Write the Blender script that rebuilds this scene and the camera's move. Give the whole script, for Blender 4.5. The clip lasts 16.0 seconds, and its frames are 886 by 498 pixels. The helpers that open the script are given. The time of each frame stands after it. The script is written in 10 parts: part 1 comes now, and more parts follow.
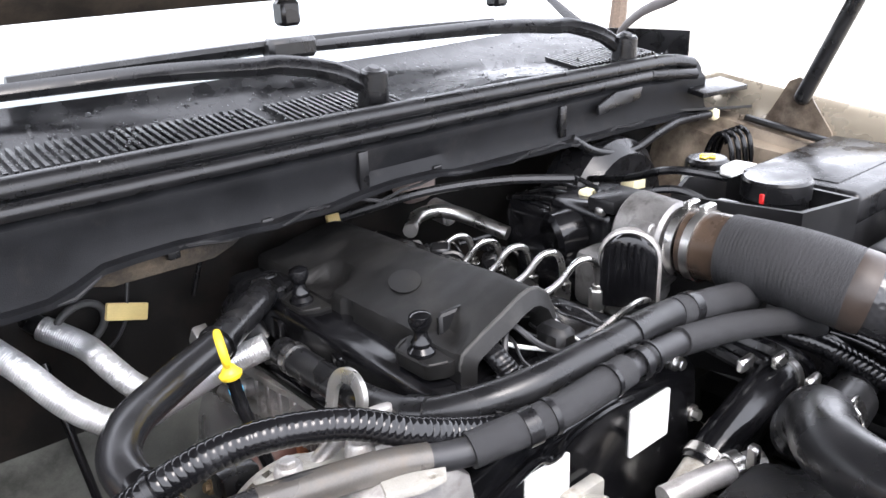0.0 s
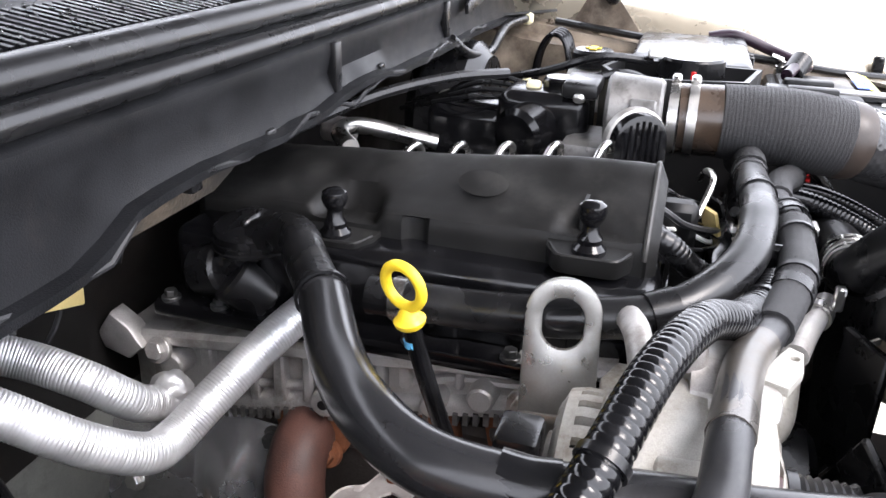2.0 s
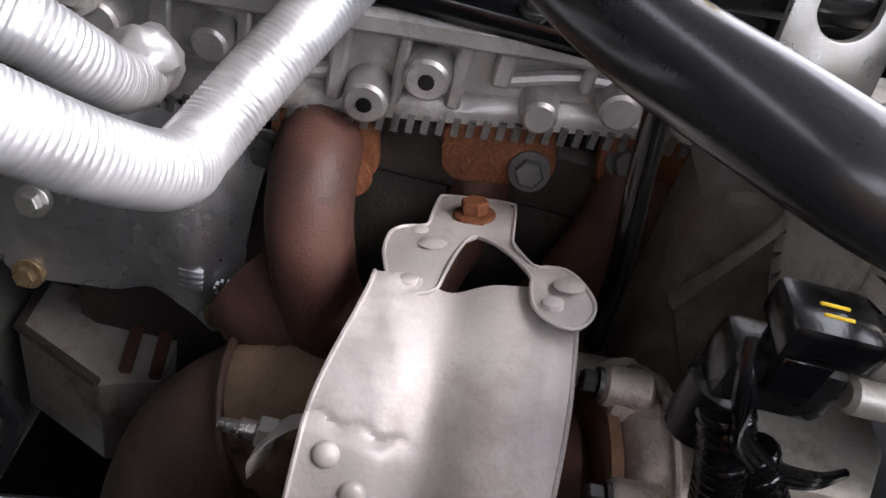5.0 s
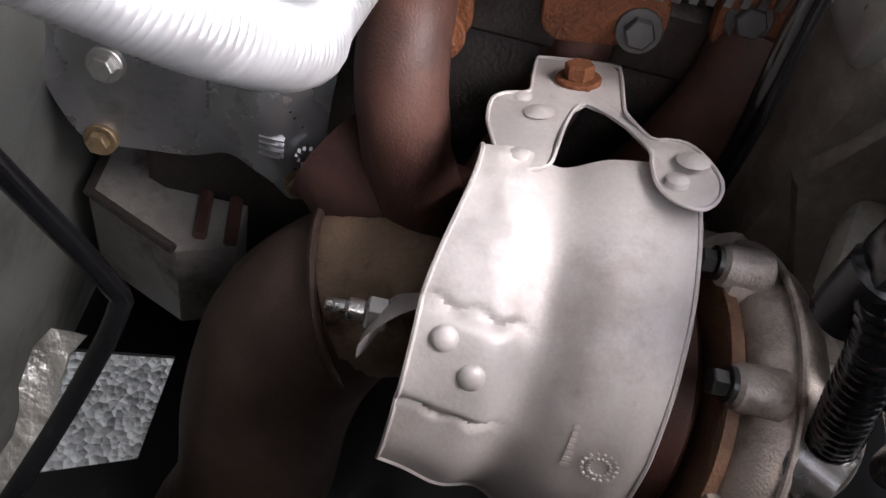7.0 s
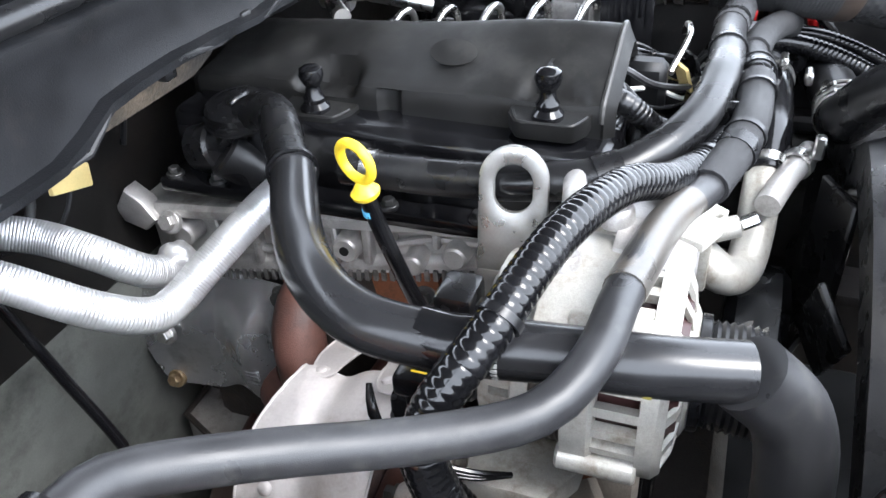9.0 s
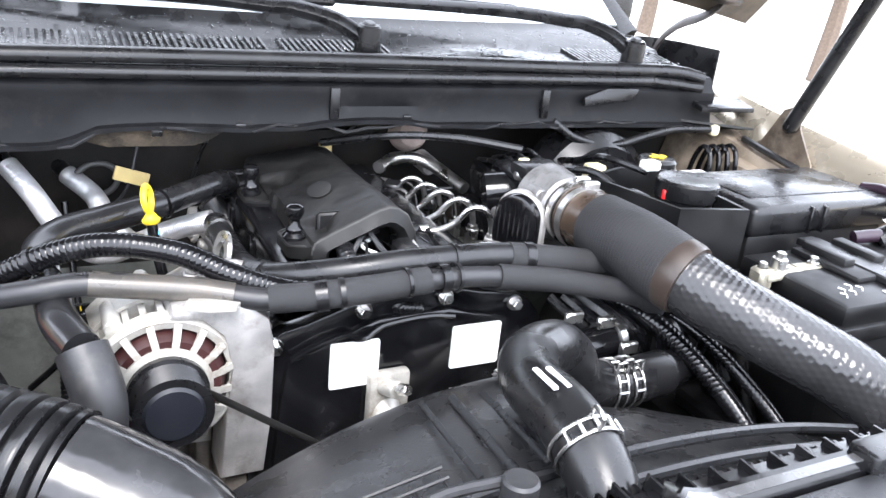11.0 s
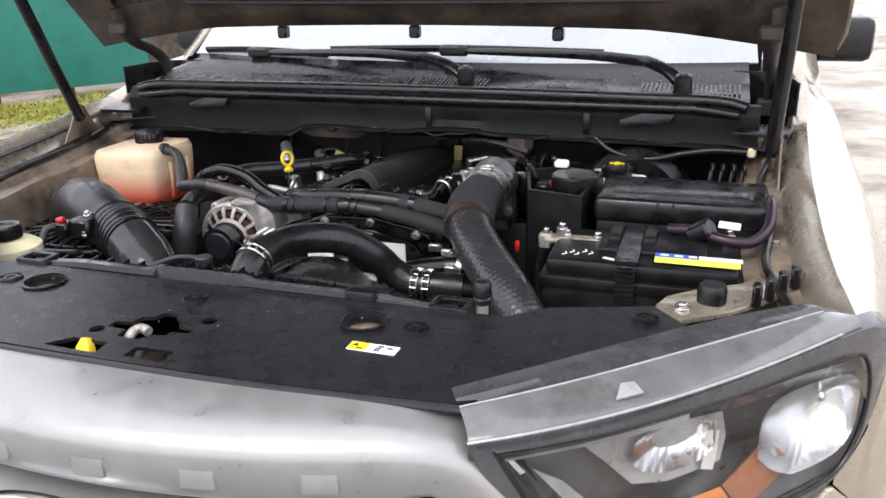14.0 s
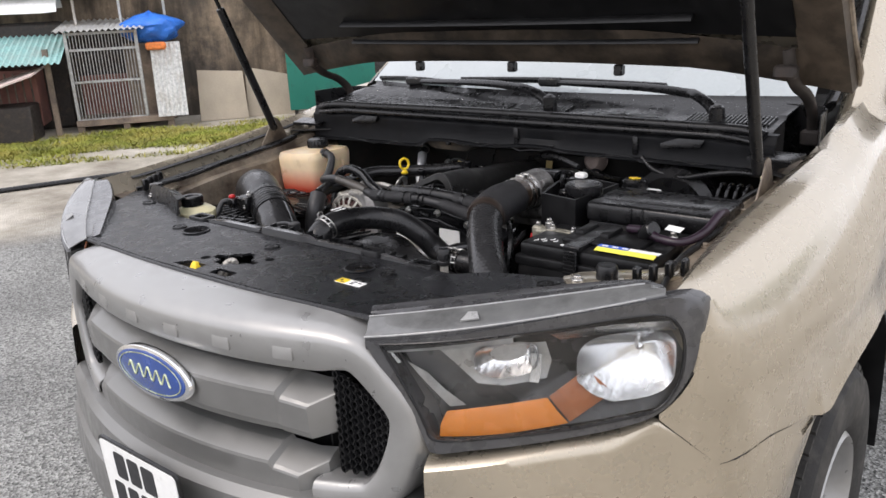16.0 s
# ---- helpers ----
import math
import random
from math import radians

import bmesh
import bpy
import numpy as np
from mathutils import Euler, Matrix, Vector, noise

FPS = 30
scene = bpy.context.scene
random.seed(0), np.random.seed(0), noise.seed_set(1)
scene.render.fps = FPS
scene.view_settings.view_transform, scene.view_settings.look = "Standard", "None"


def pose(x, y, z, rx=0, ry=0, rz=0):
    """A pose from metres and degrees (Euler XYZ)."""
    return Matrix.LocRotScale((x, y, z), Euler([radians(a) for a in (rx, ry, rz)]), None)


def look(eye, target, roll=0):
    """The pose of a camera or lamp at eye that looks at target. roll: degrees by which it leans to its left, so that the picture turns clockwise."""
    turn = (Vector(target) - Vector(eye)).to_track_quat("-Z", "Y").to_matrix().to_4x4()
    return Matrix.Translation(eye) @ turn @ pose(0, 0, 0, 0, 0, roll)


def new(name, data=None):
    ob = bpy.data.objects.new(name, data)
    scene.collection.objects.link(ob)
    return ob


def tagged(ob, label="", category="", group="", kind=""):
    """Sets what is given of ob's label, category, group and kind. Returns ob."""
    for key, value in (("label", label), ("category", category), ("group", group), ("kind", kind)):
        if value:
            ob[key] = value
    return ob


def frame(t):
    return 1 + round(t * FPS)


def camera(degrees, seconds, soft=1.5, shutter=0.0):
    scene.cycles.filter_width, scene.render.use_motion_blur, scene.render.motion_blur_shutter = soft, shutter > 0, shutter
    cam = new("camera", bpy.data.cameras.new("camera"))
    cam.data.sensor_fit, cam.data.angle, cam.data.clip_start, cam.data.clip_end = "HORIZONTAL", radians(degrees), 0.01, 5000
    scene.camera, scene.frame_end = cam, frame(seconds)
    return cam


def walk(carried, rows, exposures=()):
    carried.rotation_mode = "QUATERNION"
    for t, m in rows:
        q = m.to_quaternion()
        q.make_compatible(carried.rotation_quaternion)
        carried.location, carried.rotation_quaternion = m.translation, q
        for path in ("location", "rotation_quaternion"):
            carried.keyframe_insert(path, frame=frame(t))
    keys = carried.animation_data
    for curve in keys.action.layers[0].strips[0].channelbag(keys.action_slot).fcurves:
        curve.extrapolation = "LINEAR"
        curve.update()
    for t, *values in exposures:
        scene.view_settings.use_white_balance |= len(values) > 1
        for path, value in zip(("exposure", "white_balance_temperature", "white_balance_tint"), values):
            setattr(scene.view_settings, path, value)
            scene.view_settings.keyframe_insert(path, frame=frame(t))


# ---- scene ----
cam = camera(57.7, 16.0)

PATH = [
    (0, (-0.478, 0.376, 1.451), (0.729, 1.803, 0.739), -2.2),
    (0.5, (-0.553, 0.45, 1.442), (0.809, 1.743, 0.753), 0.6),
    (1, (-0.665, 0.56, 1.437), (0.909, 1.572, 0.731), -1.1),
    (1.5, (-0.691, 0.682, 1.397), (0.986, 1.468, 0.642), 1.4),
    (2, (-0.641, 0.827, 1.348), (1.118, 1.344, 0.549), 1.6),
    (2.5, (-0.585, 0.902, 1.307), (1.136, 1.221, 0.34), 3.6),
    (3, (-0.537, 0.962, 1.266), (1.071, 1.143, 0.091), 3.6),
    (3.5, (-0.514, 0.993, 1.241), (1.054, 1.07, 0.002), 6.8),
    (3.7, (-0.512, 1.002, 1.232), (1.046, 1.058, -0.021), 8.4),
    (5.8, (-0.495, 1.077, 1.188), (0.984, 0.823, -0.134), 21.7),
    (6, (-0.489, 1.082, 1.187), (0.899, 0.864, -0.236), 19.5),
    (6.5, (-0.483, 1.093, 1.177), (0.787, 0.871, -0.352), 21.0),
    (7, (-0.486, 1.096, 1.179), (0.75, 0.901, -0.382), 19.8),
    (7.5, (-0.496, 1.044, 1.218), (0.765, 0.959, -0.332), 11.1),
    (8, (-0.534, 0.973, 1.287), (0.821, 1.196, -0.168), 0.2),
    (8.5, (-0.569, 0.893, 1.325), (0.876, 1.294, 0.002), -3.5),
    (9, (-0.647, 0.745, 1.38), (0.888, 1.363, 0.257), -3.4),
    (9.5, (-0.692, 0.553, 1.417), (0.803, 1.408, 0.4), -1.4),
    (10, (-0.649, 0.421, 1.443), (0.763, 1.525, 0.556), -1.3),
    (10.2, (-0.578, 0.349, 1.44), (0.752, 1.596, 0.617), 1.2),
    (12.3, (-0.025, -0.279, 1.496), (0.103, 1.57, 0.742), -0.6),
    (12.5, (0.031, -0.315, 1.507), (0.05, 1.54, 0.758), -1.5),
    (13, (0.221, -0.475, 1.501), (-0.078, 1.375, 0.802), -2.2),
    (13.5, (0.399, -0.554, 1.531), (-0.029, 1.259, 0.803), -2.7),
    (14, (0.643, -0.558, 1.535), (0.045, 1.226, 0.858), -1.2),
    (14.5, (0.821, -0.587, 1.553), (0.036, 1.12, 0.868), -2.7),
    (15, (1.004, -0.676, 1.556), (0.022, 0.953, 0.938), -2.3),
    (15.5, (1.156, -0.74, 1.57), (0.024, 0.771, 0.911), -2.1),
    (16, (1.261, -0.717, 1.584), (0.066, 0.768, 0.981), -2.7),
]
EXPOSURES = [(0, 1.82, 6500, 16), (1.0, 1.68, 6500, 16), (1.5, 1.58, 6500, 16), (2.5, 2.12, 6500, 17), (3.5, 1.95, 6500, 18), (6.0, 2.0, 6600, 18), (7.0, 2.24, 6600, 18), (7.5, 2.2, 6500, 16), (8.0, 2.28, 6400, 13), (8.5, 2.38, 6150, 10), (9.0, 2.36, 6150, 11), (9.5, 2.23, 6200, 11), (10.2, 2.1, 6250, 12), (12.5, 2.25, 6250, 16), (13.0, 1.95, 6400, 16), (13.5, 1.0, 6500, 16), (14.5, 0.45, 6750, 19), (16.0, 0.1, 6750, 16)]
walk(cam, [(t, look(eye, target, roll)) for t, eye, target, roll in PATH], EXPOSURES)


# ---- world and light: a bright overcast day ----
world = bpy.data.worlds.new("overcast")
scene.world = world
world.use_nodes = True
wn, wl = world.node_tree.nodes, world.node_tree.links
sky = wn.new("ShaderNodeTexSky")
sky.sky_type, sky.sun_disc = "NISHITA", False
sky.sun_elevation, sky.sun_rotation = radians(60), radians(200)
sky.air_density, sky.dust_density, sky.ozone_density = 1.2, 4.0, 1.0
cloud = wn.new("ShaderNodeMix")
cloud.data_type = "RGBA"
cloud.inputs["Factor"].default_value = 0.86
cloud.inputs["B"].default_value = (11.2, 11.9, 12.8, 1)
wl.new(sky.outputs["Color"], cloud.inputs["A"])
wl.new(cloud.outputs["Result"], wn["Background"].inputs["Color"])
wn["Background"].inputs["Strength"].default_value = 0.15
sun_data = bpy.data.lights.new("sun", "SUN")
sun_data.energy, sun_data.angle, sun_data.color = 1.0, radians(25), (1.0, 0.97, 0.92)
new("sun", sun_data).matrix_world = look((-1.2, -3.0, 6.0), (0, 0.6, 1.0))


# ---- materials ----
def mat(name, color, rough=0.5, metal=0.0, vary=0.25, scale=30.0, grain=600.0, bump=0.035, spec=0.5, coat=0.0, dirt=None, dirt_amount=0.0,
        dirt_scale=6.0, trans=0.0, alpha=1.0, ior=1.45, rough_vary=0.12, bump_dist=0.002):
    """A surface: colour broken up by a broad and a fine noise, a second colour (dirt, wear, on the inner paint shade
    too) in patches, fine relief.
    """
    m = bpy.data.materials.new(name)
    m.use_nodes = True
    n, l = m.node_tree.nodes, m.node_tree.links
    b = n["Principled BSDF"]
    tc = n.new("ShaderNodeTexCoord")
    big, fine = n.new("ShaderNodeTexNoise"), n.new("ShaderNodeTexNoise")
    big.inputs["Scale"].default_value, big.inputs["Detail"].default_value = scale, 5
    fine.inputs["Scale"].default_value, fine.inputs["Detail"].default_value = grain, 3
    for t in (big, fine):
        l.new(tc.outputs["Object"], t.inputs["Vector"])
    tone = n.new("ShaderNodeMapRange")
    tone.inputs["From Min"].default_value, tone.inputs["From Max"].default_value = 0.3, 0.7
    tone.inputs["To Min"].default_value, tone.inputs["To Max"].default_value = 1 - vary, 1 + vary
    l.new(big.outputs["Fac"], tone.inputs["Value"])
    tone2 = n.new("ShaderNodeMapRange")
    tone2.inputs["From Min"].default_value, tone2.inputs["From Max"].default_value = 0.3, 0.7
    tone2.inputs["To Min"].default_value, tone2.inputs["To Max"].default_value = 1 - vary * 0.4, 1 + vary * 0.4
    l.new(fine.outputs["Fac"], tone2.inputs["Value"])
    both = n.new("ShaderNodeMath")
    both.operation = "MULTIPLY"
    l.new(tone.outputs["Result"], both.inputs[0])
    l.new(tone2.outputs["Result"], both.inputs[1])
    tint = n.new("ShaderNodeVectorMath")
    tint.operation = "SCALE"
    tint.inputs[0].default_value = color[:3]
    l.new(both.outputs["Value"], tint.inputs["Scale"])
    out = tint.outputs["Vector"]
    if dirt:
        patch = n.new("ShaderNodeTexNoise")
        patch.inputs["Scale"].default_value, patch.inputs["Detail"].default_value, patch.inputs["Roughness"].default_value = dirt_scale, 8, 0.7
        l.new(tc.outputs["Object"], patch.inputs["Vector"])
        edge = n.new("ShaderNodeMapRange")
        edge.inputs["From Min"].default_value, edge.inputs["From Max"].default_value = 0.62 - 0.35 * dirt_amount, 0.78 - 0.25 * dirt_amount
        l.new(patch.outputs["Fac"], edge.inputs["Value"])
        mix = n.new("ShaderNodeMix")
        mix.data_type = "RGBA"
        mix.inputs["B"].default_value = (*dirt[:3], 1)
        l.new(edge.outputs["Result"], mix.inputs["Factor"])
        l.new(out, mix.inputs["A"])
        out = mix.outputs["Result"]
    l.new(out, b.inputs["Base Color"])
    rr = n.new("ShaderNodeMapRange")
    rr.inputs["From Min"].default_value, rr.inputs["From Max"].default_value = 0.3, 0.7
    rr.inputs["To Min"].default_value, rr.inputs["To Max"].default_value = max(0.02, rough - rough_vary), min(1, rough + rough_vary)
    l.new(big.outputs["Fac"], rr.inputs["Value"])
    l.new(rr.outputs["Result"], b.inputs["Roughness"])
    if bump:
        bp = n.new("ShaderNodeBump")
        bp.inputs["Strength"].default_value, bp.inputs["Distance"].default_value = bump, bump_dist
        l.new(fine.outputs["Fac"], bp.inputs["Height"])
        l.new(bp.outputs["Normal"], b.inputs["Normal"])
    b.inputs["Metallic"].default_value = metal
    b.inputs["Specular IOR Level"].default_value = spec
    b.inputs["Coat Weight"].default_value = coat
    b.inputs["Coat Roughness"].default_value = 0.08
    b.inputs["Transmission Weight"].default_value = trans
    b.inputs["Alpha"].default_value = alpha
    b.inputs["IOR"].default_value = ior
    return m


BLACK = mat("black_plastic", (0.0065, 0.0065, 0.0072), 0.28, dirt=(0.018, 0.018, 0.018), dirt_amount=0.2, dirt_scale=25)
SHEET = mat("panel_plastic", (0.0115, 0.0118, 0.0132), 0.30, grain=900, bump=0.25, dirt=(0.016, 0.0165, 0.018), dirt_amount=0.15, dirt_scale=40)
MATTE = mat("matte_plastic", (0.0065, 0.0065, 0.007), 0.42, spec=0.4, dirt=(0.04, 0.036, 0.031), dirt_amount=0.02, dirt_scale=30)
FOAM = mat("foam_cover", (0.0098, 0.0096, 0.0094), 0.5, spec=0.3, grain=1800, bump=0.10, dirt=(0.024, 0.0235, 0.022), dirt_amount=0.3, dirt_scale=18)
RUBBER = mat("black_rubber", (0.0085, 0.0085, 0.0092), 0.3, dirt=(0.022, 0.0215, 0.021), dirt_amount=0.25, dirt_scale=28)
RUBBER_GREY = mat("greyed_rubber", (0.021, 0.021, 0.0225), 0.38, grain=1800, bump=0.12, dirt=(0.04, 0.0395, 0.038), dirt_amount=0.25, dirt_scale=40)
SLEEVE = mat("woven_sleeve", (0.019, 0.019, 0.0205), 0.6, grain=2200, bump=0.6)
GLOSSY = mat("glossy_black", (0.0045, 0.0045, 0.0052), 0.16, dirt=(0.014, 0.014, 0.015), dirt_amount=0.2, dirt_scale=30)
PAINT = mat("champagne_paint", (0.415, 0.365, 0.285), 0.28, metal=0.65, vary=0.02, grain=2500, bump=0.008, coat=0.7, rough_vary=0.04, dirt=(0.385, 0.338, 0.262), dirt_amount=0.15, dirt_scale=4)
# dark brown patches: real dirt, deepened to carry the wing's shade as well
INNER = mat("dusty_shaded_inner_paint", (0.25, 0.205, 0.155), 0.5, metal=0.15, vary=0.15, coat=0.1, dirt=(0.062, 0.044, 0.032), dirt_amount=0.62, dirt_scale=9)
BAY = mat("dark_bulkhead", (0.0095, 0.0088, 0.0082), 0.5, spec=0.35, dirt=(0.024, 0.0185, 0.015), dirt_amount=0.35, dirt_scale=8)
SILVER = mat("silver_grille_paint", (0.32, 0.317, 0.308), 0.38, metal=0.55, vary=0.06, grain=2500, bump=0.03, coat=0.3)
SILVER_DARK = mat("grey_grille_paint", (0.215, 0.213, 0.205), 0.42, metal=0.5, vary=0.06, grain=2500, bump=0.03, coat=0.2)
CAST = mat("cast_aluminium", (0.46, 0.445, 0.43), 0.42, metal=0.6, grain=1100, bump=0.15, dirt=(0.22, 0.195, 0.17), dirt_amount=0.3, dirt_scale=22)
CAST_WHITE = mat("pale_cast_alloy", (0.47, 0.455, 0.415), 0.42, metal=0.4, grain=1200, bump=0.12, dirt=(0.24, 0.21, 0.17), dirt_amount=0.45, dirt_scale=30)
FOIL = mat("aluminium_foil", (0.66, 0.66, 0.665), 0.42, metal=0.7, vary=0.10, scale=45, grain=200, bump=0.15)
STEEL = mat("bright_steel", (0.60, 0.59, 0.57), 0.3, metal=1.0, vary=0.1, dirt=(0.24, 0.22, 0.2), dirt_amount=0.15, dirt_scale=50)
SHIELD = mat("heat_shield_steel", (0.56, 0.525, 0.51), 0.56, metal=0.30, vary=0.10, scale=22, grain=420, bump=0.10, dirt=(0.40, 0.345, 0.32), dirt_amount=0.30, dirt_scale=16, rough_vary=0.09)
SHIELD_GREY = mat("grey_shield_steel", (0.44, 0.44, 0.45), 0.27, metal=0.8, vary=0.08, scale=14, grain=120, bump=0.04, dirt=(0.26, 0.25, 0.24), dirt_amount=0.15, dirt_scale=14, rough_vary=0.06)
RUST = mat("rusted_iron", (0.088, 0.040, 0.031), 0.5, vary=0.3, scale=25, grain=700, bump=0.25, dirt=(0.052, 0.031, 0.027), dirt_amount=0.45, dirt_scale=14, spec=0.45)
RUST_ORANGE = mat("orange_rust", (0.20, 0.075, 0.036), 0.8, vary=0.3, scale=40, grain=400, bump=0.7, dirt=(0.06, 0.03, 0.022), dirt_amount=0.45, dirt_scale=20, spec=0.25)
DARK_IRON = mat("dark_iron", (0.040, 0.034, 0.031), 0.55, metal=0.3, grain=350, bump=0.4, dirt=(0.075, 0.054, 0.043), dirt_amount=0.3, dirt_scale=14)
YELLOW = mat("yellow_plastic", (0.85, 0.60, 0.03), 0.4, vary=0.06, bump=0.05)
OLDYELLOW = mat("faded_yellow_plastic", (0.62, 0.48, 0.20), 0.5, vary=0.12, dirt=(0.38, 0.28, 0.12), dirt_amount=0.25)
WHITE = mat("white_plastic", (0.78, 0.78, 0.76), 0.45, vary=0.05, bump=0.05, dirt=(0.5, 0.48, 0.44), dirt_amount=0.15, dirt_scale=40)
CREAM = mat("cream_plastic", (0.74, 0.68, 0.44), 0.4, vary=0.08, bump=0.05, dirt=(0.5, 0.44, 0.26), dirt_amount=0.2)
BLUE = mat("blue_enamel", (0.014, 0.055, 0.24), 0.18, vary=0.08, bump=0.0, coat=0.8)
BLUE_PAINT = mat("blue_label", (0.03, 0.10, 0.50), 0.4, vary=0.05, bump=0.0)
LIGHTBLUE = mat("light_blue_paint", (0.12, 0.45, 0.72), 0.5)
CHROME = mat("chrome", (0.82, 0.83, 0.84), 0.07, metal=1.0, vary=0.03, bump=0.0, rough_vary=0.03)
REFLECTOR = mat("lamp_reflector", (0.80, 0.81, 0.82), 0.24, metal=1.0, vary=0.03, bump=0.35, grain=45, rough_vary=0.06)
AMBER = mat("amber_lens", (0.75, 0.25, 0.03), 0.25, vary=0.08, bump=0.0, coat=0.6)
RED = mat("red_plastic", (0.55, 0.02, 0.02), 0.4)
COPPER = mat("alternator_windings", (0.032, 0.010, 0.0095), 0.4, vary=0.3)
PURPLE = mat("purple_cable", (0.020, 0.010, 0.018), 0.35)
TYRE = mat("tyre_rubber", (0.022, 0.021, 0.02), 0.75, grain=300, bump=0.4, dirt=(0.07, 0.065, 0.058), dirt_amount=0.4, dirt_scale=8)
CABIN = mat("cabin_trim", (0.02, 0.02, 0.022), 0.7)
WETGLASS = mat("wet_windscreen", (0.80, 0.86, 0.86), 0.05, trans=0.9, vary=0.02, bump=0.12, grain=90, rough_vary=0.03, ior=1.5)
MISTED = mat("misted_windscreen", (0.40, 0.44, 0.45), 0.3, trans=0.12, vary=0.08, scale=3, bump=0.1, grain=90, coat=0.6)
LENS = mat("lamp_lens", (0.93, 0.935, 0.93), 0.13, trans=1.0, vary=0.0, bump=0.0, rough_vary=0.05, ior=1.5)
WOODPALE = mat("weathered_board", (0.42, 0.36, 0.28), 0.8, vary=0.12, scale=3, grain=60, dirt=(0.35, 0.29, 0.22), dirt_amount=0.35, dirt_scale=1.5)
COWLSIDE = mat("textured_cowl_plastic", (0.0075, 0.0078, 0.0088), 0.45, spec=0.18, grain=900, bump=0.2, dirt=(0.016, 0.015, 0.015), dirt_amount=0.2, dirt_scale=25)
DULLCAST = mat("dull_cast_alloy", (0.21, 0.205, 0.20), 0.38, metal=0.6, grain=1000, bump=0.2, dirt=(0.07, 0.065, 0.06), dirt_amount=0.45, dirt_scale=35)
BOLT = mat("dark_bolt_steel", (0.10, 0.10, 0.10), 0.35, metal=0.8, vary=0.2)
INK = mat("dark_ink", (0.03, 0.03, 0.032), 0.6, vary=0.05, bump=0.0)
INKYELLOW = mat("yellow_ink", (0.20, 0.18, 0.035), 0.6, vary=0.05, bump=0.0)


def tank_plastic():
    """Milky coolant tank: cream above, red coolant showing through below its level."""
    m = mat("milky_tank", (0.76, 0.60, 0.40), 0.35, vary=0.06, bump=0.08)
    n, l = m.node_tree.nodes, m.node_tree.links
    b = n["Principled BSDF"]
    geo, sep, ramp = n.new("ShaderNodeNewGeometry"), n.new("ShaderNodeSeparateXYZ"), n.new("ShaderNodeMapRange")
    l.new(geo.outputs["Position"], sep.inputs["Vector"])
    l.new(sep.outputs["Z"], ramp.inputs["Value"])
    ramp.inputs["From Min"].default_value, ramp.inputs["From Max"].default_value = 1.03, 1.095
    mix = n.new("ShaderNodeMix")
    mix.data_type = "RGBA"
    mix.inputs["A"].default_value = (0.60, 0.085, 0.045, 1)
    l.new(ramp.outputs["Result"], mix.inputs["Factor"])
    l.new(b.inputs["Base Color"].links[0].from_socket, mix.inputs["B"])
    l.new(mix.outputs["Result"], b.inputs["Base Color"])
    b.inputs["Subsurface Weight"].default_value = 0.25
    b.inputs["Subsurface Radius"].default_value = (0.02, 0.012, 0.006)
    return m


TANK = tank_plastic()


# ---- builders ----
def thing(name, label, category, at=(0, 0, 0), group="", kind=""):
    ob = new(name)
    ob.empty_display_size = 0.05
    ob.matrix_world = Matrix.Translation(at)
    return tagged(ob, label, category, group, kind)


def part(name, bm, material, parent=None, label="", sharp=38.0):
    """Links a bmesh, built in world coordinates, as one mesh object under its thing or part."""
    bmesh.ops.remove_doubles(bm, verts=bm.verts, dist=1e-5)
    bmesh.ops.recalc_face_normals(bm, faces=bm.faces)
    limit = radians(sharp)
    for f in bm.faces:
        f.smooth = True
    for e in bm.edges:
        e.smooth = len(e.link_faces) == 2 and e.calc_face_angle(0) < limit
    me = bpy.data.meshes.new(name)
    bm.to_mesh(me)
    bm.free()
    me.materials.append(material)
    ob = new(name, me)
    if parent is not None:
        ob.parent = parent
        ob.matrix_parent_inverse = Matrix.Translation(-parent.matrix_basis.translation)
    if label:
        ob["label"] = label
    return ob


def bm():
    return bmesh.new()


def box(b, lo, hi, bev=0.0, seg=1, m=None):
    made = bmesh.ops.create_cube(b, size=1.0)["verts"]
    for v in made:
        v.co = Vector([lo[i] + (v.co[i] + 0.5) * (hi[i] - lo[i]) for i in range(3)])
    if bev:
        edges = list({e for v in made for e in v.link_edges})
        got = bmesh.ops.bevel(b, geom=edges, offset=bev, segments=seg, affect="EDGES", profile=0.5)
        made = list(set(got["verts"]) | {v for v in made if v.is_valid})
    if m is not None:
        for v in made:
            v.co = m @ v.co
    return b


def curve(pts, step=0.01):
    """Points along a smooth curve through pts, about step apart."""
    p = [Vector(q) for q in pts]
    if len(p) == 2:
        k = max(1, round((p[1] - p[0]).length / step))
        return [p[0].lerp(p[1], i / k) for i in range(k + 1)]
    q = [2 * p[0] - p[1], *p, 2 * p[-1] - p[-2]]
    out = []
    for i in range(1, len(q) - 2):
        k = max(2, round((q[i + 1] - q[i]).length / step))
        for j in range(k):
            t = j / k
            out.append(0.5 * (2 * q[i] + (q[i + 1] - q[i - 1]) * t + (2 * q[i - 1] - 5 * q[i] + 4 * q[i + 1] - q[i + 2]) * t * t
                              + (3 * q[i] - q[i - 1] - 3 * q[i + 1] + q[i + 2]) * t**3))
    out.append(p[-1])
    return out


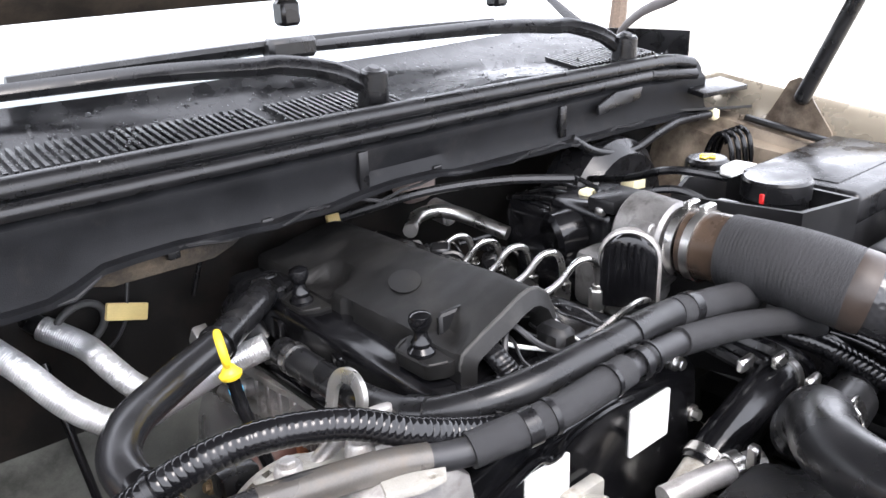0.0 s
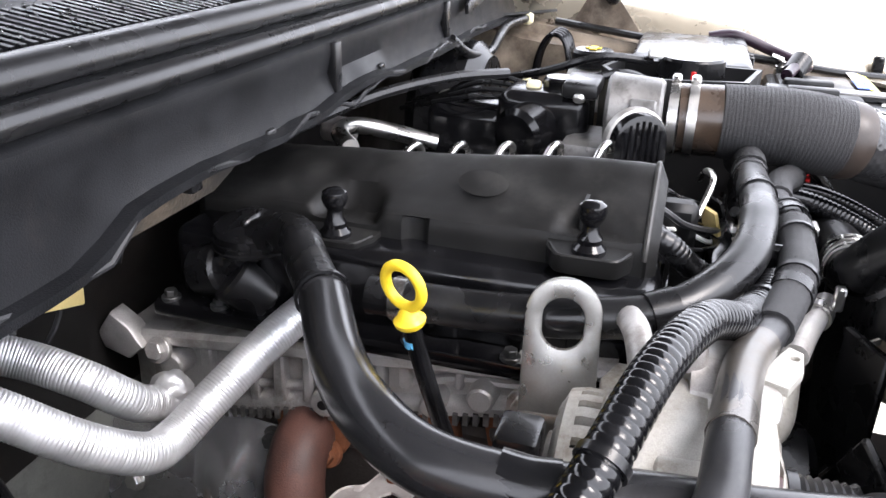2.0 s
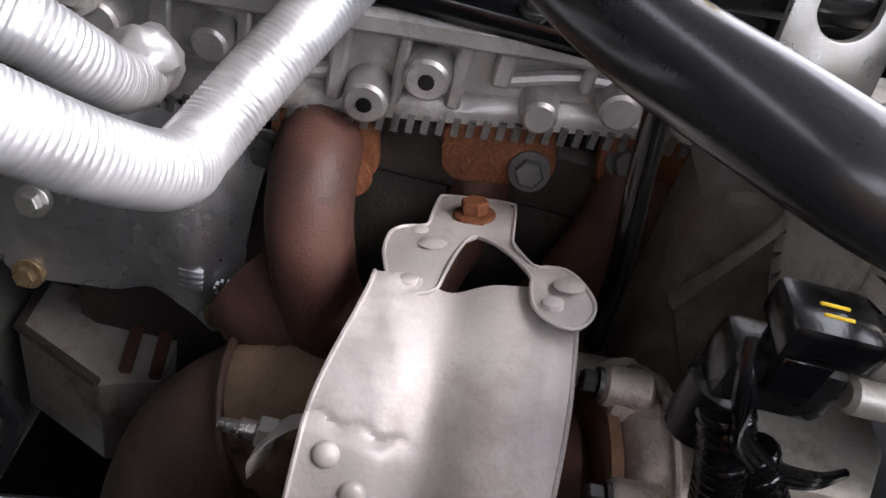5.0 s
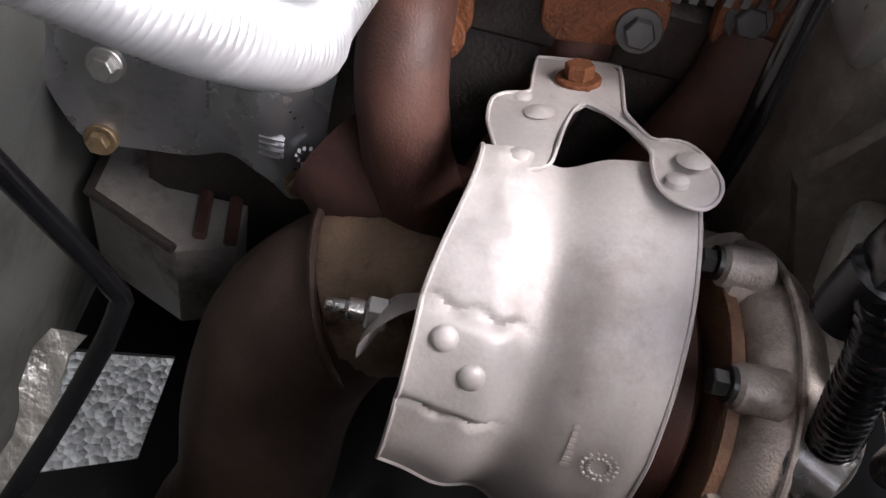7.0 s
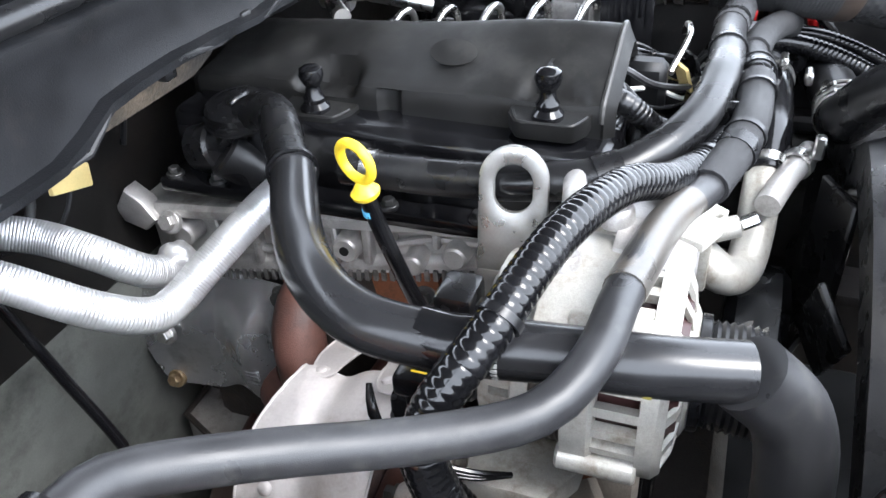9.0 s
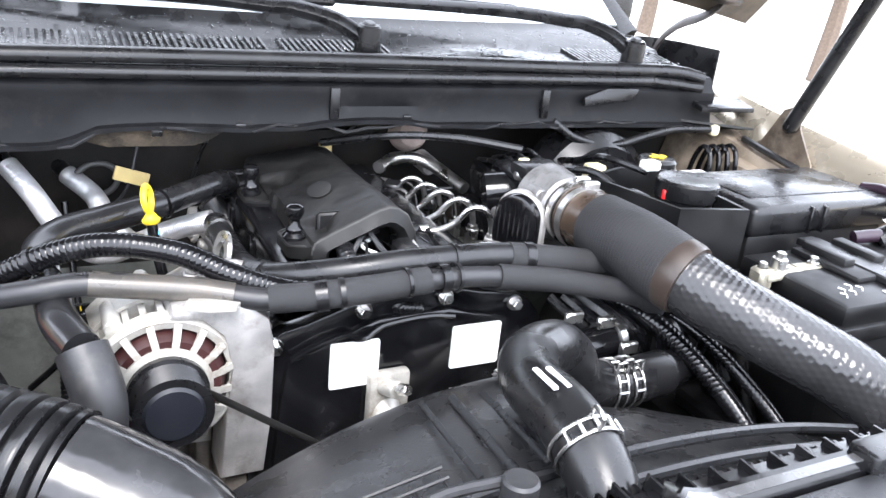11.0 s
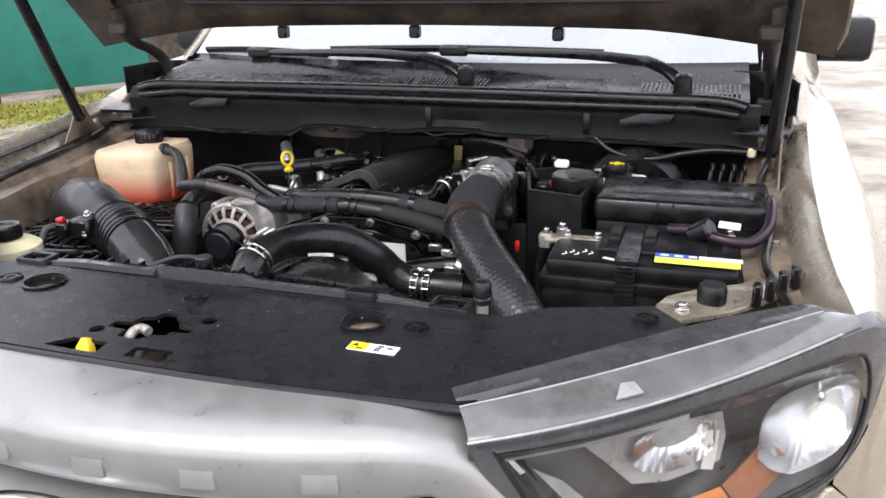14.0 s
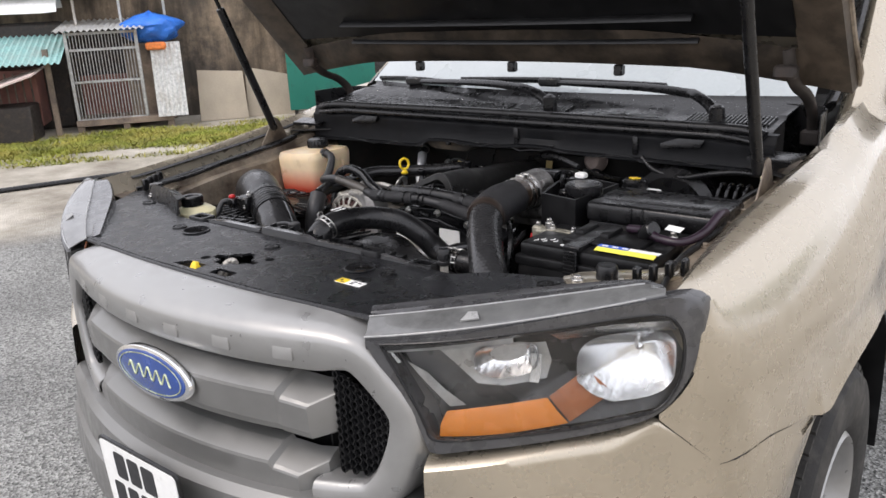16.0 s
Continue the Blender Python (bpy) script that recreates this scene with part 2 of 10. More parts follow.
def tube(b, pts, r, n=14, step=0.012, rad=None, cap=True, flat=(1, 1), smooth=True, relief=None):
    """A hose, pipe or wire along a smooth curve; rad(metres along it, its length) scales its radius, relief(metres, angle) roughens its skin."""
    line = curve(pts, step) if smooth else [Vector(p) for p in pts]
    lens = [0.0]
    for a, c in zip(line, line[1:]):
        lens.append(lens[-1] + (c - a).length)
    ways = [(line[min(i + 1, len(line) - 1)] - line[max(i - 1, 0)]).normalized() for i in range(len(line))]
    side = ways[0].orthogonal().normalized()
    rings = []
    for p, w, s in zip(line, ways, lens):
        side = (side - w * side.dot(w)).normalized()
        up = w.cross(side)
        k = r * (rad(s, lens[-1]) if rad else 1)
        rings.append([b.verts.new(p + k * (1 + (relief(s, 2 * math.pi * j / n) if relief else 0)) * (flat[0] * math.cos(2 * math.pi * j / n) * side + flat[1] * math.sin(2 * math.pi * j / n) * up)) for j in range(n)])
    for u, v in zip(rings, rings[1:]):
        for j in range(n):
            b.faces.new((u[j], u[(j + 1) % n], v[(j + 1) % n], v[j]))
    if cap:
        b.faces.new(rings[0][::-1])
        b.faces.new(rings[-1])
    return b


def ribs(pitch, depth=0.1, duty=0.5):
    """A radius for tube(): rounded corrugations."""
    return lambda s, total: 1 + depth * math.copysign(abs(math.sin(math.pi * s / pitch)) ** 0.6, 1) - depth * duty


def lathe(b, profile, at, axis=(0, 0, 1), n=24, closed=False, cap=True):
    """Turns a profile of (radius, height) about an axis."""
    rot = Vector(axis).to_track_quat("Z", "Y").to_matrix()
    rings = []
    for r, h in profile:
        rings.append([b.verts.new(Vector(at) + rot @ Vector((r * math.cos(2 * math.pi * j / n), r * math.sin(2 * math.pi * j / n), h))) for j in range(n)])
    for u, v in zip(rings, rings[1:]):
        for j in range(n):
            b.faces.new((u[j], u[(j + 1) % n], v[(j + 1) % n], v[j]))
    if closed:
        for j in range(n):
            b.faces.new((rings[-1][j], rings[-1][(j + 1) % n], rings[0][(j + 1) % n], rings[0][j]))
    elif cap:
        for ring in (rings[0][::-1], rings[-1]):
            if (ring[0].co - ring[1].co).length > 1e-6:
                b.faces.new(ring)
    return b


def disc_cyl(b, a, c, r, r2=None, n=18, bev=0.0):
    """A cylinder or cone from a to c with bevelled rims."""
    a, c = Vector(a), Vector(c)
    h, r2 = (c - a).length, r if r2 is None else r2
    prof = [(r - bev, 0), (r, bev), (r2, h - bev), (r2 - bev, h)] if bev else [(r, 0), (r2, h)]
    return lathe(b, prof, a, c - a, n)


def slab(b, outline, depth, m=None, holes=(), bev=0.0):
    """A plate: a closed outline of (u, v), with holes, filled and given depth along w; m lays (u, v, w) in the world."""
    m = m or Matrix.Identity(4)
    loops = [outline, *holes]
    edges = []
    for loop in loops:
        vs = [b.verts.new((u, v, 0)) for u, v in loop]
        edges += [b.edges.new((vs[i], vs[(i + 1) % len(vs)])) for i in range(len(vs))]
    got = bmesh.ops.triangle_fill(b, use_beauty=True, use_dissolve=False, edges=edges)
    faces = [g for g in got["geom"] if isinstance(g, bmesh.types.BMFace)]
    if not holes and len(outline) > 4:
        faces = bmesh.ops.dissolve_faces(b, faces=faces)["region"] or faces
    low = {v for f in faces for v in f.verts}
    ext = bmesh.ops.extrude_face_region(b, geom=faces)
    top = [g for g in ext["geom"] if isinstance(g, bmesh.types.BMVert)]
    for v in top:
        v.co.z += depth
    if bev:
        rim = [e for e in {e for v in top for e in v.link_edges} if all(w in set(top) for w in e.verts) and len(e.link_faces) == 2 and e.calc_face_angle(0) > 0.6]
        if rim:
            got = bmesh.ops.bevel(b, geom=rim, offset=bev, segments=2, affect="EDGES", profile=0.5)
            top += [v for v in got["verts"]]
    for v in {v for v in (*low, *top) if v.is_valid}:
        v.co = m @ v.co
    return b


def circle(cx, cy, r, n=24, ry=None):
    return [(cx + r * math.cos(2 * math.pi * i / n), cy + (ry or r) * math.sin(2 * math.pi * i / n)) for i in range(n)]


def rounded(lo, hi, r, n=5):
    out = []
    for cx, cy, a0 in ((hi[0] - r, hi[1] - r, 0), (lo[0] + r, hi[1] - r, 90), (lo[0] + r, lo[1] + r, 180), (hi[0] - r, lo[1] + r, 270)):
        out += [(cx + r * math.cos(radians(a0 + 90 * i / n)), cy + r * math.sin(radians(a0 + 90 * i / n))) for i in range(n + 1)]
    return out


def sheet(b, rows, thick=0.0, close=False):
    """A skin through rows of points, with a thickness added behind it."""
    grid = [[b.verts.new(p) for p in row] for row in rows]
    faces = []
    for u, v in zip(grid, grid[1:]):
        for j in range(len(u) - (0 if close else 1)):
            k = (j + 1) % len(u)
            faces.append(b.faces.new((u[j], u[k], v[k], v[j])))
    if thick:
        bmesh.ops.recalc_face_normals(b, faces=faces)
        b.normal_update()
        bmesh.ops.solidify(b, geom=faces, thickness=thick)
    return b


def frame_at(o, u, v):
    """The matrix that lays plate coordinates (u, v, w) at o, along the directions u and v."""
    u = Vector(u).normalized()
    w = u.cross(Vector(v)).normalized()
    v = w.cross(u)
    m = Matrix((u, v, w)).transposed().to_4x4()
    m.translation = o
    return m


def bolt_head(b, at, axis, r=0.007, h=0.006):
    """A flanged hexagon bolt head."""
    rot = Vector(axis).normalized()
    at = Vector(at)
    disc_cyl(b, at - rot * 0.004, at + rot * 0.002, r * 1.5, n=16, bev=0.0006)
    disc_cyl(b, at + rot * 0.0015, at + rot * (0.0015 + h), r, n=6, bev=0.0008)
    return b


def band(b, pts, r, at, width, n=18, over=1.06):
    """A ring round a hose at a share of its way."""
    line = curve(pts, 0.004)
    k = max(1, min(len(line) - 2, round(at * (len(line) - 1))))
    w = (line[k + 1] - line[k - 1]).normalized()
    p = line[k]
    lathe(b, [(r * over - 0.001, -width / 2), (r * over, -width / 2), (r * over, width / 2), (r * over - 0.001, width / 2), (r * 0.97, width / 2), (r * 0.97, -width / 2)], p, w, n, closed=True)
    return b


def front(x):
    """How far back the nose of the truck lies at x."""
    a = abs(x)
    return 0.46 * a * a if a < 0.45 else 0.093 + 0.3 * (a - 0.45) + 1.0 * (a - 0.45) ** 2


def ease(x, lo, hi):
    """A smooth step from 0 at lo to 1 at hi."""
    t = min(1.0, max(0.0, (x - lo) / (hi - lo)))
    return t * t * (3 - 2 * t)


# ---- the ground and what stands behind ----
def ground_material():
    m = mat("wet_gravel", (0.185, 0.185, 0.175), 0.6, vary=0.25, scale=1.2, grain=60, bump=0.0)
    n, l = m.node_tree.nodes, m.node_tree.links
    b = n["Principled BSDF"]
    tc, cells, tone = n.new("ShaderNodeTexCoord"), n.new("ShaderNodeTexVoronoi"), n.new("ShaderNodeMapRange")
    cells.inputs["Scale"].default_value = 100
    l.new(tc.outputs["Object"], cells.inputs["Vector"])
    sep = n.new("ShaderNodeSeparateColor")
    l.new(cells.outputs["Color"], sep.inputs["Color"])
    l.new(sep.outputs["Red"], tone.inputs["Value"])
    tone.inputs["To Min"].default_value, tone.inputs["To Max"].default_value = 0.4, 1.9
    mul = n.new("ShaderNodeVectorMath")
    mul.operation = "SCALE"
    l.new(b.inputs["Base Color"].links[0].from_socket, mul.inputs[0])
    l.new(tone.outputs["Result"], mul.inputs["Scale"])
    # pale washed concrete further off
    big, sp = n.new("ShaderNodeTexNoise"), n.new("ShaderNodeMapRange")
    big.inputs["Scale"].default_value, big.inputs["Detail"].default_value = 0.35, 6
    l.new(tc.outputs["Object"], big.inputs["Vector"])
    sx = n.new("ShaderNodeSeparateXYZ")
    l.new(tc.outputs["Object"], sx.inputs["Vector"])
    add = n.new("ShaderNodeMath")
    add.operation = "MULTIPLY_ADD"
    add.inputs[1].default_value = 3.0
    l.new(big.outputs["Fac"], add.inputs[0])
    neg = n.new("ShaderNodeMath")
    neg.operation = "MULTIPLY"
    neg.inputs[1].default_value = -1.0
    l.new(sx.outputs["X"], neg.inputs[0])
    l.new(neg.outputs["Value"], add.inputs[2])
    l.new(add.outputs["Value"], sp.inputs["Value"])
    sp.inputs["From Min"].default_value, sp.inputs["From Max"].default_value = 6.3, 6.8
    mix = n.new("ShaderNodeMix")
    mix.data_type = "RGBA"
    side, either = n.new("ShaderNodeMapRange"), n.new("ShaderNodeMath")
    side.inputs["From Min"].default_value, side.inputs["From Max"].default_value = 1.05, 1.6
    l.new(sx.outputs["X"], side.inputs["Value"])
    either.operation = "MAXIMUM"
    l.new(sp.outputs["Result"], either.inputs[0])
    l.new(side.outputs["Result"], either.inputs[1])
    wash, tones = n.new("ShaderNodeTexNoise"), n.new("ShaderNodeValToRGB")
    wash.inputs["Scale"].default_value, wash.inputs["Detail"].default_value, wash.inputs["Roughness"].default_value = 0.9, 9, 0.7
    l.new(tc.outputs["Object"], wash.inputs["Vector"])
    tones.color_ramp.elements[0].position, tones.color_ramp.elements[0].color = 0.36, (0.20, 0.175, 0.14, 1)
    tones.color_ramp.elements[1].position, tones.color_ramp.elements[1].color = 0.62, (0.58, 0.54, 0.47, 1)
    mid = tones.color_ramp.elements.new(0.48)
    mid.color = (0.38, 0.345, 0.285, 1)
    l.new(wash.outputs["Fac"], tones.inputs["Fac"])
    l.new(tones.outputs["Color"], mix.inputs["B"])
    l.new(either.outputs["Value"], mix.inputs["Factor"])
    l.new(mul.outputs["Vector"], mix.inputs["A"])
    l.new(mix.outputs["Result"], b.inputs["Base Color"])
    bp = n.new("ShaderNodeBump")
    bp.inputs["Strength"].default_value, bp.inputs["Distance"].default_value = 0.9, 0.010
    l.new(cells.outputs["Distance"], bp.inputs["Height"])
    l.new(bp.outputs["Normal"], b.inputs["Normal"])
    return m


b = bm()
sheet(b, [[(x, y, 0) for x in (-400, -40, -12, 0, 12, 40, 400)] for y in (-400, -40, -8, 0, 8, 40, 400)])
tagged(part("ground", b, ground_material()), "grey gravel yard running into pale concrete", "ground", kind="structure")

# the yard is seen along this line: 'along' runs by the foot of the wall, 'away' points from the truck
NEAR = 0.84
YARD = Vector((1.15, -0.70, 0)).lerp(Vector((-10.15, 7.6, 0)), NEAR)
AWAY = Vector((-0.80, 0.60, 0))
ALONG = Vector((0.60, 0.80, 0))


SHIFT = 0.0  # how far along the wall the next thing is moved


def yard(along, away, z=0.0):
    return YARD + (ALONG * (along + SHIFT) + AWAY * away + Vector((0, 0, z))) * NEAR


def yard_box(b, a0, a1, w0, w1, z0, z1, bev=0.0):
    return box(b, (a0, w0, z0), (a1, w1, z1), bev, 1, Matrix.Translation(YARD + ALONG * SHIFT * NEAR) @ Matrix((ALONG, AWAY, (0, 0, 1))).transposed().to_4x4() @ Matrix.Scale(NEAR, 4))


STAINED = mat("stained_render", (0.36, 0.27, 0.185), 0.9, vary=0.3, scale=1.1, grain=40, bump=0.5, dirt=(0.085, 0.072, 0.06), dirt_amount=0.85, dirt_scale=0.9)
ns, ls = STAINED.node_tree.nodes, STAINED.node_tree.links
tcs, mp, run, dark, mulc = ns.new("ShaderNodeTexCoord"), ns.new("ShaderNodeMapping"), ns.new("ShaderNodeTexNoise"), ns.new("ShaderNodeMapRange"), ns.new("ShaderNodeVectorMath")
mp.inputs["Scale"].default_value = (2.2, 2.2, 0.28)
run.inputs["Scale"].default_value, run.inputs["Detail"].default_value, run.inputs["Roughness"].default_value = 1.3, 8, 0.65
dark.inputs["From Min"].default_value, dark.inputs["From Max"].default_value, dark.inputs["To Min"].default_value, dark.inputs["To Max"].default_value = 0.38, 0.62, 0.28, 1.25
mulc.operation = "SCALE"
ls.new(tcs.outputs["Object"], mp.inputs["Vector"])
ls.new(mp.outputs["Vector"], run.inputs["Vector"])
ls.new(run.outputs["Fac"], dark.inputs["Value"])
ls.new(ns["Principled BSDF"].inputs["Base Color"].links[0].from_socket, mulc.inputs[0])
ls.new(dark.outputs["Result"], mulc.inputs["Scale"])
ls.new(mulc.outputs["Vector"], ns["Principled BSDF"].inputs["Base Color"])
b = bm()
yard_box(b, -16, 9.5, 1.2, 1.45, 0, 4.2)
tagged(part("wall_yard", b, STAINED), "rain-stained grey concrete yard wall", "wall", kind="structure")

GREEN = mat("green_sheet", (0.015, 0.17, 0.13), 0.5, vary=0.08, scale=2, dirt=(0.02, 0.11, 0.09), dirt_amount=0.3)
b = bm()
m = Matrix.Translation(YARD) @ Matrix((ALONG, AWAY, (0, 0, 1))).transposed().to_4x4() @ Matrix.Scale(NEAR, 4)
slab(b, [(1.2, 0.15), (3.45, 0.15), (3.45, 3.2), (1.2, 3.2)], 0.05, m @ Matrix.Rotation(radians(90), 4, "X") @ Matrix.Translation((0, 0, 0.35)), bev=0.01)
fence = thing("green_fence_panel", "large smooth green metal fence panel on posts", "fence panel", yard(3, -0.3, 0))
part("panel", b, GREEN, fence)
for a in (1.3, 2.3, 3.35):
    b = bm()
    yard_box(b, a - 0.03, a + 0.03, -0.33, -0.27, 0, 2.55, 0.004)
    part("post", b, DARK_IRON, fence)

# grass strip at the foot of the wall, of many bent blades
GRASS = mat("grass_blades", (0.20, 0.225, 0.03), 0.6, vary=0.5, scale=2.2, grain=30, bump=0.0, dirt=(0.40, 0.34, 0.08), dirt_amount=0.55, dirt_scale=1.4)
rng = random.Random(4)
verts, faces = [], []
for i in range(80000):
    a, w = rng.uniform(-8, 3.2), rng.uniform(-2.9, -0.15)
    if rng.random() > 0.35 + 0.65 * (0.5 + noise.noise(Vector((a * 0.9, w * 1.5, 0.3)))) + (0.15 if w > -2.1 else -0.3 - 0.35 * (-2.1 - w)) - (0.5 if w > -0.6 else 0.0):
        continue
    p, h = yard(a, w), rng.uniform(0.015, 0.055) * (0.75 + 0.8 * noise.noise(Vector((a * 0.5, w, 5))) + 0.25)
    turn, lean = rng.uniform(0, 6.28), rng.uniform(0.01, 0.05)
    dx, dy, k = math.cos(turn), math.sin(turn), rng.uniform(0.005, 0.010)
    o = len(verts)
    verts += [p + Vector((dx * k, dy * k, 0)), p - Vector((dx * k, dy * k, 0)), p + Vector((-dy * lean + dx * k * 0.6, dx * lean + dy * k * 0.6, h * 0.6)),
              p + Vector((-dy * lean - dx * k * 0.6, dx * lean - dy * k * 0.6, h * 0.6)), p + Vector((-dy * lean * 2.4, dx * lean * 2.4, h))]
    faces += [(o, o + 1, o + 3, o + 2), (o + 2, o + 3, o + 4)]
me = bpy.data.meshes.new("grass")
me.from_pydata(verts, [], faces)
me.materials.append(GRASS)
tagged(new("grass", me), "strip of rough yellow-green grass below the yard wall", "grass", kind="stuff")

# pens and sheds of the yard
GALV = mat("galvanised_steel", (0.42, 0.42, 0.41), 0.5, metal=0.6, dirt=(0.25, 0.19, 0.15), dirt_amount=0.35, dirt_scale=3)
OLDWOOD = mat("old_planks", (0.22, 0.17, 0.13), 0.85, vary=0.3, scale=4, grain=50, dirt=(0.10, 0.08, 0.07), dirt_amount=0.4, dirt_scale=3)
TIN = mat("corrugated_tin", (0.60, 0.60, 0.58), 0.5, metal=0.4, dirt=(0.35, 0.31, 0.26), dirt_amount=0.35, dirt_scale=2)
TURQ = mat("turquoise_tin", (0.30, 0.52, 0.50), 0.55, metal=0.1, dirt=(0.32, 0.40, 0.38), dirt_amount=0.5, dirt_scale=2)
REDBOARD = mat("dull_red_board", (0.24, 0.11, 0.09), 0.8, vary=0.25, scale=3, dirt=(0.14, 0.08, 0.07), dirt_amount=0.4, dirt_scale=2)
TARP = mat("blue_tarpaulin", (0.03, 0.17, 0.62), 0.35, vary=0.15, scale=4, grain=25, bump=0.6, bump_dist=0.02)
ORANGE = mat("orange_cloth", (0.75, 0.22, 0.06), 0.7)


def wavy(b, a0, a1, w0, w1, z0, z1, pitch=0.09, depth=0.018):
    """A corrugated sheet between two edges."""
    k = max(4, round((a1 - a0) / pitch * 4))
    rows = []
    for i in range(k + 1):
        a = a0 + (a1 - a0) * i / k
        d = depth * math.sin(2 * math.pi * (a - a0) / pitch)
        rows.append([yard(a, w0 - (d if z1 - z0 > 0.5 else 0), z0 + (0 if z1 - z0 > 0.5 else d)), yard(a, w1 - (d if z1 - z0 > 0.5 else 0), z1 + (0 if z1 - z0 > 0.5 else d))])
    return sheet(b, rows, 0.004)


SHIFT = 0.25
pen = thing("animal_pen", "grey barred steel pen on a low wooden deck", "pen", yard(-2.1, 0, 0))
b = bm()
yard_box(b, -2.45, -0.95, -0.05, 1.1, 0.10, 0.20, 0.01)
part("deck", b, OLDWOOD, pen)
for a in (-2.4, -1.7, -1.0):
    for w in (0.0, 1.0):
        b = bm()
        yard_box(b, a - 0.05, a + 0.05, w, w + 0.1, 0, 0.1)
        part("foot", b, OLDWOOD, pen)
b = bm()
for a in (-2.40, -1.35):
    yard_box(b, a - 0.025, a + 0.025, -0.03, 0.03, 0.2, 1.58, 0.004)
for z in (0.2, 0.8, 1.3, 1.55):
    yard_box(b, -2.42, -1.33, -0.02, 0.02, z - 0.02, z + 0.02, 0.003)
part("door_frame", b, GALV, pen)
for i in range(21):
    b = bm()
    a = -2.345 + i * 0.0485
    disc_cyl(b, yard(a, 0, 0.2), yard(a, 0, 1.56), 0.007, n=6)
    part("bar", b, GALV, pen)
b = bm()
yard_box(b, -2.40, -1.4, 0.75, 0.8, 0.2, 0.85)
part("back_board", b, REDBOARD, pen)
b = bm()
yard_box(b, -2.45, -0.95, 1.05, 1.1, 0.2, 1.6)
part("rear_wall", b, DARK_IRON, pen)
b = bm()
wavy(b, -2.55, -1.2, -0.2, 1.15, 1.60, 1.74)
part("roof", b, TIN, pen, "pale corrugated tin roof")
b = bm()
for a in (-2.3, -1.6, -0.9):
    yard_box(b, a - 0.02, a + 0.02, 0.6, 0.64, 1.62, 2.15, 0.003)
yard_box(b, -2.4, -0.5, 0.3, 0.9, 2.12, 2.17, 0.005)
part("top_rack", b, TIN, pen)
SHIFT = 0.0
lean = thing("tin_sheet", "pale corrugated tin sheet leaning against the pen", "tin sheet", yard(-0.7, -0.05, 0))
b = bm()
wavy(b, -0.92, -0.45, -0.12, 0.1, 0.18, 1.35, 0.075, 0.012)
part("corrugated_sheet", b, TIN, lean)
shelf = thing("wire_panel", "dark wire mesh panel beside the pen", "panel", yard(-1.1, 0.3, 0))
b = bm()
yard_box(b, -1.33, -0.9, 0.2, 0.24, 0.2, 1.35, 0.004)
part("mesh_panel", b, OLDWOOD, shelf)
tarp = thing("tarpaulin", "crumpled blue tarpaulin heaped on the pen", "tarpaulin", yard(-0.95, 0.2, 1.3))
b = bm()
rows = []
for i in range(15):
    ring = []
    t = i / 14
    for j in range(40):
        u = 2 * math.pi * j / 40
        r = (0.5 * math.sin(math.pi * min(1, t * 1.05 + 0.02)) ** 0.45) * (1 + 0.28 * noise.noise(Vector((math.cos(u) * 1.9, math.sin(u) * 1.9, t * 4))) + 0.08 * noise.noise(Vector((math.cos(u) * 6, math.sin(u) * 6, t * 9))))
        ring.append(yard(-0.88 + r * math.cos(u) * 0.95, 0.35 + r * math.sin(u) * 0.7, 1.34 + 0.5 * t + 0.03 * noise.noise(Vector((u * 2, t * 4, 1)))))
    rows.append(ring)
sheet(b, rows, close=True)
part("tarpaulin_cover", b, TARP, tarp)
b = bm()
yard_box(b, -0.98, -0.66, -0.03, 0.1, 1.24, 1.36, 0.03)
part("orange_rag", b, ORANGE, tarp)
for k, (a, tilt) in enumerate(((-0.28, 0), (0.52, 0.12))):
    bo = thing("leaning_board", "weathered pale board leaning against the yard wall", "board", yard(a + 0.45, 0.4, 0), "boards against the wall")
    b = bm()
    mm = Matrix.Translation(yard(a, 0.25 + 0.12 * k, 0.0)) @ Matrix((ALONG, AWAY, (0, 0, 1))).transposed().to_4x4() @ Matrix.Scale(NEAR, 4) @ Matrix.Rotation(radians(-12), 4, "X")
    slab(b, [(0, 0), (0.80, -tilt * 0.2), (0.78, 0.80 - tilt), (0.03, 0.86)], 0.03, mm @ Matrix.Rotation(radians(90), 4, "X"), bev=0.004)
    part("board_face", b, WOODPALE, bo)
SHIFT = 0.9
shed = thing("small_shed", "low shed with a turquoise tin roof over barred hutches", "shed", yard(-4.2, 0.3, 0))
b = bm()
wavy(b, -5.0, -3.1, -0.5, 1.0, 1.15, 1.62)
part("roof", b, TURQ, shed)
for a in (-4.75, -3.35):
    for w in (-0.2, 0.9):
        b = bm()
        yard_box(b, a - 0.04, a + 0.04, w, w + 0.08, 0, 1.35, 0.004)
        part("post", b, OLDWOOD, shed)
b = bm()
yard_box(b, -4.72, -3.6, 0.1, 0.8, 0.15, 1.05, 0.01)
part("hutch", b, REDBOARD, shed)
for i in range(9):
    b = bm()
    yard_box(b, -4.65 + i * 0.12, -4.63 + i * 0.12, 0.06, 0.1, 0.3, 1.0)
    part("bar", b, OLDWOOD, shed)
SHIFT = 2.0
ramp = thing("low_hutch", "low hutch with a slanting pale pinkish roof sheet", "hutch", yard(-5.2, -0.5, 0))
b = bm()
rows = [[yard(-6.4, -0.9, 0.62), yard(-6.4, 0.1, 0.72)], [yard(-5.6, -0.9, 0.68), yard(-5.6, 0.1, 0.78)], [yard(-4.55, -0.9, 1.0), yard(-4.55, 0.1, 1.06)]]
sheet(b, rows, 0.02)
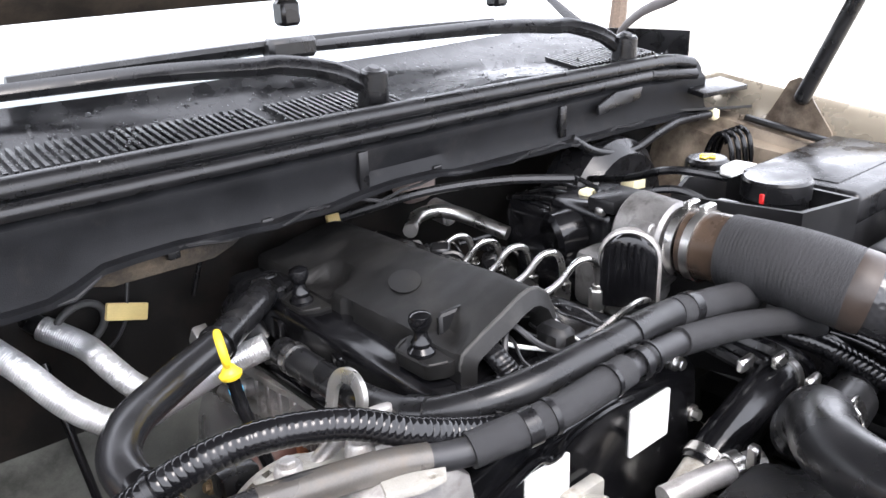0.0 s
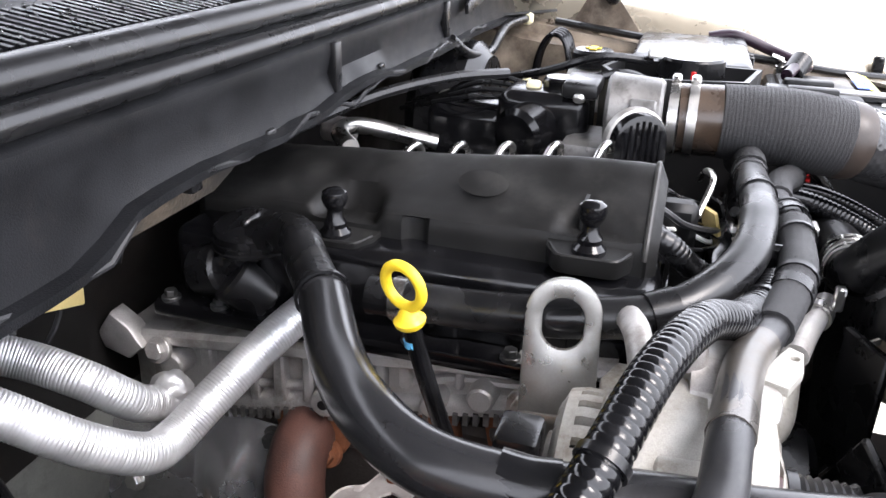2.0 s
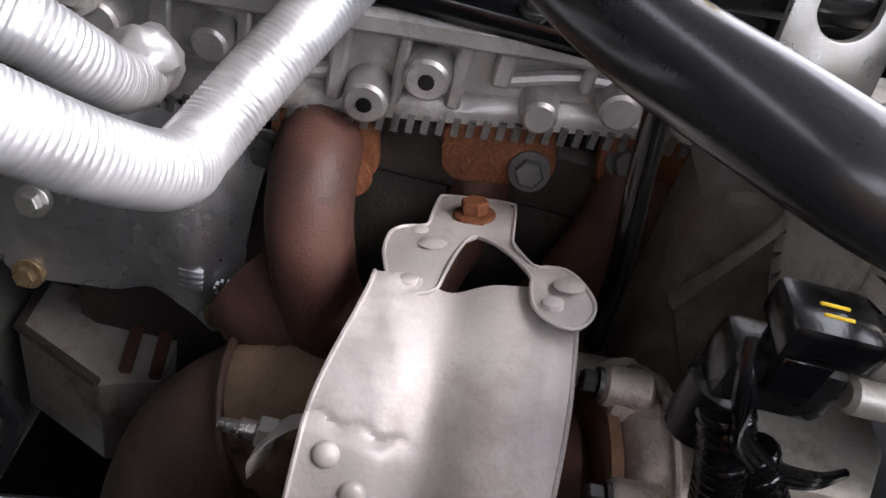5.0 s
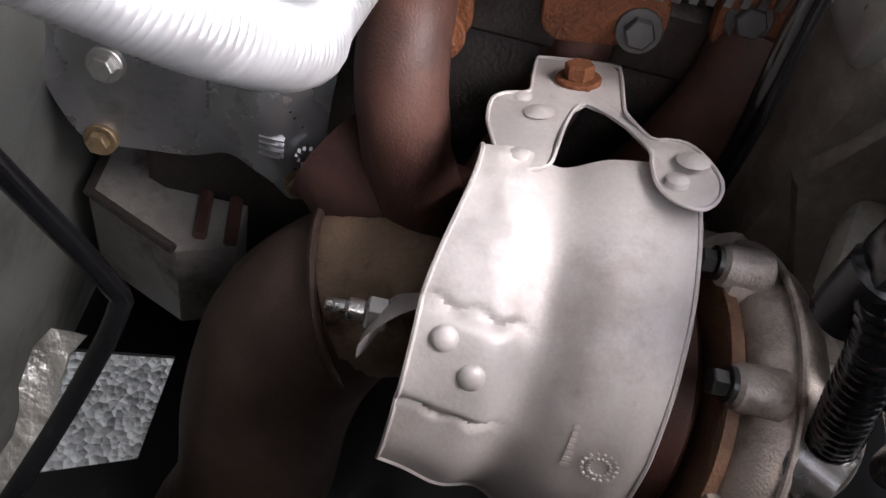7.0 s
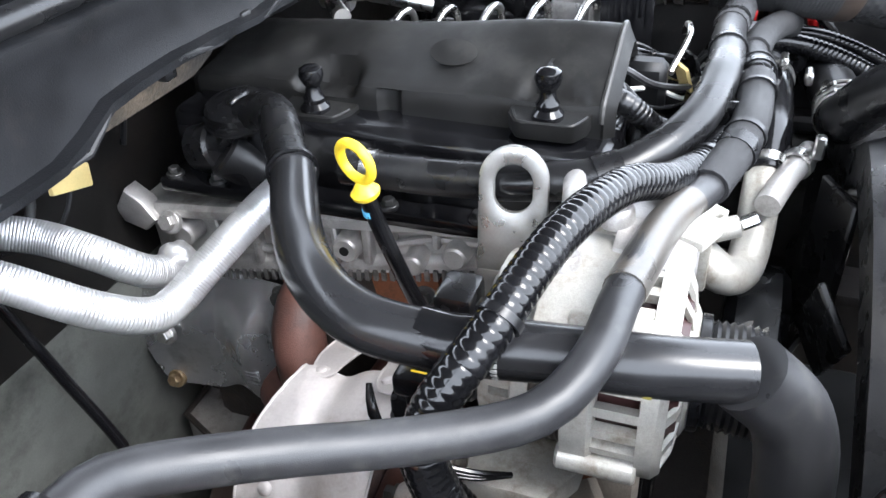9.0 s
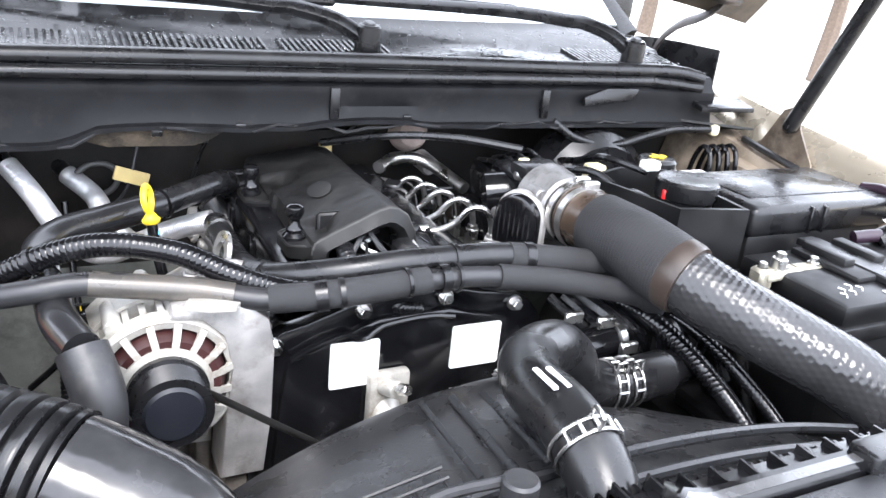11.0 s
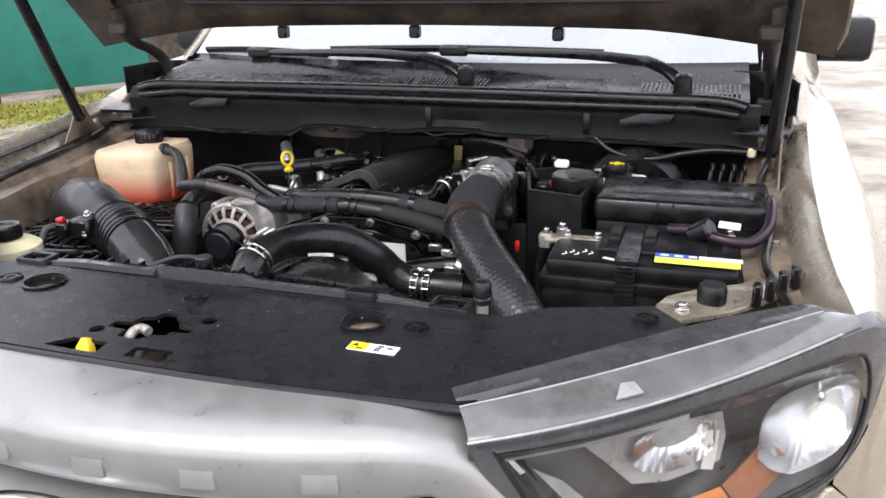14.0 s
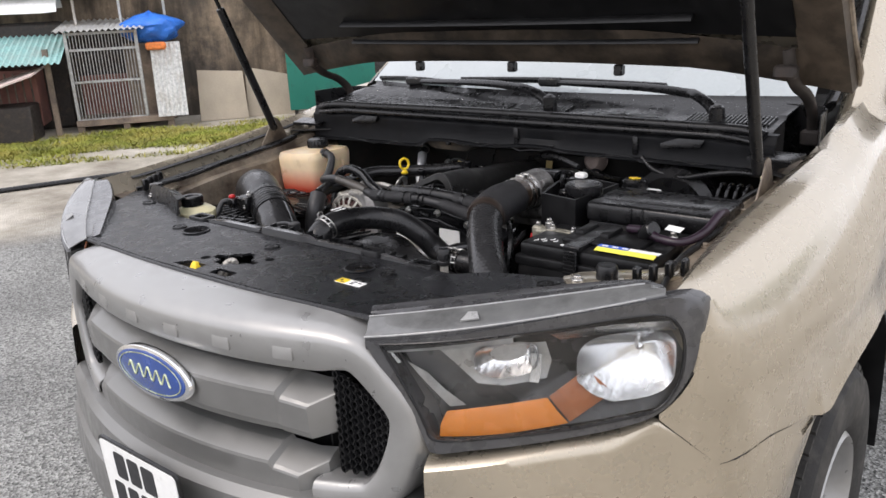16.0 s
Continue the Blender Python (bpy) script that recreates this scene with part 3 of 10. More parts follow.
part("roof", b, mat("pinkish_sheet", (0.62, 0.48, 0.44), 0.6, dirt=(0.5, 0.45, 0.4), dirt_amount=0.4, dirt_scale=3), ramp)
b = bm()
yard_box(b, -6.2, -4.7, -0.7, 0.0, 0.0, 0.55, 0.02)
part("body", b, DARK_IRON, ramp)
SHIFT = 1.4
top = thing("covered_stack", "stack under a white plastic cover", "stack", yard(-5.0, 0.7, 0))
b = bm()
yard_box(b, -5.6, -3.7, 0.75, 1.15, 0.0, 1.75, 0.05)
part("stack_body", b, DARK_IRON, top)
b = bm()
rows = []
for i in range(9):
    w = 0.55 + 0.08 * i
    rows.append([yard(-5.7 + 0.25 * j, w, 1.75 + 0.42 * math.sin(math.pi * (i + 0.5) / 9.5) ** 0.6 + 0.05 * noise.noise(Vector((i, j * 0.8, 2)))) for j in range(9)])
sheet(b, rows, 0.01)
part("plastic_cover", b, WHITE, top)
SHIFT = 0.0
roof = thing("yard_roof", "long dull grey corrugated roof edge behind the pens", "roof", yard(-4, 1.3, 2.2))
b = bm()
wavy(b, -14, -1.6, 0.6, 1.3, 2.15, 2.35, 0.12, 0.02)
part("roof_sheet", b, GALV, roof)
for a in (-9, -6.2, -3.4):
    b = bm()
    yard_box(b, a - 0.03, a + 0.03, 0.62, 0.68, 0, 2.15)
    part("roof_post", b, OLDWOOD, roof)
hose = thing("garden_hose", "thin dark hose lying across the yard", "hose", (-6.13, 3.53, 0))
b = bm()
tube(b, [(-7.3, 0.4, 0.024), (-6.95, 1.3, 0.024), (-6.52, 2.55, 0.024), (-6.13, 3.53, 0.024), (-5.75, 4.6, 0.024), (-5.3, 5.9, 0.024)], 0.024, 8, 0.3)
part("hose_length", b, RUBBER, hose)
# low trees beyond the truck on the other side
LEAF = mat("light_leaves", (0.10, 0.16, 0.03), 0.5, vary=0.4, scale=3, grain=20, bump=0.0)
BARK = mat("bark", (0.12, 0.09, 0.07), 0.9, grain=80, bump=0.8)
for k, (x, y, h) in enumerate(((7.5, 9.5, 3.4), (9.5, 8.0, 4.0), (-3.0, 16.0, 4.6))):
    tr = thing("tree", "young leafy tree at the edge of the yard", "tree", (x, y, 0), "trees round the yard")
    b = bm()
    tube(b, [(x, y, 0), (x + 0.1, y, h * 0.35), (x, y + 0.1, h * 0.7)], 0.11, 8, 0.2, rad=lambda s, t: 1.2 - 0.8 * s / t)
    for j in range(6):
        u = j * 1.05 + k
        tube(b, [(x + 0.05, y, h * (0.35 + 0.05 * j)), (x + 0.5 * math.cos(u), y + 0.5 * math.sin(u), h * (0.5 + 0.06 * j)), (x + 0.95 * math.cos(u), y + 0.95 * math.sin(u), h * (0.62 + 0.06 * j))], 0.03, 6, 0.15)
    part("trunk", b, BARK, tr)
    verts, faces = [], []
    rg = random.Random(k)
    for j in range(2600):
        u, v = rg.uniform(0, 6.28), rg.uniform(-1, 1)
        q = rg.uniform(0.35, 1.0) ** 0.5 * (1 + 0.5 * noise.noise(Vector((math.cos(u) * 2, math.sin(u) * 2, v * 2 + k))))
        p = Vector((x + 1.3 * q * math.cos(u) * math.sqrt(1 - v * v), y + 1.3 * q * math.sin(u) * math.sqrt(1 - v * v), h * 0.72 + h * 0.3 * q * v))
        d1 = Vector((rg.gauss(0, 1), rg.gauss(0, 1), rg.gauss(0, 0.5))).normalized() * 0.08
        d2 = d1.orthogonal().normalized() * 0.035
        o = len(verts)
        verts += [p - d1, p + d2, p + d1, p - d2]
        faces.append((o, o + 1, o + 2, o + 3))
    me = bpy.data.meshes.new("crown")
    me.from_pydata(verts, [], faces)
    me.materials.append(LEAF)
    ob = new("crown", me)
    ob.parent = tr
    ob.matrix_parent_inverse = Matrix.Translation((-x, -y, 0))

# ---- the truck: body shell, nose, bonnet, cab ----
truck = thing("pickup_truck", "champagne pickup truck with its bonnet propped open", "pickup truck", (0, 1.1, 0))
ARCH_Y, ARCH_Z = 1.10, 0.39


def arch_low(y, low):
    """The squarish edge of the wheel arch."""
    d = 1 - abs((y - ARCH_Y) / 0.50) ** 3
    return max(low, ARCH_Z + 0.445 * d ** (1 / 3)) if d > 0 else low


def seam_z(y):
    """The joint between the fender and the bumper, seen from the side."""
    return 0.848 + 0.006 * min(1, max(0, (y - 0.43) / 0.08)) - 0.045 * max(0, (y - 0.55) / 0.2)


def nose_corner(n=34):
    """The bumper's line in plan, from beside the grille round the corner to the wheel arch."""
    line = [(0.53 + 0.33 * i / n, front(0.53 + 0.33 * i / n)) for i in range(n)]
    return line + [(0.860, front(0.860)), (0.873, 0.399), (0.893, 0.423), (0.909, 0.448), (0.919, 0.475), (0.926, 0.505), (0.934, 0.54), (0.940, 0.58), (0.945, 0.62), (0.950, 0.68), (0.953, 0.76)]


def lerp_rows(table, y):
    """Smooth reading of a table of (y, values...)."""
    if y <= table[0][0] or y >= table[-1][0]:
        return list(table[0][1:] if y <= table[0][0] else table[-1][1:])
    i = max(k for k in range(len(table) - 1) if table[k][0] <= y)
    a, c = table[i], table[i + 1]
    p, q = table[max(0, i - 1)], table[min(len(table) - 1, i + 2)]
    h = c[0] - a[0]
    t = (y - a[0]) / h
    out = []
    for k in range(1, len(a)):
        m0, m1 = (c[k] - p[k]) / (c[0] - p[0]) * h, (q[k] - a[k]) / (q[0] - a[0]) * h
        out.append((2 * t ** 3 - 3 * t * t + 1) * a[k] + (t ** 3 - 2 * t * t + t) * m0 + (3 * t * t - 2 * t ** 3) * c[k] + (t ** 3 - t * t) * m1)
    return out


# y, inner edge x and z, crown x and z, shoulder x and z, side x
FENDER = [(0.385, 0.812, 1.128, 0.834, 1.138, 0.862, 1.09, 0.862), (0.43, 0.806, 1.130, 0.834, 1.141, 0.880, 1.085, 0.8985), (0.50, 0.795, 1.134, 0.834, 1.146, 0.892, 1.085, 0.925), (0.66, 0.785, 1.150, 0.838, 1.160, 0.905, 1.10, 0.950),
          (0.90, 0.785, 1.172, 0.846, 1.186, 0.915, 1.13, 0.965), (1.15, 0.80, 1.205, 0.855, 1.215, 0.918, 1.15, 0.965), (1.32, 0.82, 1.26, 0.86, 1.245, 0.915, 1.17, 0.955), (1.75, 0.80, 1.30, 0.84, 1.28, 0.905, 1.19, 0.945)]


def fender_rows(s):
    rows = []
    # the narrow front corner between lamp and bumper
    for x in (0.821, 0.828, 0.836, 0.845, 0.853, 0.858):
        edge = lerp_rows([(0.80, 0.944), (0.822, 0.953), (0.848, 0.988), (0.864, 1.032)], x)[0]
        low = 0.9455 - 1.35 * (x - 0.819)
        rows.append([(s * x, front(x), edge)] * 7 + [(s * x, front(x), edge + (low - edge) * k / 6) for k in range(7)])
    for i in range(57):
        y = 0.385 + (1.75 - 0.385) * (i / 56) ** 1.25
        xi, zi, xc, zc, xs, zs, xd = lerp_rows(FENDER, y)
        low = arch_low(y, 0.50 if y > 0.9 else (seam_z(y) if xd > 0.89 else 0.9455 - 1.35 * (xd - 0.819)))
        pts = [(xi - 0.012, zi - 0.03), (xi, zi), (0.5 * (xi + xc), max(zi, zc) + 0.006), (xc, zc), (0.5 * (xc + xs) + 0.008, 0.5 * (zc + zs) + 0.01), (xs, zs), (0.5 * (xs + xd) + 0.006, 0.5 * zs + 0.5 * 1.0)]
        for k in range(7):
            z = 0.97 + (low - 0.97) * k / 6
            flare = 0.014 * max(0, 1 - abs(z - low) / 0.06) if y > 0.72 else 0
            pts.append((xd + flare - 0.02 * max(0, 0.8 - z), z))
        rows.append([(s * x, y, z) for x, z in pts])
    return rows


for s in (1, -1):
    b = bm()
    skin = fender_rows(s)
    sheet(b, skin)
    part("front_fender", b, PAINT, truck)
    # arch liner and the dark well behind the wheel
    b = bm()
    rows = []
    for i in range(19):
        u = radians(-5 + 190 * i / 18)
        y = ARCH_Y + 0.492 * math.copysign(abs(math.cos(u)) ** 0.667, math.cos(u))
        z = ARCH_Z + 0.436 * math.copysign(abs(math.sin(u)) ** 0.667, math.sin(u))
        rows.append([(s * x, y, z) for x in (0.945, 0.85, 0.70, 0.60)])
    sheet(b, rows, 0.003)
    part("wheel_arch_liner", b, MATTE, truck)
    # inner wing panel with its top flange
    b = bm()
    rows = []
    for i in range(23):
        y = 0.41 + 0.79 * i / 22
        xi, zi = lerp_rows(FENDER, y)[:2]
        k = 0.012 * noise.noise(Vector((y * 6, 0.4, s)))
        rows.append([(s * (xi - 0.012), y, zi - 0.03), (s * (xi - 0.045), y, zi - 0.035), (s * (xi - 0.052), y, zi - 0.05), (s * (xi - 0.075), y, zi - 0.055 + k), (s * (xi - 0.085), y, zi - 0.10),
                     (s * (0.70 + k), y, zi - 0.17), (s * 0.69, y, 0.85), (s * 0.60, y, 0.72)])
    sheet(b, rows, 0.003)
    part("inner_wing", b, INNER, truck)
    for y, r in ((0.56, 0.006), (0.68, 0.006), (0.80, 0.006), (0.88, 0.005), (0.98, 0.006), (1.06, 0.005)):
        b = bm()
        xi, zi = lerp_rows(FENDER, y)[:2]
        bolt_head(b, (s * (xi - 0.028), y, zi - 0.032), (0, 0, 1), r)
        part("wing_bolt", b, INNER, truck)
    # black seal that runs along the flange
    b = bm()
    tube(b, [(s * (lerp_rows(FENDER, y)[0] - 0.040 + 0.008 * math.sin(y * 19)), y, lerp_rows(FENDER, y)[1] - 0.026 + 0.003 * math.sin(y * 30)) for y in (0.46, 0.6, 0.75, 0.9, 1.05)], 0.006, 8)
    part("wing_seal", b, RUBBER, truck)
    if s < 0:
        for o0, o1, dz in ((0.010, -0.006, -0.002), (-0.020, -0.036, -0.028)):
            b = bm()
            sheet(b, [[(s * (lerp_rows(FENDER, y)[0] + o), y, lerp_rows(FENDER, y)[1] + dz + 0.005 + 0.004 * math.sin(math.pi * q)) for q, o in ((0, o0), (0.5, 0.5 * (o0 + o1)), (1, o1))] for y in [0.47 + 0.63 * i / 20 for i in range(21)]], 0.003)
            part("wing_edge_strip", b, RUBBER, truck)
    # strut mount on the wing
    b = bm()
    slab(b, [(-0.075, -0.075), (0.062, -0.075), (0.060, -0.02), (0.030, 0.035), (0.016, 0.062), (0.0, 0.070), (-0.014, 0.064), (-0.026, 0.035), (-0.060, -0.01)], 0.004, frame_at((s * 0.768, 0.972, 1.165), (0, 1, 0), (0, 0, 1)), [circle(-0.03, -0.02, 0.005, 12), circle(0.02, -0.025, 0.006, 12)], bev=0.0008)
    part("strut_bracket", b, INNER, truck)
    foot, head = Vector((s * 0.756, 0.958, 1.207)), Vector((s * 0.758, 0.69, 1.862))
    b = bm()
    mid = foot.lerp(head, 0.56)
    disc_cyl(b, foot, mid, 0.0125, n=14, bev=0.002)
    bmesh.ops.create_icosphere(b, subdivisions=2, radius=0.013, matrix=Matrix.Translation(foot))
    tubeob = part("gas_strut", b, BLACK, truck, "black gas bonnet strut")
    b = bm()
    disc_cyl(b, mid, head, 0.006, n=10)
    part("strut_rod", b, GLOSSY, tubeob)

# bulkhead, cowl and its parts
b = bm()
rows = []
for i in range(29):
    x = -0.78 + 1.56 * i / 28
    k = 0.010 * noise.noise(Vector((x * 5, 2.2, 0)))
    back = 0.0 if abs(x) < 0.62 else -(abs(x) - 0.62) * 0.7
    rows.append([(x, 1.165 + back, 1.18), (x, 1.24 + back + k, 1.165), (x, 1.285 + back + k, 1.13), (x, 1.29 + back + 2 * k, 1.00), (x, 1.296 + back - k, 0.92), (x, 1.30 + back - k, 0.85), (x, 1.315 + back, 0.70), (x, 1.335, 0.55), (x, 1.37, 0.38)])
# one panel in two tones: near black down to z 0.92, grey-green below
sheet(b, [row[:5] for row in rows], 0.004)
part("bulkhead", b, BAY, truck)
b = bm()
sheet(b, [row[4:] for row in rows], 0.004)
part("toe_board", b, mat("grey_green_toe_board", (0.125, 0.130, 0.120), 0.6, vary=0.2, dirt=(0.030, 0.032, 0.028), dirt_amount=0.4, dirt_scale=7), truck)
b = bm()
rows = []
for i in range(57):
    x = -0.74 + 1.48 * i / 56
    wob = 0.0015 * math.sin(x * 9)
    bow = -0.02 * max(0, abs(x) - 0.55) / 0.19
    lowz = 1.175 + 0.5 * wob + 0.008 * math.exp(-(((x - 0.10) / 0.08) ** 4)) - 0.020 * ease(-x, 0.27, 0.31) + 0.004 * math.exp(-(((x + 0.19) / 0.07) ** 4)) + 0.002 * noise.noise(Vector((x * 30, 3.1, 0)))
    rows.append([(x, 1.172 + bow, 1.252), (x, 1.156 + bow, 1.250), (x, 1.150 + bow, 1.243), (x, 1.146 + bow, 1.232), (x, 1.139 + bow, 1.226), (x, 1.1385 + bow, 1.216), (x, 1.143 + bow + wob * 0.4, 1.198), (x, 1.136 + bow, lowz), (x, 1.126 + bow, lowz - 0.002), (x, 1.126 + bow, lowz - 0.008)])
sheet(b, rows, 0.003)
part("cowl_front_panel", b, COWLSIDE, truck)
for s in (1, -1):
    b = bm()
    slab(b, [(0, 0), (0.10, -0.02), (0.115, 0.04), (0.015, 0.06)], 0.008, frame_at((s * 0.69, 1.09, 1.200), (s, 0, 0.05), (0, 1, 0.1)), bev=0.002)
    part("cowl_end", b, BLACK, truck)
    b = bm()
    slab(b, [(0, 0), (0.10, 0.004), (0.11, 0.022), (0.045, 0.026), (0.0, 0.014)], 0.006, frame_at((s * 0.47 - (0.1 if s < 0 else 0), 1.131, 1.202), (1, 0, 0.06), (0, 0.1, 1)), bev=0.002)
    part("cowl_recess", b, BLACK, truck)
b = bm()
tube(b, [(-0.715, 1.128, 1.250), (-0.66, 1.143, 1.259), (-0.5, 1.150, 1.260), (-0.2, 1.153, 1.262), (0.2, 1.153, 1.262), (0.5, 1.150, 1.260), (0.66, 1.143, 1.259), (0.715, 1.128, 1.250)], 0.0115, 12, 0.02, flat=(1, 0.75))
part("bonnet_seal", b, RUBBER, truck, "long black rubber bonnet seal")
b = bm()
tube(b, [(-0.70, 1.112, 1.236), (-0.62, 1.134, 1.2415), (-0.5, 1.138, 1.2425), (0.5, 1.138, 1.2425), (0.62, 1.134, 1.2415), (0.70, 1.112, 1.236)], 0.0085, 10, 0.02, flat=(1, 0.8))
part("cowl_ledge", b, RUBBER, truck)
for x, z0, z1 in ((0.047, 1.180, 1.226), (0.40, 1.180, 1.226), (-0.085, 1.168, 1.177), (-0.193, 1.160, 1.170), (0.16, 1.180, 1.187)):
    b = bm()
    box(b, (x - 0.007, 1.1335, z0), (x + 0.007, 1.143, z1), 0.002, 2)
    part("cowl_clip", b, BLACK, truck)


b = bm()
rows = []
for i in range(61):
    x = -0.62 + 1.30 * i / 60
    k = noise.noise(Vector((x * 14, 1.0, 0))) + 0.5 * noise.noise(Vector((x * 45, 2.0, 0)))
    hang = 0.022 * ease(x, -0.30, -0.26) * ease(x, -0.09, -0.14)
    rows.append([(x, 1.150, 1.186), (x, 1.150 + 0.003 * k, 1.180 - 0.2 * hang), (x, 1.149 + 0.004 * k, 1.174 - 0.6 * hang - 0.002 * k), (x, 1.155 + 0.005 * k, 1.170 - 1.1 * hang - 0.003 * k), (x, 1.165 + 0.005 * k, 1.168 - hang + 0.003 * k), (x, 1.20, 1.160)])
sheet(b, rows, 0.003)
part("cowl_insulation", b, mat("crumbling_foam", (0.075, 0.058, 0.040), 0.85, vary=0.4, scale=40, grain=300, bump=0.6, dirt=(0.02, 0.017, 0.014), dirt_amount=0.6, dirt_scale=18), truck)
b = bm()
tube(b, [(-0.62 + 1.30 * i / 40, 1.129 + 0.003 * math.sin(i * 1.7), 1.171 - 0.020 * ease(0.62 - 1.30 * i / 40, 0.27, 0.31) + 0.004 * math.sin(i * 1.1) + 0.003 * math.sin(i * 2.9)) for i in range(41)], 0.0022, 6, 0.02)
part("cowl_edge_strip", b, RUBBER_GREY, truck)


def screen_y(x):
    return 1.315 + 0.20 * x * x


# the cowl top: smooth strip, ribbed grille, raised cover in front of the far wiper
b = bm()
rows = []
for i in range(61):
    x = -0.72 + 1.44 * i / 60
    y1 = screen_y(x)
    hump = 0.016 * max(0.0, 1 - abs(x - 0.33) / 0.17)
    rows.append([(x, 1.165, 1.248), (x, 1.18, 1.256 + hump), (x, 1.20, 1.259 + hump), (x, 1.262, 1.268 + hump * 0.2), (x, 1.27, 1.276), (x, y1 - 0.012, 1.292), (x, y1, 1.303)])
sheet(b, rows, 0.004)
part("cowl_top", b, BLACK, truck)
verts, faces = [], []
for i in range(150):
    x = -0.70 + 1.40 * i / 149
    if 0.16 < x < 0.50 or abs(x + 0.02) < 0.012:
        continue
    o = len(verts)
    w = 0.0021
    for y, z in ((1.195, 1.2585), (1.262, 1.2685)):
        verts += [(x - w, y, z - 0.002), (x - w, y, z + 0.006), (x + w, y, z + 0.006), (x + w, y, z - 0.002)]
    faces += [(o, o + 1, o + 5, o + 4), (o + 1, o + 2, o + 6, o + 5), (o + 2, o + 3, o + 7, o + 6), (o, o + 3, o + 2, o + 1), (o + 4, o + 5, o + 6, o + 7)]
me = bpy.data.meshes.new("cowl_ribs")
me.from_pydata(verts, [], faces)
me.materials.append(BLACK)
ob = tagged(new("cowl_ribs", me), kind="stuff")
ob.parent, ob.matrix_parent_inverse = truck, Matrix.Translation(-truck.matrix_basis.translation)

rng = random.Random(11)
verts, faces = [], []


def droplet(p, r, up):
    """One flattened bead of water of 18 triangles."""
    up = Vector(up).normalized()
    u = up.orthogonal().normalized()
    v = up.cross(u)
    o = len(verts)
    for rr, h in ((1.0, 0.0), (0.75, 0.55)):
        for k in range(6):
            a = math.pi * k / 3
            verts.append(p + (u * math.cos(a) + v * math.sin(a)) * r * rr + up * r * h)
    verts.append(p + up * r * 0.78)
    for k in range(6):
        j = (k + 1) % 6
        faces.append((o + k, o + j, o + 6 + j, o + 6 + k))
        faces.append((o + 6 + k, o + 6 + j, o + 12))


for i in range(1500):
    x, y = rng.uniform(-0.70, 0.70), rng.uniform(1.168, 1.31)
    r = 0.0008 + 0.0024 * rng.random() ** 3
    z = 1.259 + (y - 1.20) * 0.145 if y < 1.262 else 1.2765 + (y - 1.27) * 0.45
    if 1.194 < y < 1.264 and not 0.16 < x < 0.50:
        z += 0.0065
    hump = 0.016 * max(0.0, 1 - abs(x - 0.33) / 0.17)
    droplet(Vector((x, y, z + (hump if 1.18 < y < 1.21 else hump * max(0.2, 1 - (y - 1.20) / 0.062 * 0.8) if y < 1.262 else 0.0))), r, (0, -0.15, 1))
for i in range(260):
    x = rng.uniform(-0.68, 0.68)
    droplet(Vector((x, rng.uniform(1.149, 1.158), 1.2695 - 0.0006 * rng.random())), 0.0008 + 0.0016 * rng.random() ** 2, (0, -0.1, 1))
me = bpy.data.meshes.new("water_droplets")
me.from_pydata(verts, [], faces)
for f in me.polygons:
    f.use_smooth = True
me.materials.append(mat("water_bead", (0.97, 0.98, 0.98), 0.02, trans=1.0, vary=0.0, bump=0.0, rough_vary=0.0, ior=1.33))
tagged(new("water_droplets", me), "beads of rain water lying on the black cowl", "water", kind="stuff")

# windscreen, roof and cab
b = bm()
rows = []
for i in range(17):
    t = i / 16
    rows.append([(x * (1 - 0.10 * t), screen_y(x * (1 - 0.1 * t)) + 0.78 * t - 0.02 * math.sin(math.pi * t), 1.302 + 0.45 * t + 0.03 * math.sin(math.pi * t)) for x in [-0.74 + 1.48 * j / 20 for j in range(21)]])
sheet(b, rows, 0.005)
screen = part("windscreen", b, MISTED, truck, "wet, misted windscreen glass, pale against the sky")
screen.visible_shadow = False
b = bm()
rows = []
for i in range(9):
    t = i / 8
    rows.append([(x, screen_y(x) + 0.80 + 1.5 * t, 1.752 + 0.04 * math.sin(math.pi * min(1, t + 0.1)) - 0.03 * (x / 0.66) ** 2) for x in [-0.68 + 1.36 * j / 12 for j in range(13)]])
sheet(b, rows, 0.03)
part("roof", b, PAINT, truck)
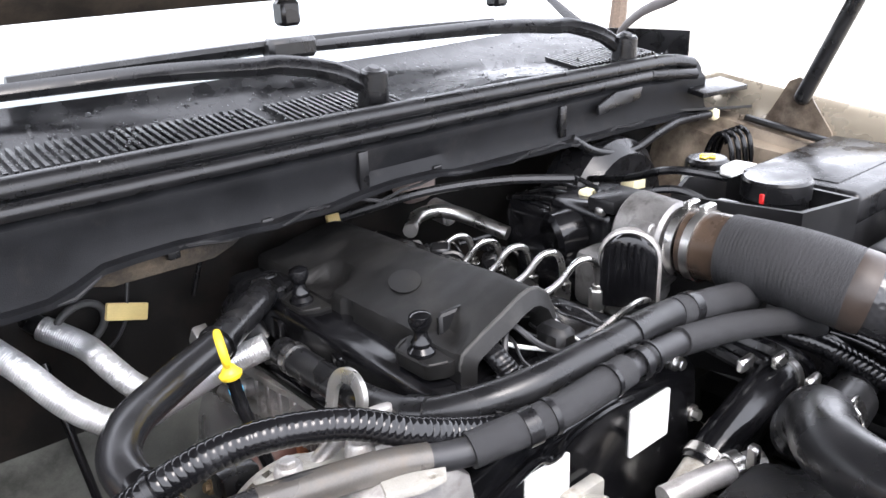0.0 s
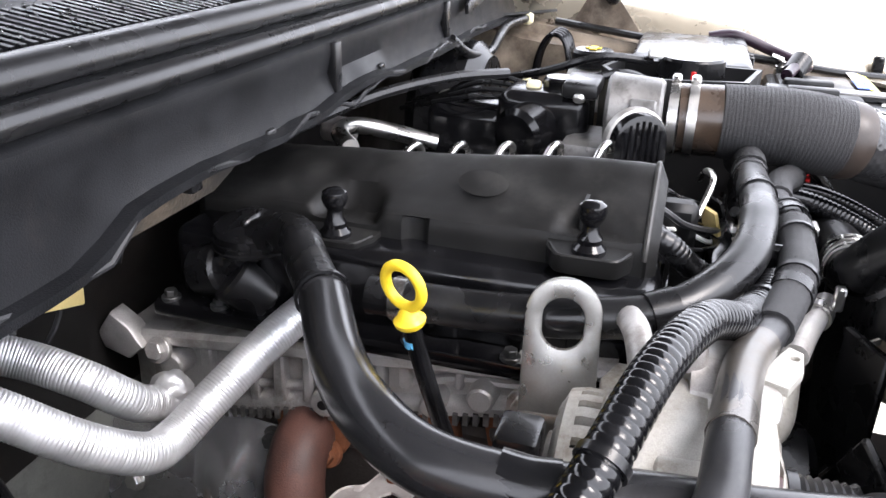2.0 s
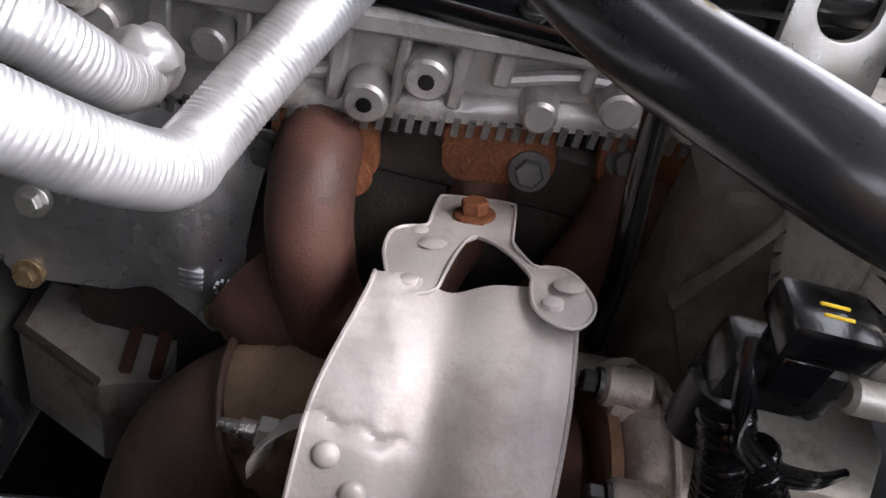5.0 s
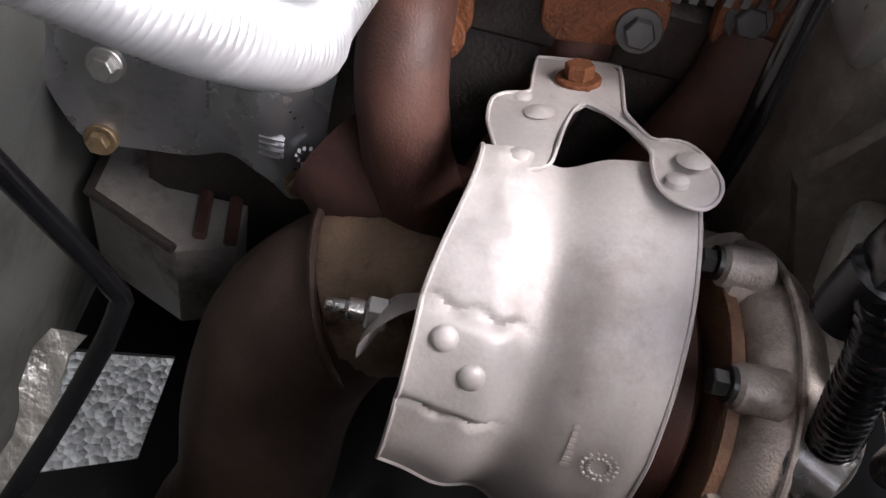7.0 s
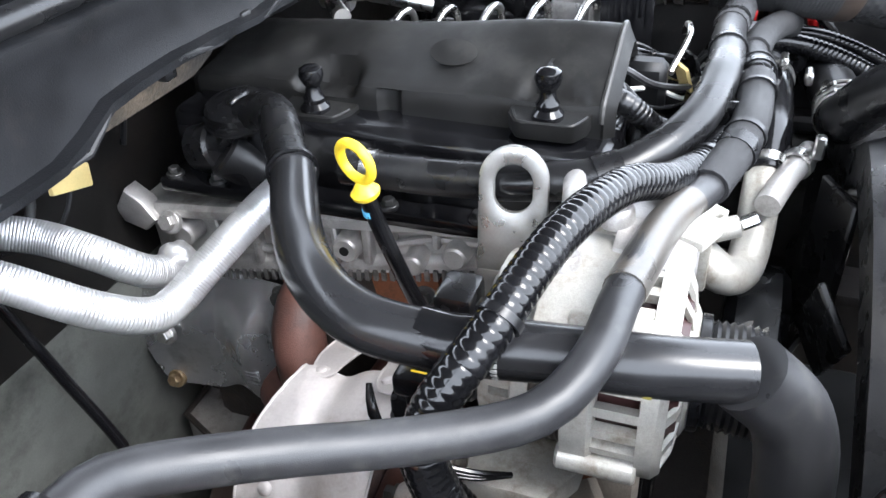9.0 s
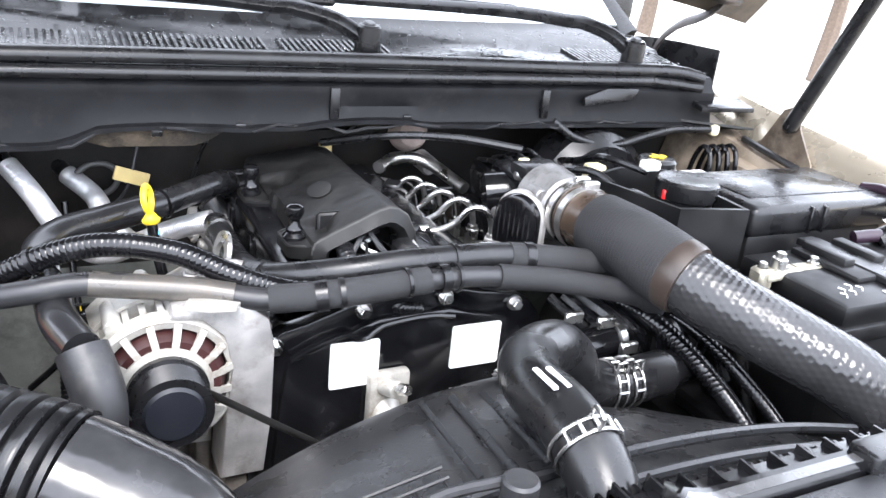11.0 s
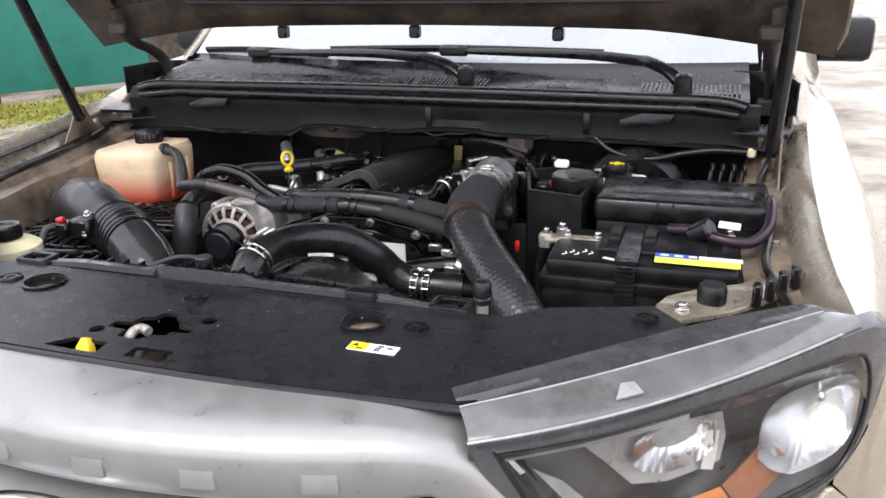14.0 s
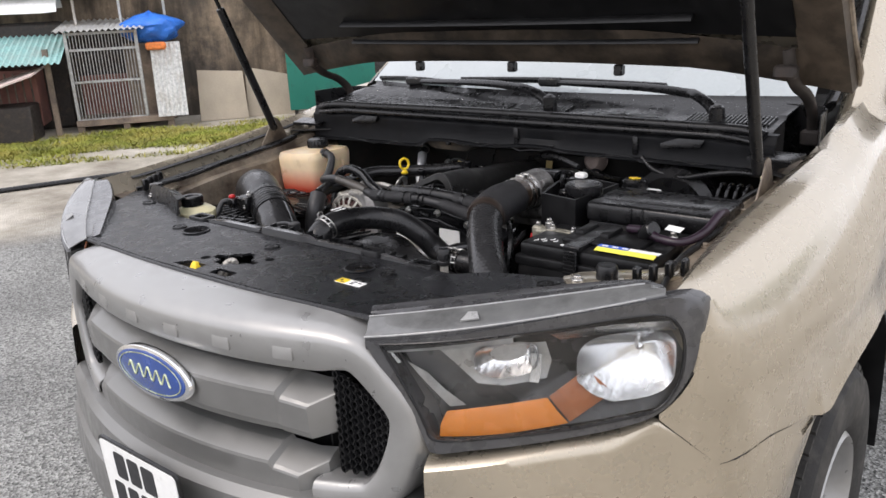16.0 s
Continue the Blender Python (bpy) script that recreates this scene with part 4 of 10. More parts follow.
for s in (1, -1):
    b = bm()
    rows = []
    for y, zz, x0, x1 in ((1.33, 1.17, 0.805, 0.88), (1.42, 1.240, 0.802, 0.885), (1.50, 1.290, 0.796, 0.884), (1.62, 1.372, 0.785, 0.872), (1.83, 1.518, 0.760, 0.846), (2.02, 1.645, 0.733, 0.812), (2.20, 1.755, 0.70, 0.77)):
        rows.append([(s * (x0 - 0.02), y + 0.02, zz - 0.03), (s * x0, y, zz), (s * (x0 + 0.018), y - 0.004, zz + 0.010), (s * 0.5 * (x0 + x1), y + 0.012, zz + 0.002), (s * x1, y + 0.05, zz - 0.03), (s * (x1 + 0.012), y + 0.09, zz - 0.07), (s * (x1 + 0.012), y + 0.13, zz - 0.09)])
    sheet(b, rows, 0.004)
    part("windscreen_pillar", b, PAINT, truck)
    b = bm()
    tube(b, [(s * 0.772, 1.43, 1.275), (s * 0.770, 1.56, 1.350), (s * 0.742, 1.85, 1.540), (s * 0.695, 2.14, 1.735)], 0.018, 8, 0.05, flat=(1.6, 0.6))
    part("pillar_trim", b, BLACK, truck)
    # door with its window frame
    b = bm()
    rows = []
    for z, x in ((0.50, 0.925), (0.70, 0.945), (0.95, 0.945), (1.10, 0.93), (1.20, 0.90), (1.245, 0.875)):
        rows.append([(s * x, y, z + (0.03 * (y - 1.76) if z > 1.1 else 0)) for y in (1.756, 1.9, 2.2, 2.5, 2.8)])
    sheet(b, rows, 0.02)
    door = part("front_door", b, PAINT, truck)
    b = bm()
    slab(b, [(1.80, 1.25), (2.75, 1.28), (2.62, 1.68), (2.20, 1.68)], 0.008, Matrix(((0, 0, s, s * 0.845), (1, 0, 0, 0), (0, 1, 0, 0), (0, 0, 0, 1))))
    part("side_window", b, WETGLASS, door)
    b = bm()
    slab(b, rounded((1.72, 1.27), (1.90, 1.38), 0.03), 0.12, Matrix(((0, 0, s, s * 0.90), (1, 0, 0, 0), (0, 1, 0, 0), (0, 0, 0, 1))), bev=0.02)
    tube(b, [(s * 0.86, 1.80, 1.26), (s * 0.92, 1.81, 1.30)], 0.022, 10)
    part("wing_mirror", b, BLACK, door)
    b = bm()
    slab(b, rounded((1.742, 0.965), (1.768, 1.00), 0.005), 0.004, Matrix(((0, 0, s, s * 0.962), (1, 0, 0, 0), (0, 1, 0, 0), (0, 0, 0, 1))))
    part("side_repeater", b, AMBER, truck, "orange side repeater lamp")
b = bm()
box(b, (-0.72, 1.62, 1.0), (0.72, 2.0, 1.24), 0.04, 3)
box(b, (-0.80, 1.50, 0.45), (0.80, 4.6, 0.62))
box(b, (-0.82, 2.85, 0.6), (0.82, 2.9, 1.7))
part("cab_interior", b, CABIN, truck)
for s in (1, -1):
    b = bm()
    box(b, (s * 0.42 - 0.24, 2.1, 0.9), (s * 0.42 + 0.24, 2.25, 1.55), 0.05, 2)
    part("front_seat", b, CABIN, truck)
b = bm()
box(b, (-0.93, 2.9, 0.55), (0.93, 4.9, 1.15), 0.04, 2)
part("load_bed", b, PAINT, truck)
for s in (1, -1):
    b = bm()
    box(b, (s * 0.45 - 0.05, 0.25, 0.50), (s * 0.45 + 0.05, 4.6, 0.64), 0.01)
    part("chassis_rail", b, DARK_IRON, truck)

# wheels
for s in (1, -1):
    for wy in (ARCH_Y + 0.01, 4.0):
        b = bm()
        prof = [(0.20, -0.10), (0.215, -0.115), (0.285, -0.125), (0.337, -0.118), (0.357, -0.095), (0.362, -0.06), (0.362, 0.06), (0.357, 0.095), (0.337, 0.118), (0.285, 0.125), (0.215, 0.115), (0.20, 0.10)]
        lathe(b, prof, (s * 0.828, wy, 0.362), (s, 0, 0), 48, closed=True)
        for k in range(44):
            u = 2 * math.pi * k / 44
            for o in (-0.085, -0.035, 0.03, 0.08):
                mm = Matrix.Translation((s * 0.828, wy, 0.362)) @ Matrix.Rotation(u + o, 4, "X") @ Matrix.Translation((o, 0, 0.363))
                box(b, (-0.019, -0.019, -0.008), (0.019, 0.019, 0.006), 0, 1, mm)
        wheel = part("wheel", b, TYRE, truck, "black treaded tyre on a silver rim")
        b = bm()
        lathe(b, [(0.20, 0.105), (0.19, 0.115), (0.18, 0.10), (0.17, 0.02), (0.175, -0.09), (0.20, -0.10)], (s * 0.828, wy, 0.362), (s, 0, 0), 36, closed=True)
        for k in range(6):
            u = 2 * math.pi * k / 6
            mm = Matrix.Translation((s * 0.828, wy, 0.362)) @ Matrix.Rotation(u, 4, "X")
            lo = 0.015 if s > 0 else -0.065
            box(b, (lo, -0.035, 0.03), (lo + 0.05, 0.035, 0.185), 0.012, 2, mm)
        disc_cyl(b, (s * 0.838, wy, 0.362), (s * 0.905, wy, 0.362), 0.07, 0.05, 24, 0.008)
        part("rim", b, SILVER, wheel)
        b = bm()
        disc_cyl(b, (s * 0.80, wy, 0.362), (s * 0.828, wy, 0.362), 0.16, n=32, bev=0.004)
        part("brake_disc", b, DARK_IRON, wheel)

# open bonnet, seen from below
# inner frame: dark brown with darker blotches, unlike the champagne skin
UNDER = mat("brown_underside", (0.072, 0.055, 0.040), 0.55, metal=0.1, vary=0.25, dirt=(0.016, 0.013, 0.010), dirt_amount=0.6, dirt_scale=7)
HINGE, RISE = Vector((0, 1.175, 1.372)), radians(48)


def bonnet(x, d, out=0.0):
    """A place on the bonnet: d metres from its rear edge; out lifts it off towards its outer side."""
    crown = 0.03 * (1 - (x / 0.86) ** 2)
    return Vector((x, HINGE.y - d * math.cos(RISE) + (out + crown) * math.sin(RISE), HINGE.z + d * math.sin(RISE) + (out + crown) * math.cos(RISE)))


def bonnet_half(d):
    return 0.875 - 0.05 * max(0, d - 0.55) ** 2 * 4


def rear_edge(x):
    return -0.052 * max(0.0, (abs(x) - 0.52) / 0.355) ** 1.2


b = bm()
rows = []
for i in range(15):
    t = i / 14
    rows.append([])
    for j in range(25):
        u = -1 + 2 * j / 24
        x = u * bonnet_half(1.14 * t)
        d = rear_edge(x) * (1 - t) + 1.14 * t - 0.12 * t * u * u
        rows[-1].append(bonnet(x, d, 0.045))
sheet(b, rows, 0.004)
hood = part("bonnet", b, PAINT, truck, "champagne bonnet propped open, dark underneath")
b = bm()
rim = []
for j in range(25):
    u = -1 + 2 * j / 24
    rim.append((u * 0.875, rear_edge(u * 0.875)))
side = [(bonnet_half(1.14 * t), 1.14 * t - 0.12 * t) for t in [k / 12 for k in range(1, 13)]]
loop = rim + side + [(x * 0.822, 1.14 - 0.12 * x * x) for x in [1 - k / 10 for k in range(1, 20)]] + [(-x, d) for x, d in side[::-1]]
inner = []
for x, d in loop:
    q = Vector((x, d - 0.55))
    inner.append((x - math.copysign(min(abs(x), 0.11), x), 0.55 + (d - 0.55) * 0.80))
mid = [(0.5 * (a + c), 0.5 * (e + f)) for (a, e), (c, f) in zip(loop, inner)]
n0 = len(loop)
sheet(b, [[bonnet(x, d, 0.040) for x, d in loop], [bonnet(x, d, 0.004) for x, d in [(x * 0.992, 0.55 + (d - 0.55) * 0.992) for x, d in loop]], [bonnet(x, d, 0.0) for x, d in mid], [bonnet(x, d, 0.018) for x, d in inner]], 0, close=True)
part("bonnet_frame", b, UNDER, hood, "dark brown inner frame of the bonnet")
b = bm()
tube(b, [bonnet(x * 0.998, 0.55 + (d - 0.55) * 0.998, 0.036) for x, d in [*loop, loop[0]]], 0.007, 8, 0.05)
part("bonnet_hem", b, INNER, hood)
b = bm()
rows = []
for i in range(13):
    t = i / 12
    rows.append([bonnet(-0.77 + 1.54 * j / 16, 0.10 + 0.90 * t, 0.026 + 0.008 * math.sin(j * 1.1) * math.sin(i * 1.3)) for j in range(17)])
sheet(b, rows, 0.006)
part("bonnet_liner", b, MATTE, hood, "black sound-deadening liner")
for z, d in ((0.0, 0.09), (0.0, 0.16)):
    b = bm()
    tube(b, [bonnet(-0.55, d, 0.012), bonnet(-0.2, d - 0.01, 0.008), bonnet(0.2, d - 0.01, 0.008), bonnet(0.55, d, 0.012)], 0.007, 8, 0.05, flat=(1.6, 0.5))
    part("stiffening_rib", b, MATTE, hood)
for x in (0.0, 0.325, -0.33):
    b = bm()
    p = bonnet(x, 0.0, 0.0)
    box(b, p - Vector((0.012, 0.014, 0.022)), p + Vector((0.012, 0.010, 0.006)), 0.004)
    part("bonnet_stop", b, BLACK, hood)
for s in (1, -1):
    b = bm()
    tube(b, [(s * 0.762, 1.335, 1.225), (s * 0.762, 1.315, 1.285), (s * 0.760, 1.265, 1.325), (s * 0.757, 1.20, 1.350), (s * 0.754, 1.150, 1.385), bonnet(s * 0.75, 0.08, 0.004)], 0.010, 8, 0.02, flat=(1.4, 0.5))
    box(b, (s * 0.762 - 0.022, 1.31, 1.20), (s * 0.762 + 0.022, 1.35, 1.235), 0.004)
    box(b, (s * 0.75 - 0.03, 1.125, 1.375), (s * 0.75 + 0.02, 1.155, 1.405), 0.006)
    part("bonnet_hinge", b, DARK_IRON, hood)
    # dark end of the cowl behind the hinge
    b = bm()
    sheet(b, [[(s * x, y, z) for x, y in ((0.69, 1.372), (0.74, 1.362), (0.78, 1.352), (0.80, 1.30), (0.812, 1.20))] for z in (1.16, 1.23, 1.285, 1.29)], 0.003)
    part("hinge_recess", b, BLACK, truck)

# ---- wipers ----
for pivot, elbow, tip, blade0, blade1 in (((0.116, 1.204, 1.283), (-0.018, 1.243, 1.322), (-0.50, 1.366, 1.313), (-0.695, 1.415, 1.312), (-0.29, 1.338, 1.312)),
                                          ((0.588, 1.176, 1.281), (0.493, 1.232, 1.324), (0.06, 1.298, 1.332), (-0.27, 1.322, 1.328), (0.41, 1.292, 1.332))):
    wiper = thing("windscreen_wiper", "black wiper with its blade low on the windscreen", "wiper", pivot, "windscreen wipers")
    b = bm()
    disc_cyl(b, Vector(pivot) - Vector((0, 0, 0.03)), Vector(pivot) + Vector((0, -0.006, 0.024)), 0.021, 0.0175, 20, 0.003)
    part("pivot", b, BLACK, wiper)
    b = bm()
    disc_cyl(b, Vector(pivot) + Vector((0, -0.005, 0.022)), Vector(pivot) + Vector((0, -0.007, 0.028)), 0.0115, 0.009, 14, 0.002)
    part("pivot_cap", b, RUBBER_GREY, wiper)
    b = bm()
    e = Vector(elbow)
    tube(b, [pivot, Vector(pivot).lerp(e, 0.35) + Vector((0, 0, 0.012)), Vector(pivot).lerp(e, 0.8) + Vector((0, 0, 0.008)), e, e.lerp(Vector(tip), 0.3) + Vector((0, 0, 0.006)), tip], 0.013, 8, 0.015, rad=lambda s, t: 1.1 - 0.5 * s / t, flat=(1.0, 0.8))
    part("arm", b, BLACK, wiper)
    b = bm()
    b0, b1 = Vector(blade0), Vector(blade1)
    tube(b, [b0, b0.lerp(b1, 0.25) + Vector((0, 0, 0.004)), b0.lerp(b1, 0.5) + Vector((0, 0, 0.006)), b0.lerp(b1, 0.75) + Vector((0, 0, 0.004)), b1], 0.0085, 8, 0.03, flat=(0.8, 1.4))
    t = Vector(tip)
    box(b, t - Vector((0.035, 0.014, 0.012)), t + Vector((0.035, 0.014, 0.014)), 0.006)
    part("blade", b, RUBBER, wiper)

# ---- the nose: cover panel, grille, lamps, bumper ----
panel = thing("radiator_cover", "broad black plastic cover panel over the truck's nose", "cover panel", (0, 0.25, 1.09))
PZ = 1.106
outline = [(-0.445, 0.132), (-0.2, 0.115), (0, 0.112), (0.2, 0.115), (0.445, 0.132), (0.435, 0.168), (0.528, 0.207), (0.604, 0.254), (0.660, 0.312), (0.646, 0.378), (0.625, 0.412), (0.602, 0.436), (0.47, 0.395), (0.42, 0.352), (0.2, 0.348),
           (-0.2, 0.346), (-0.40, 0.345), (-0.43, 0.37), (-0.50, 0.41), (-0.60, 0.43), (-0.66, 0.475), (-0.745, 0.505), (-0.765, 0.46), (-0.715, 0.39), (-0.672, 0.312), (-0.604, 0.254), (-0.528, 0.207), (-0.435, 0.168)]
latch = [(-0.058, 0.188), (-0.03, 0.186), (-0.028, 0.168), (0.004, 0.166), (0.012, 0.182), (0.03, 0.184), (0.032, 0.195), (0.056, 0.198), (0.056, 0.212), (0.03, 0.214), (0.024, 0.228), (0.014, 0.232), (0.01, 0.243), (-0.012, 0.243), (-0.016, 0.230), (-0.032, 0.224), (-0.036, 0.208), (-0.058, 0.204)]
holes = [circle(-0.25, 0.288, 0.027, 28, 0.024), circle(0.253, 0.286, 0.027, 28, 0.024), latch, [(-0.10, 0.124), (-0.022, 0.122), (-0.026, 0.150), (-0.078, 0.150)], rounded((0.016, 0.124), (0.070, 0.150), 0.004), circle(-0.066, 0.178, 0.010, 16), circle(0.06, 0.236, 0.010, 16)]
b = bm()
slab(b, outline, -0.005, Matrix.Translation((0, 0, PZ)), holes)
part("cover_sheet", b, SHEET, panel)
b = bm()
tube(b, [(x, y - 0.001, PZ - 0.006) for x, y in outline[:5]], 0.005, 8, 0.02)
part("front_lip", b, SHEET, panel)
for x, y in ((0.0, 0.292), (-0.312, 0.287), (0.323, 0.287), (0.592, 0.388), (-0.592, 0.388)):
    b = bm()
    lathe(b, [(0.0001, 0.0012), (0.006, 0.0012), (0.0065, 0.003), (0.010, 0.003), (0.0105, 0.001), (0.014, 0.0012), (0.0145, 0.0035), (0.0165, 0.003), (0.0168, 0)], (x, y, PZ), (0, 0, 1), 22)
    part("push_clip", b, BLACK, panel)
for x in (-0.25, 0.253):
    b = bm()
    lathe(b, [(0.029, 0.0), (0.031, 0.003), (0.0275, 0.004), (0.027, -0.012), (0.0265, -0.012)], (x, 0.287, PZ), (0, 0, 1), 28, closed=True)
    part("hole_rim", b, SHEET, panel)
    b = bm()
    disc_cyl(b, (x, 0.293, PZ - 0.022), (x, 0.293, PZ - 0.013), 0.034, n=20, bev=0.002)
    disc_cyl(b, (x + 0.004, 0.288, PZ - 0.014), (x + 0.004, 0.288, PZ - 0.008), 0.013, n=6, bev=0.002)
    tagged(part("mounting_boss", b, INNER, panel), "tan painted mount seen through a hole")
b = bm()
rows = [[(-0.41, 0.345, PZ), (-0.52, 0.39, PZ), (-0.65, 0.42, PZ)], [(-0.42, 0.36, PZ + 0.035), (-0.52, 0.40, PZ + 0.045), (-0.64, 0.435, PZ + 0.035)], [(-0.45, 0.40, PZ + 0.03), (-0.52, 0.43, PZ + 0.03), (-0.62, 0.45, PZ + 0.02)]]
sheet(b, rows, 0.004)
part("cover_end", b, SHEET, panel)
b = bm()
for k in range(12):
    rg = random.Random(k)
    x, y = rg.uniform(-0.35, 0.4), rg.uniform(0.15, 0.33)
    slab(b, circle(0, 0, rg.uniform(0.0008, 0.0022), 7), 0.0006, Matrix.Translation((x, y, PZ - 0.0002)))
tagged(part("dust_specks", b, mat("pale_dust", (0.12, 0.12, 0.118), 0.8), panel), kind="stuff")
sticker = thing("warning_sticker", "small white and yellow warning sticker on the cover", "sticker", (0.292, 0.22, PZ))
stm = frame_at((0.261, 0.212, PZ + 0.0004), (1, -0.02, 0), (0, 1, 0))
b = bm()
slab(b, rounded((0, 0), (0.062, 0.021), 0.002), 0.0006, stm)
part("sticker_base", b, WHITE, sticker)
b = bm()
slab(b, rounded((0.001, 0.001), (0.024, 0.020), 0.002), 0.0010, stm)
part("yellow_field", b, YELLOW, sticker)
b = bm()
slab(b, [(0.005, 0.010), (0.012, 0.010), (0.0085, 0.017)], 0.0014, stm)
for u, v in ((0.012, 0.004), (0.034, 0.004), (0.034, 0.009), (0.048, 0.012), (0.036, 0.014)):
    slab(b, [(u, v), (u + 0.007, v), (u + 0.007, v + 0.0025), (u, v + 0.0025)], 0.0014, stm)
part("sticker_print", b, INK, sticker)
# bonnet catch below the opening
GREASE = mat("greasy_zinc", (0.42, 0.40, 0.36), 0.4, metal=0.3, vary=0.3, scale=60, dirt=(0.12, 0.11, 0.10), dirt_amount=0.4, dirt_scale=80)
catch = thing("bonnet_catch", "greasy white bonnet latch in the cover's opening", "latch", (0, 0.2, 1.05))
b = bm()
box(b, (-0.055, 0.165, 1.05), (0.055, 0.24, 1.062), 0.003)
box(b, (-0.07, 0.11, 1.05), (0.09, 0.165, 1.06), 0.003)
part("catch_plate", b, DARK_IRON, catch)
b = bm()
tube(b, [(-0.035, 0.178, 1.065), (-0.036, 0.20, 1.09), (-0.028, 0.212, 1.096), (-0.014, 0.209, 1.094)], 0.0065, 10, 0.006)
part("catch_hook", b, GREASE, catch)
b = bm()
tube(b, [(-0.012, 0.176, 1.07), (-0.003, 0.186, 1.088), (0.006, 0.196, 1.093)], 0.0055, 10, 0.006)
part("catch_lever", b, GREASE, catch)
b = bm()
disc_cyl(b, (0.022, 0.20, 1.07), (0.022, 0.20, 1.09), 0.010, n=14, bev=0.002)
part("catch_pin", b, STEEL, catch)
b = bm()
slab(b, [(-0.011, 0), (0.011, 0), (0.011, 0.016), (0.004, 0.03), (-0.005, 0.03), (-0.011, 0.018)], 0.012, frame_at((-0.056, 0.142, 1.078), (1, 0, 0), (0, 0.45, 1)), bev=0.003)
part("release_tab", b, YELLOW, catch, "bright yellow release tab")


def nose_strip(b, prof, x0, x1, n=28):
    """A bar across the nose: prof of (how far behind the nose, z) swept from x0 to x1."""
    rows = []
    for i in range(n + 1):
        x = x0 + (x1 - x0) * i / n
        rows.append([(x, front(x) + d, z) for d, z in prof])
    grid = [[b.verts.new(p) for p in row] for row in rows]
    k = len(prof)
    for u, v in zip(grid, grid[1:]):
        for j in range(k):
            b.faces.new((u[j], u[(j + 1) % k], v[(j + 1) % k], v[j]))
    b.faces.new(grid[0][::-1])
    b.faces.new(grid[-1])
    return b


grille = thing("radiator_grille", "silver painted grille with three bars and a blue oval badge", "grille", (0, 0.05, 0.72))
BAR = [(0.043, -0.115), (0.044, -0.075), (0.039, -0.030), (0.031, -0.014), (0.024, -0.004), (0.012, 0.002), (-0.034, -0.003), (-0.041, -0.008), (-0.043, -0.016), (-0.041, -0.07)]
SIDE = [(0.030, -0.06), (0.030, -0.03), (0.029, -0.014), (0.026, -0.003), (0.021, 0.004), (0.012, 0.007), (-0.014, 0.006), (-0.024, 0.001), (-0.029, -0.008), (-0.030, -0.05)]
half = [(0.0, 1.057), (0.12, 1.057), (0.25, 1.057), (0.345, 1.057), (0.395, 1.056), (0.432, 1.046), (0.470, 1.003), (0.500, 0.955), (0.495, 0.90), (0.470, 0.835), (0.44, 0.80), (0.40, 0.79), (0.34, 0.785)]
line = curve([Vector((-x, z, 0)) for x, z in half[:0:-1]] + [Vector((x, z, 0)) for x, z in half], 0.011)
rows = []
for k, p in enumerate(line):
    w = (line[min(k + 1, len(line) - 1)] - line[max(k - 1, 0)]).normalized()
    nrm = Vector((w.y, -w.x, 0))
    t = min(1, max(0, (abs(p.x) - 0.345) / 0.10)) if p.y > 1.0 else 1.0
    t = t * t * (3 - 2 * t)
    row = []
    for (o0, d0), (o1, d1) in zip(BAR, SIDE):
        q = p - nrm * (o0 + (o1 - o0) * t)
        row.append((q.x, front(q.x) - (d0 + (d1 - d0) * t), q.y))
    rows.append(row)
b = bm()
sheet(b, rows, 0.003)
top_bar = part("grille_frame", b, SILVER, grille)
for k in range(6):
    x = -0.312 + 0.1235 * k
    b = bm()
    mm = frame_at((x, front(x) + 0.0034, 1.044), (1, 0.92 * x, 0), (0, 0.08, 1))
    slab(b, rounded((-0.019, -0.012), (0.019, 0.012), 0.003), 0.0046, mm, bev=0.0014)
    part("raised_bar", b, SILVER, top_bar)


def faceted_bar(b, steps, n=16):
    """A bar across the nose: stations of (x, [(depth, z), ...]), mirrored, smooth between the middle ones."""
    x1, p1 = steps[0]
    rows = [(x1 * (2 * i / n - 1), p1) for i in range(n + 1)]
    rows = [(-x, p) for x, p in steps[:0:-1]] + rows + steps[1:]
    grid = [[b.verts.new((x, front(x) + d, z)) for d, z in p] for x, p in rows]
    k = len(p1)
    for u, v in zip(grid, grid[1:]):
        for j in range(k):
            b.faces.new((u[j], u[(j + 1) % k], v[(j + 1) % k], v[j]))
    b.faces.new(grid[0][::-1])
    b.faces.new(grid[-1])
    bmesh.ops.recalc_face_normals(b, faces=b.faces)
    return b


def bar_steps(x0, x1, x2, top, low):
    """Stations of a grille bar: the long lip, the step down, the block and its slanted end."""
    lip = [(0.055, low), (0.055, top + 0.024), (0.034, top + 0.020), (0.000, top + 0.003), (-0.005, top), (-0.0065, top - 0.006), (-0.003, low + 0.022), (0.003, low + 0.008), (0.03, low)]
    drop = [(0.055, low), (0.055, top + 0.016), (0.034, top + 0.008), (0.003, top - 0.009), (-0.002, top - 0.014), (-0.0035, top - 0.018), (-0.001, low + 0.018), (0.003, low + 0.006), (0.03, low)]
    block = [(0.055, low), (0.055, top + 0.010), (0.034, top + 0.000), (0.002, top - 0.017), (-0.002, top - 0.021), (-0.0035, top - 0.025), (-0.001, low + 0.012), (0.003, low), (0.03, low - 0.004)]
    end = [(0.055, low + 0.006), (0.055, top + 0.014), (0.040, top + 0.006), (0.033, top), (0.030, top - 0.002), (0.029, top - 0.006), (0.030, low + 0.018), (0.032, low + 0.010), (0.040, low + 0.006)]
    return [(x0, lip), (x0 + 0.005, drop), (x1, block), (x2, end)]


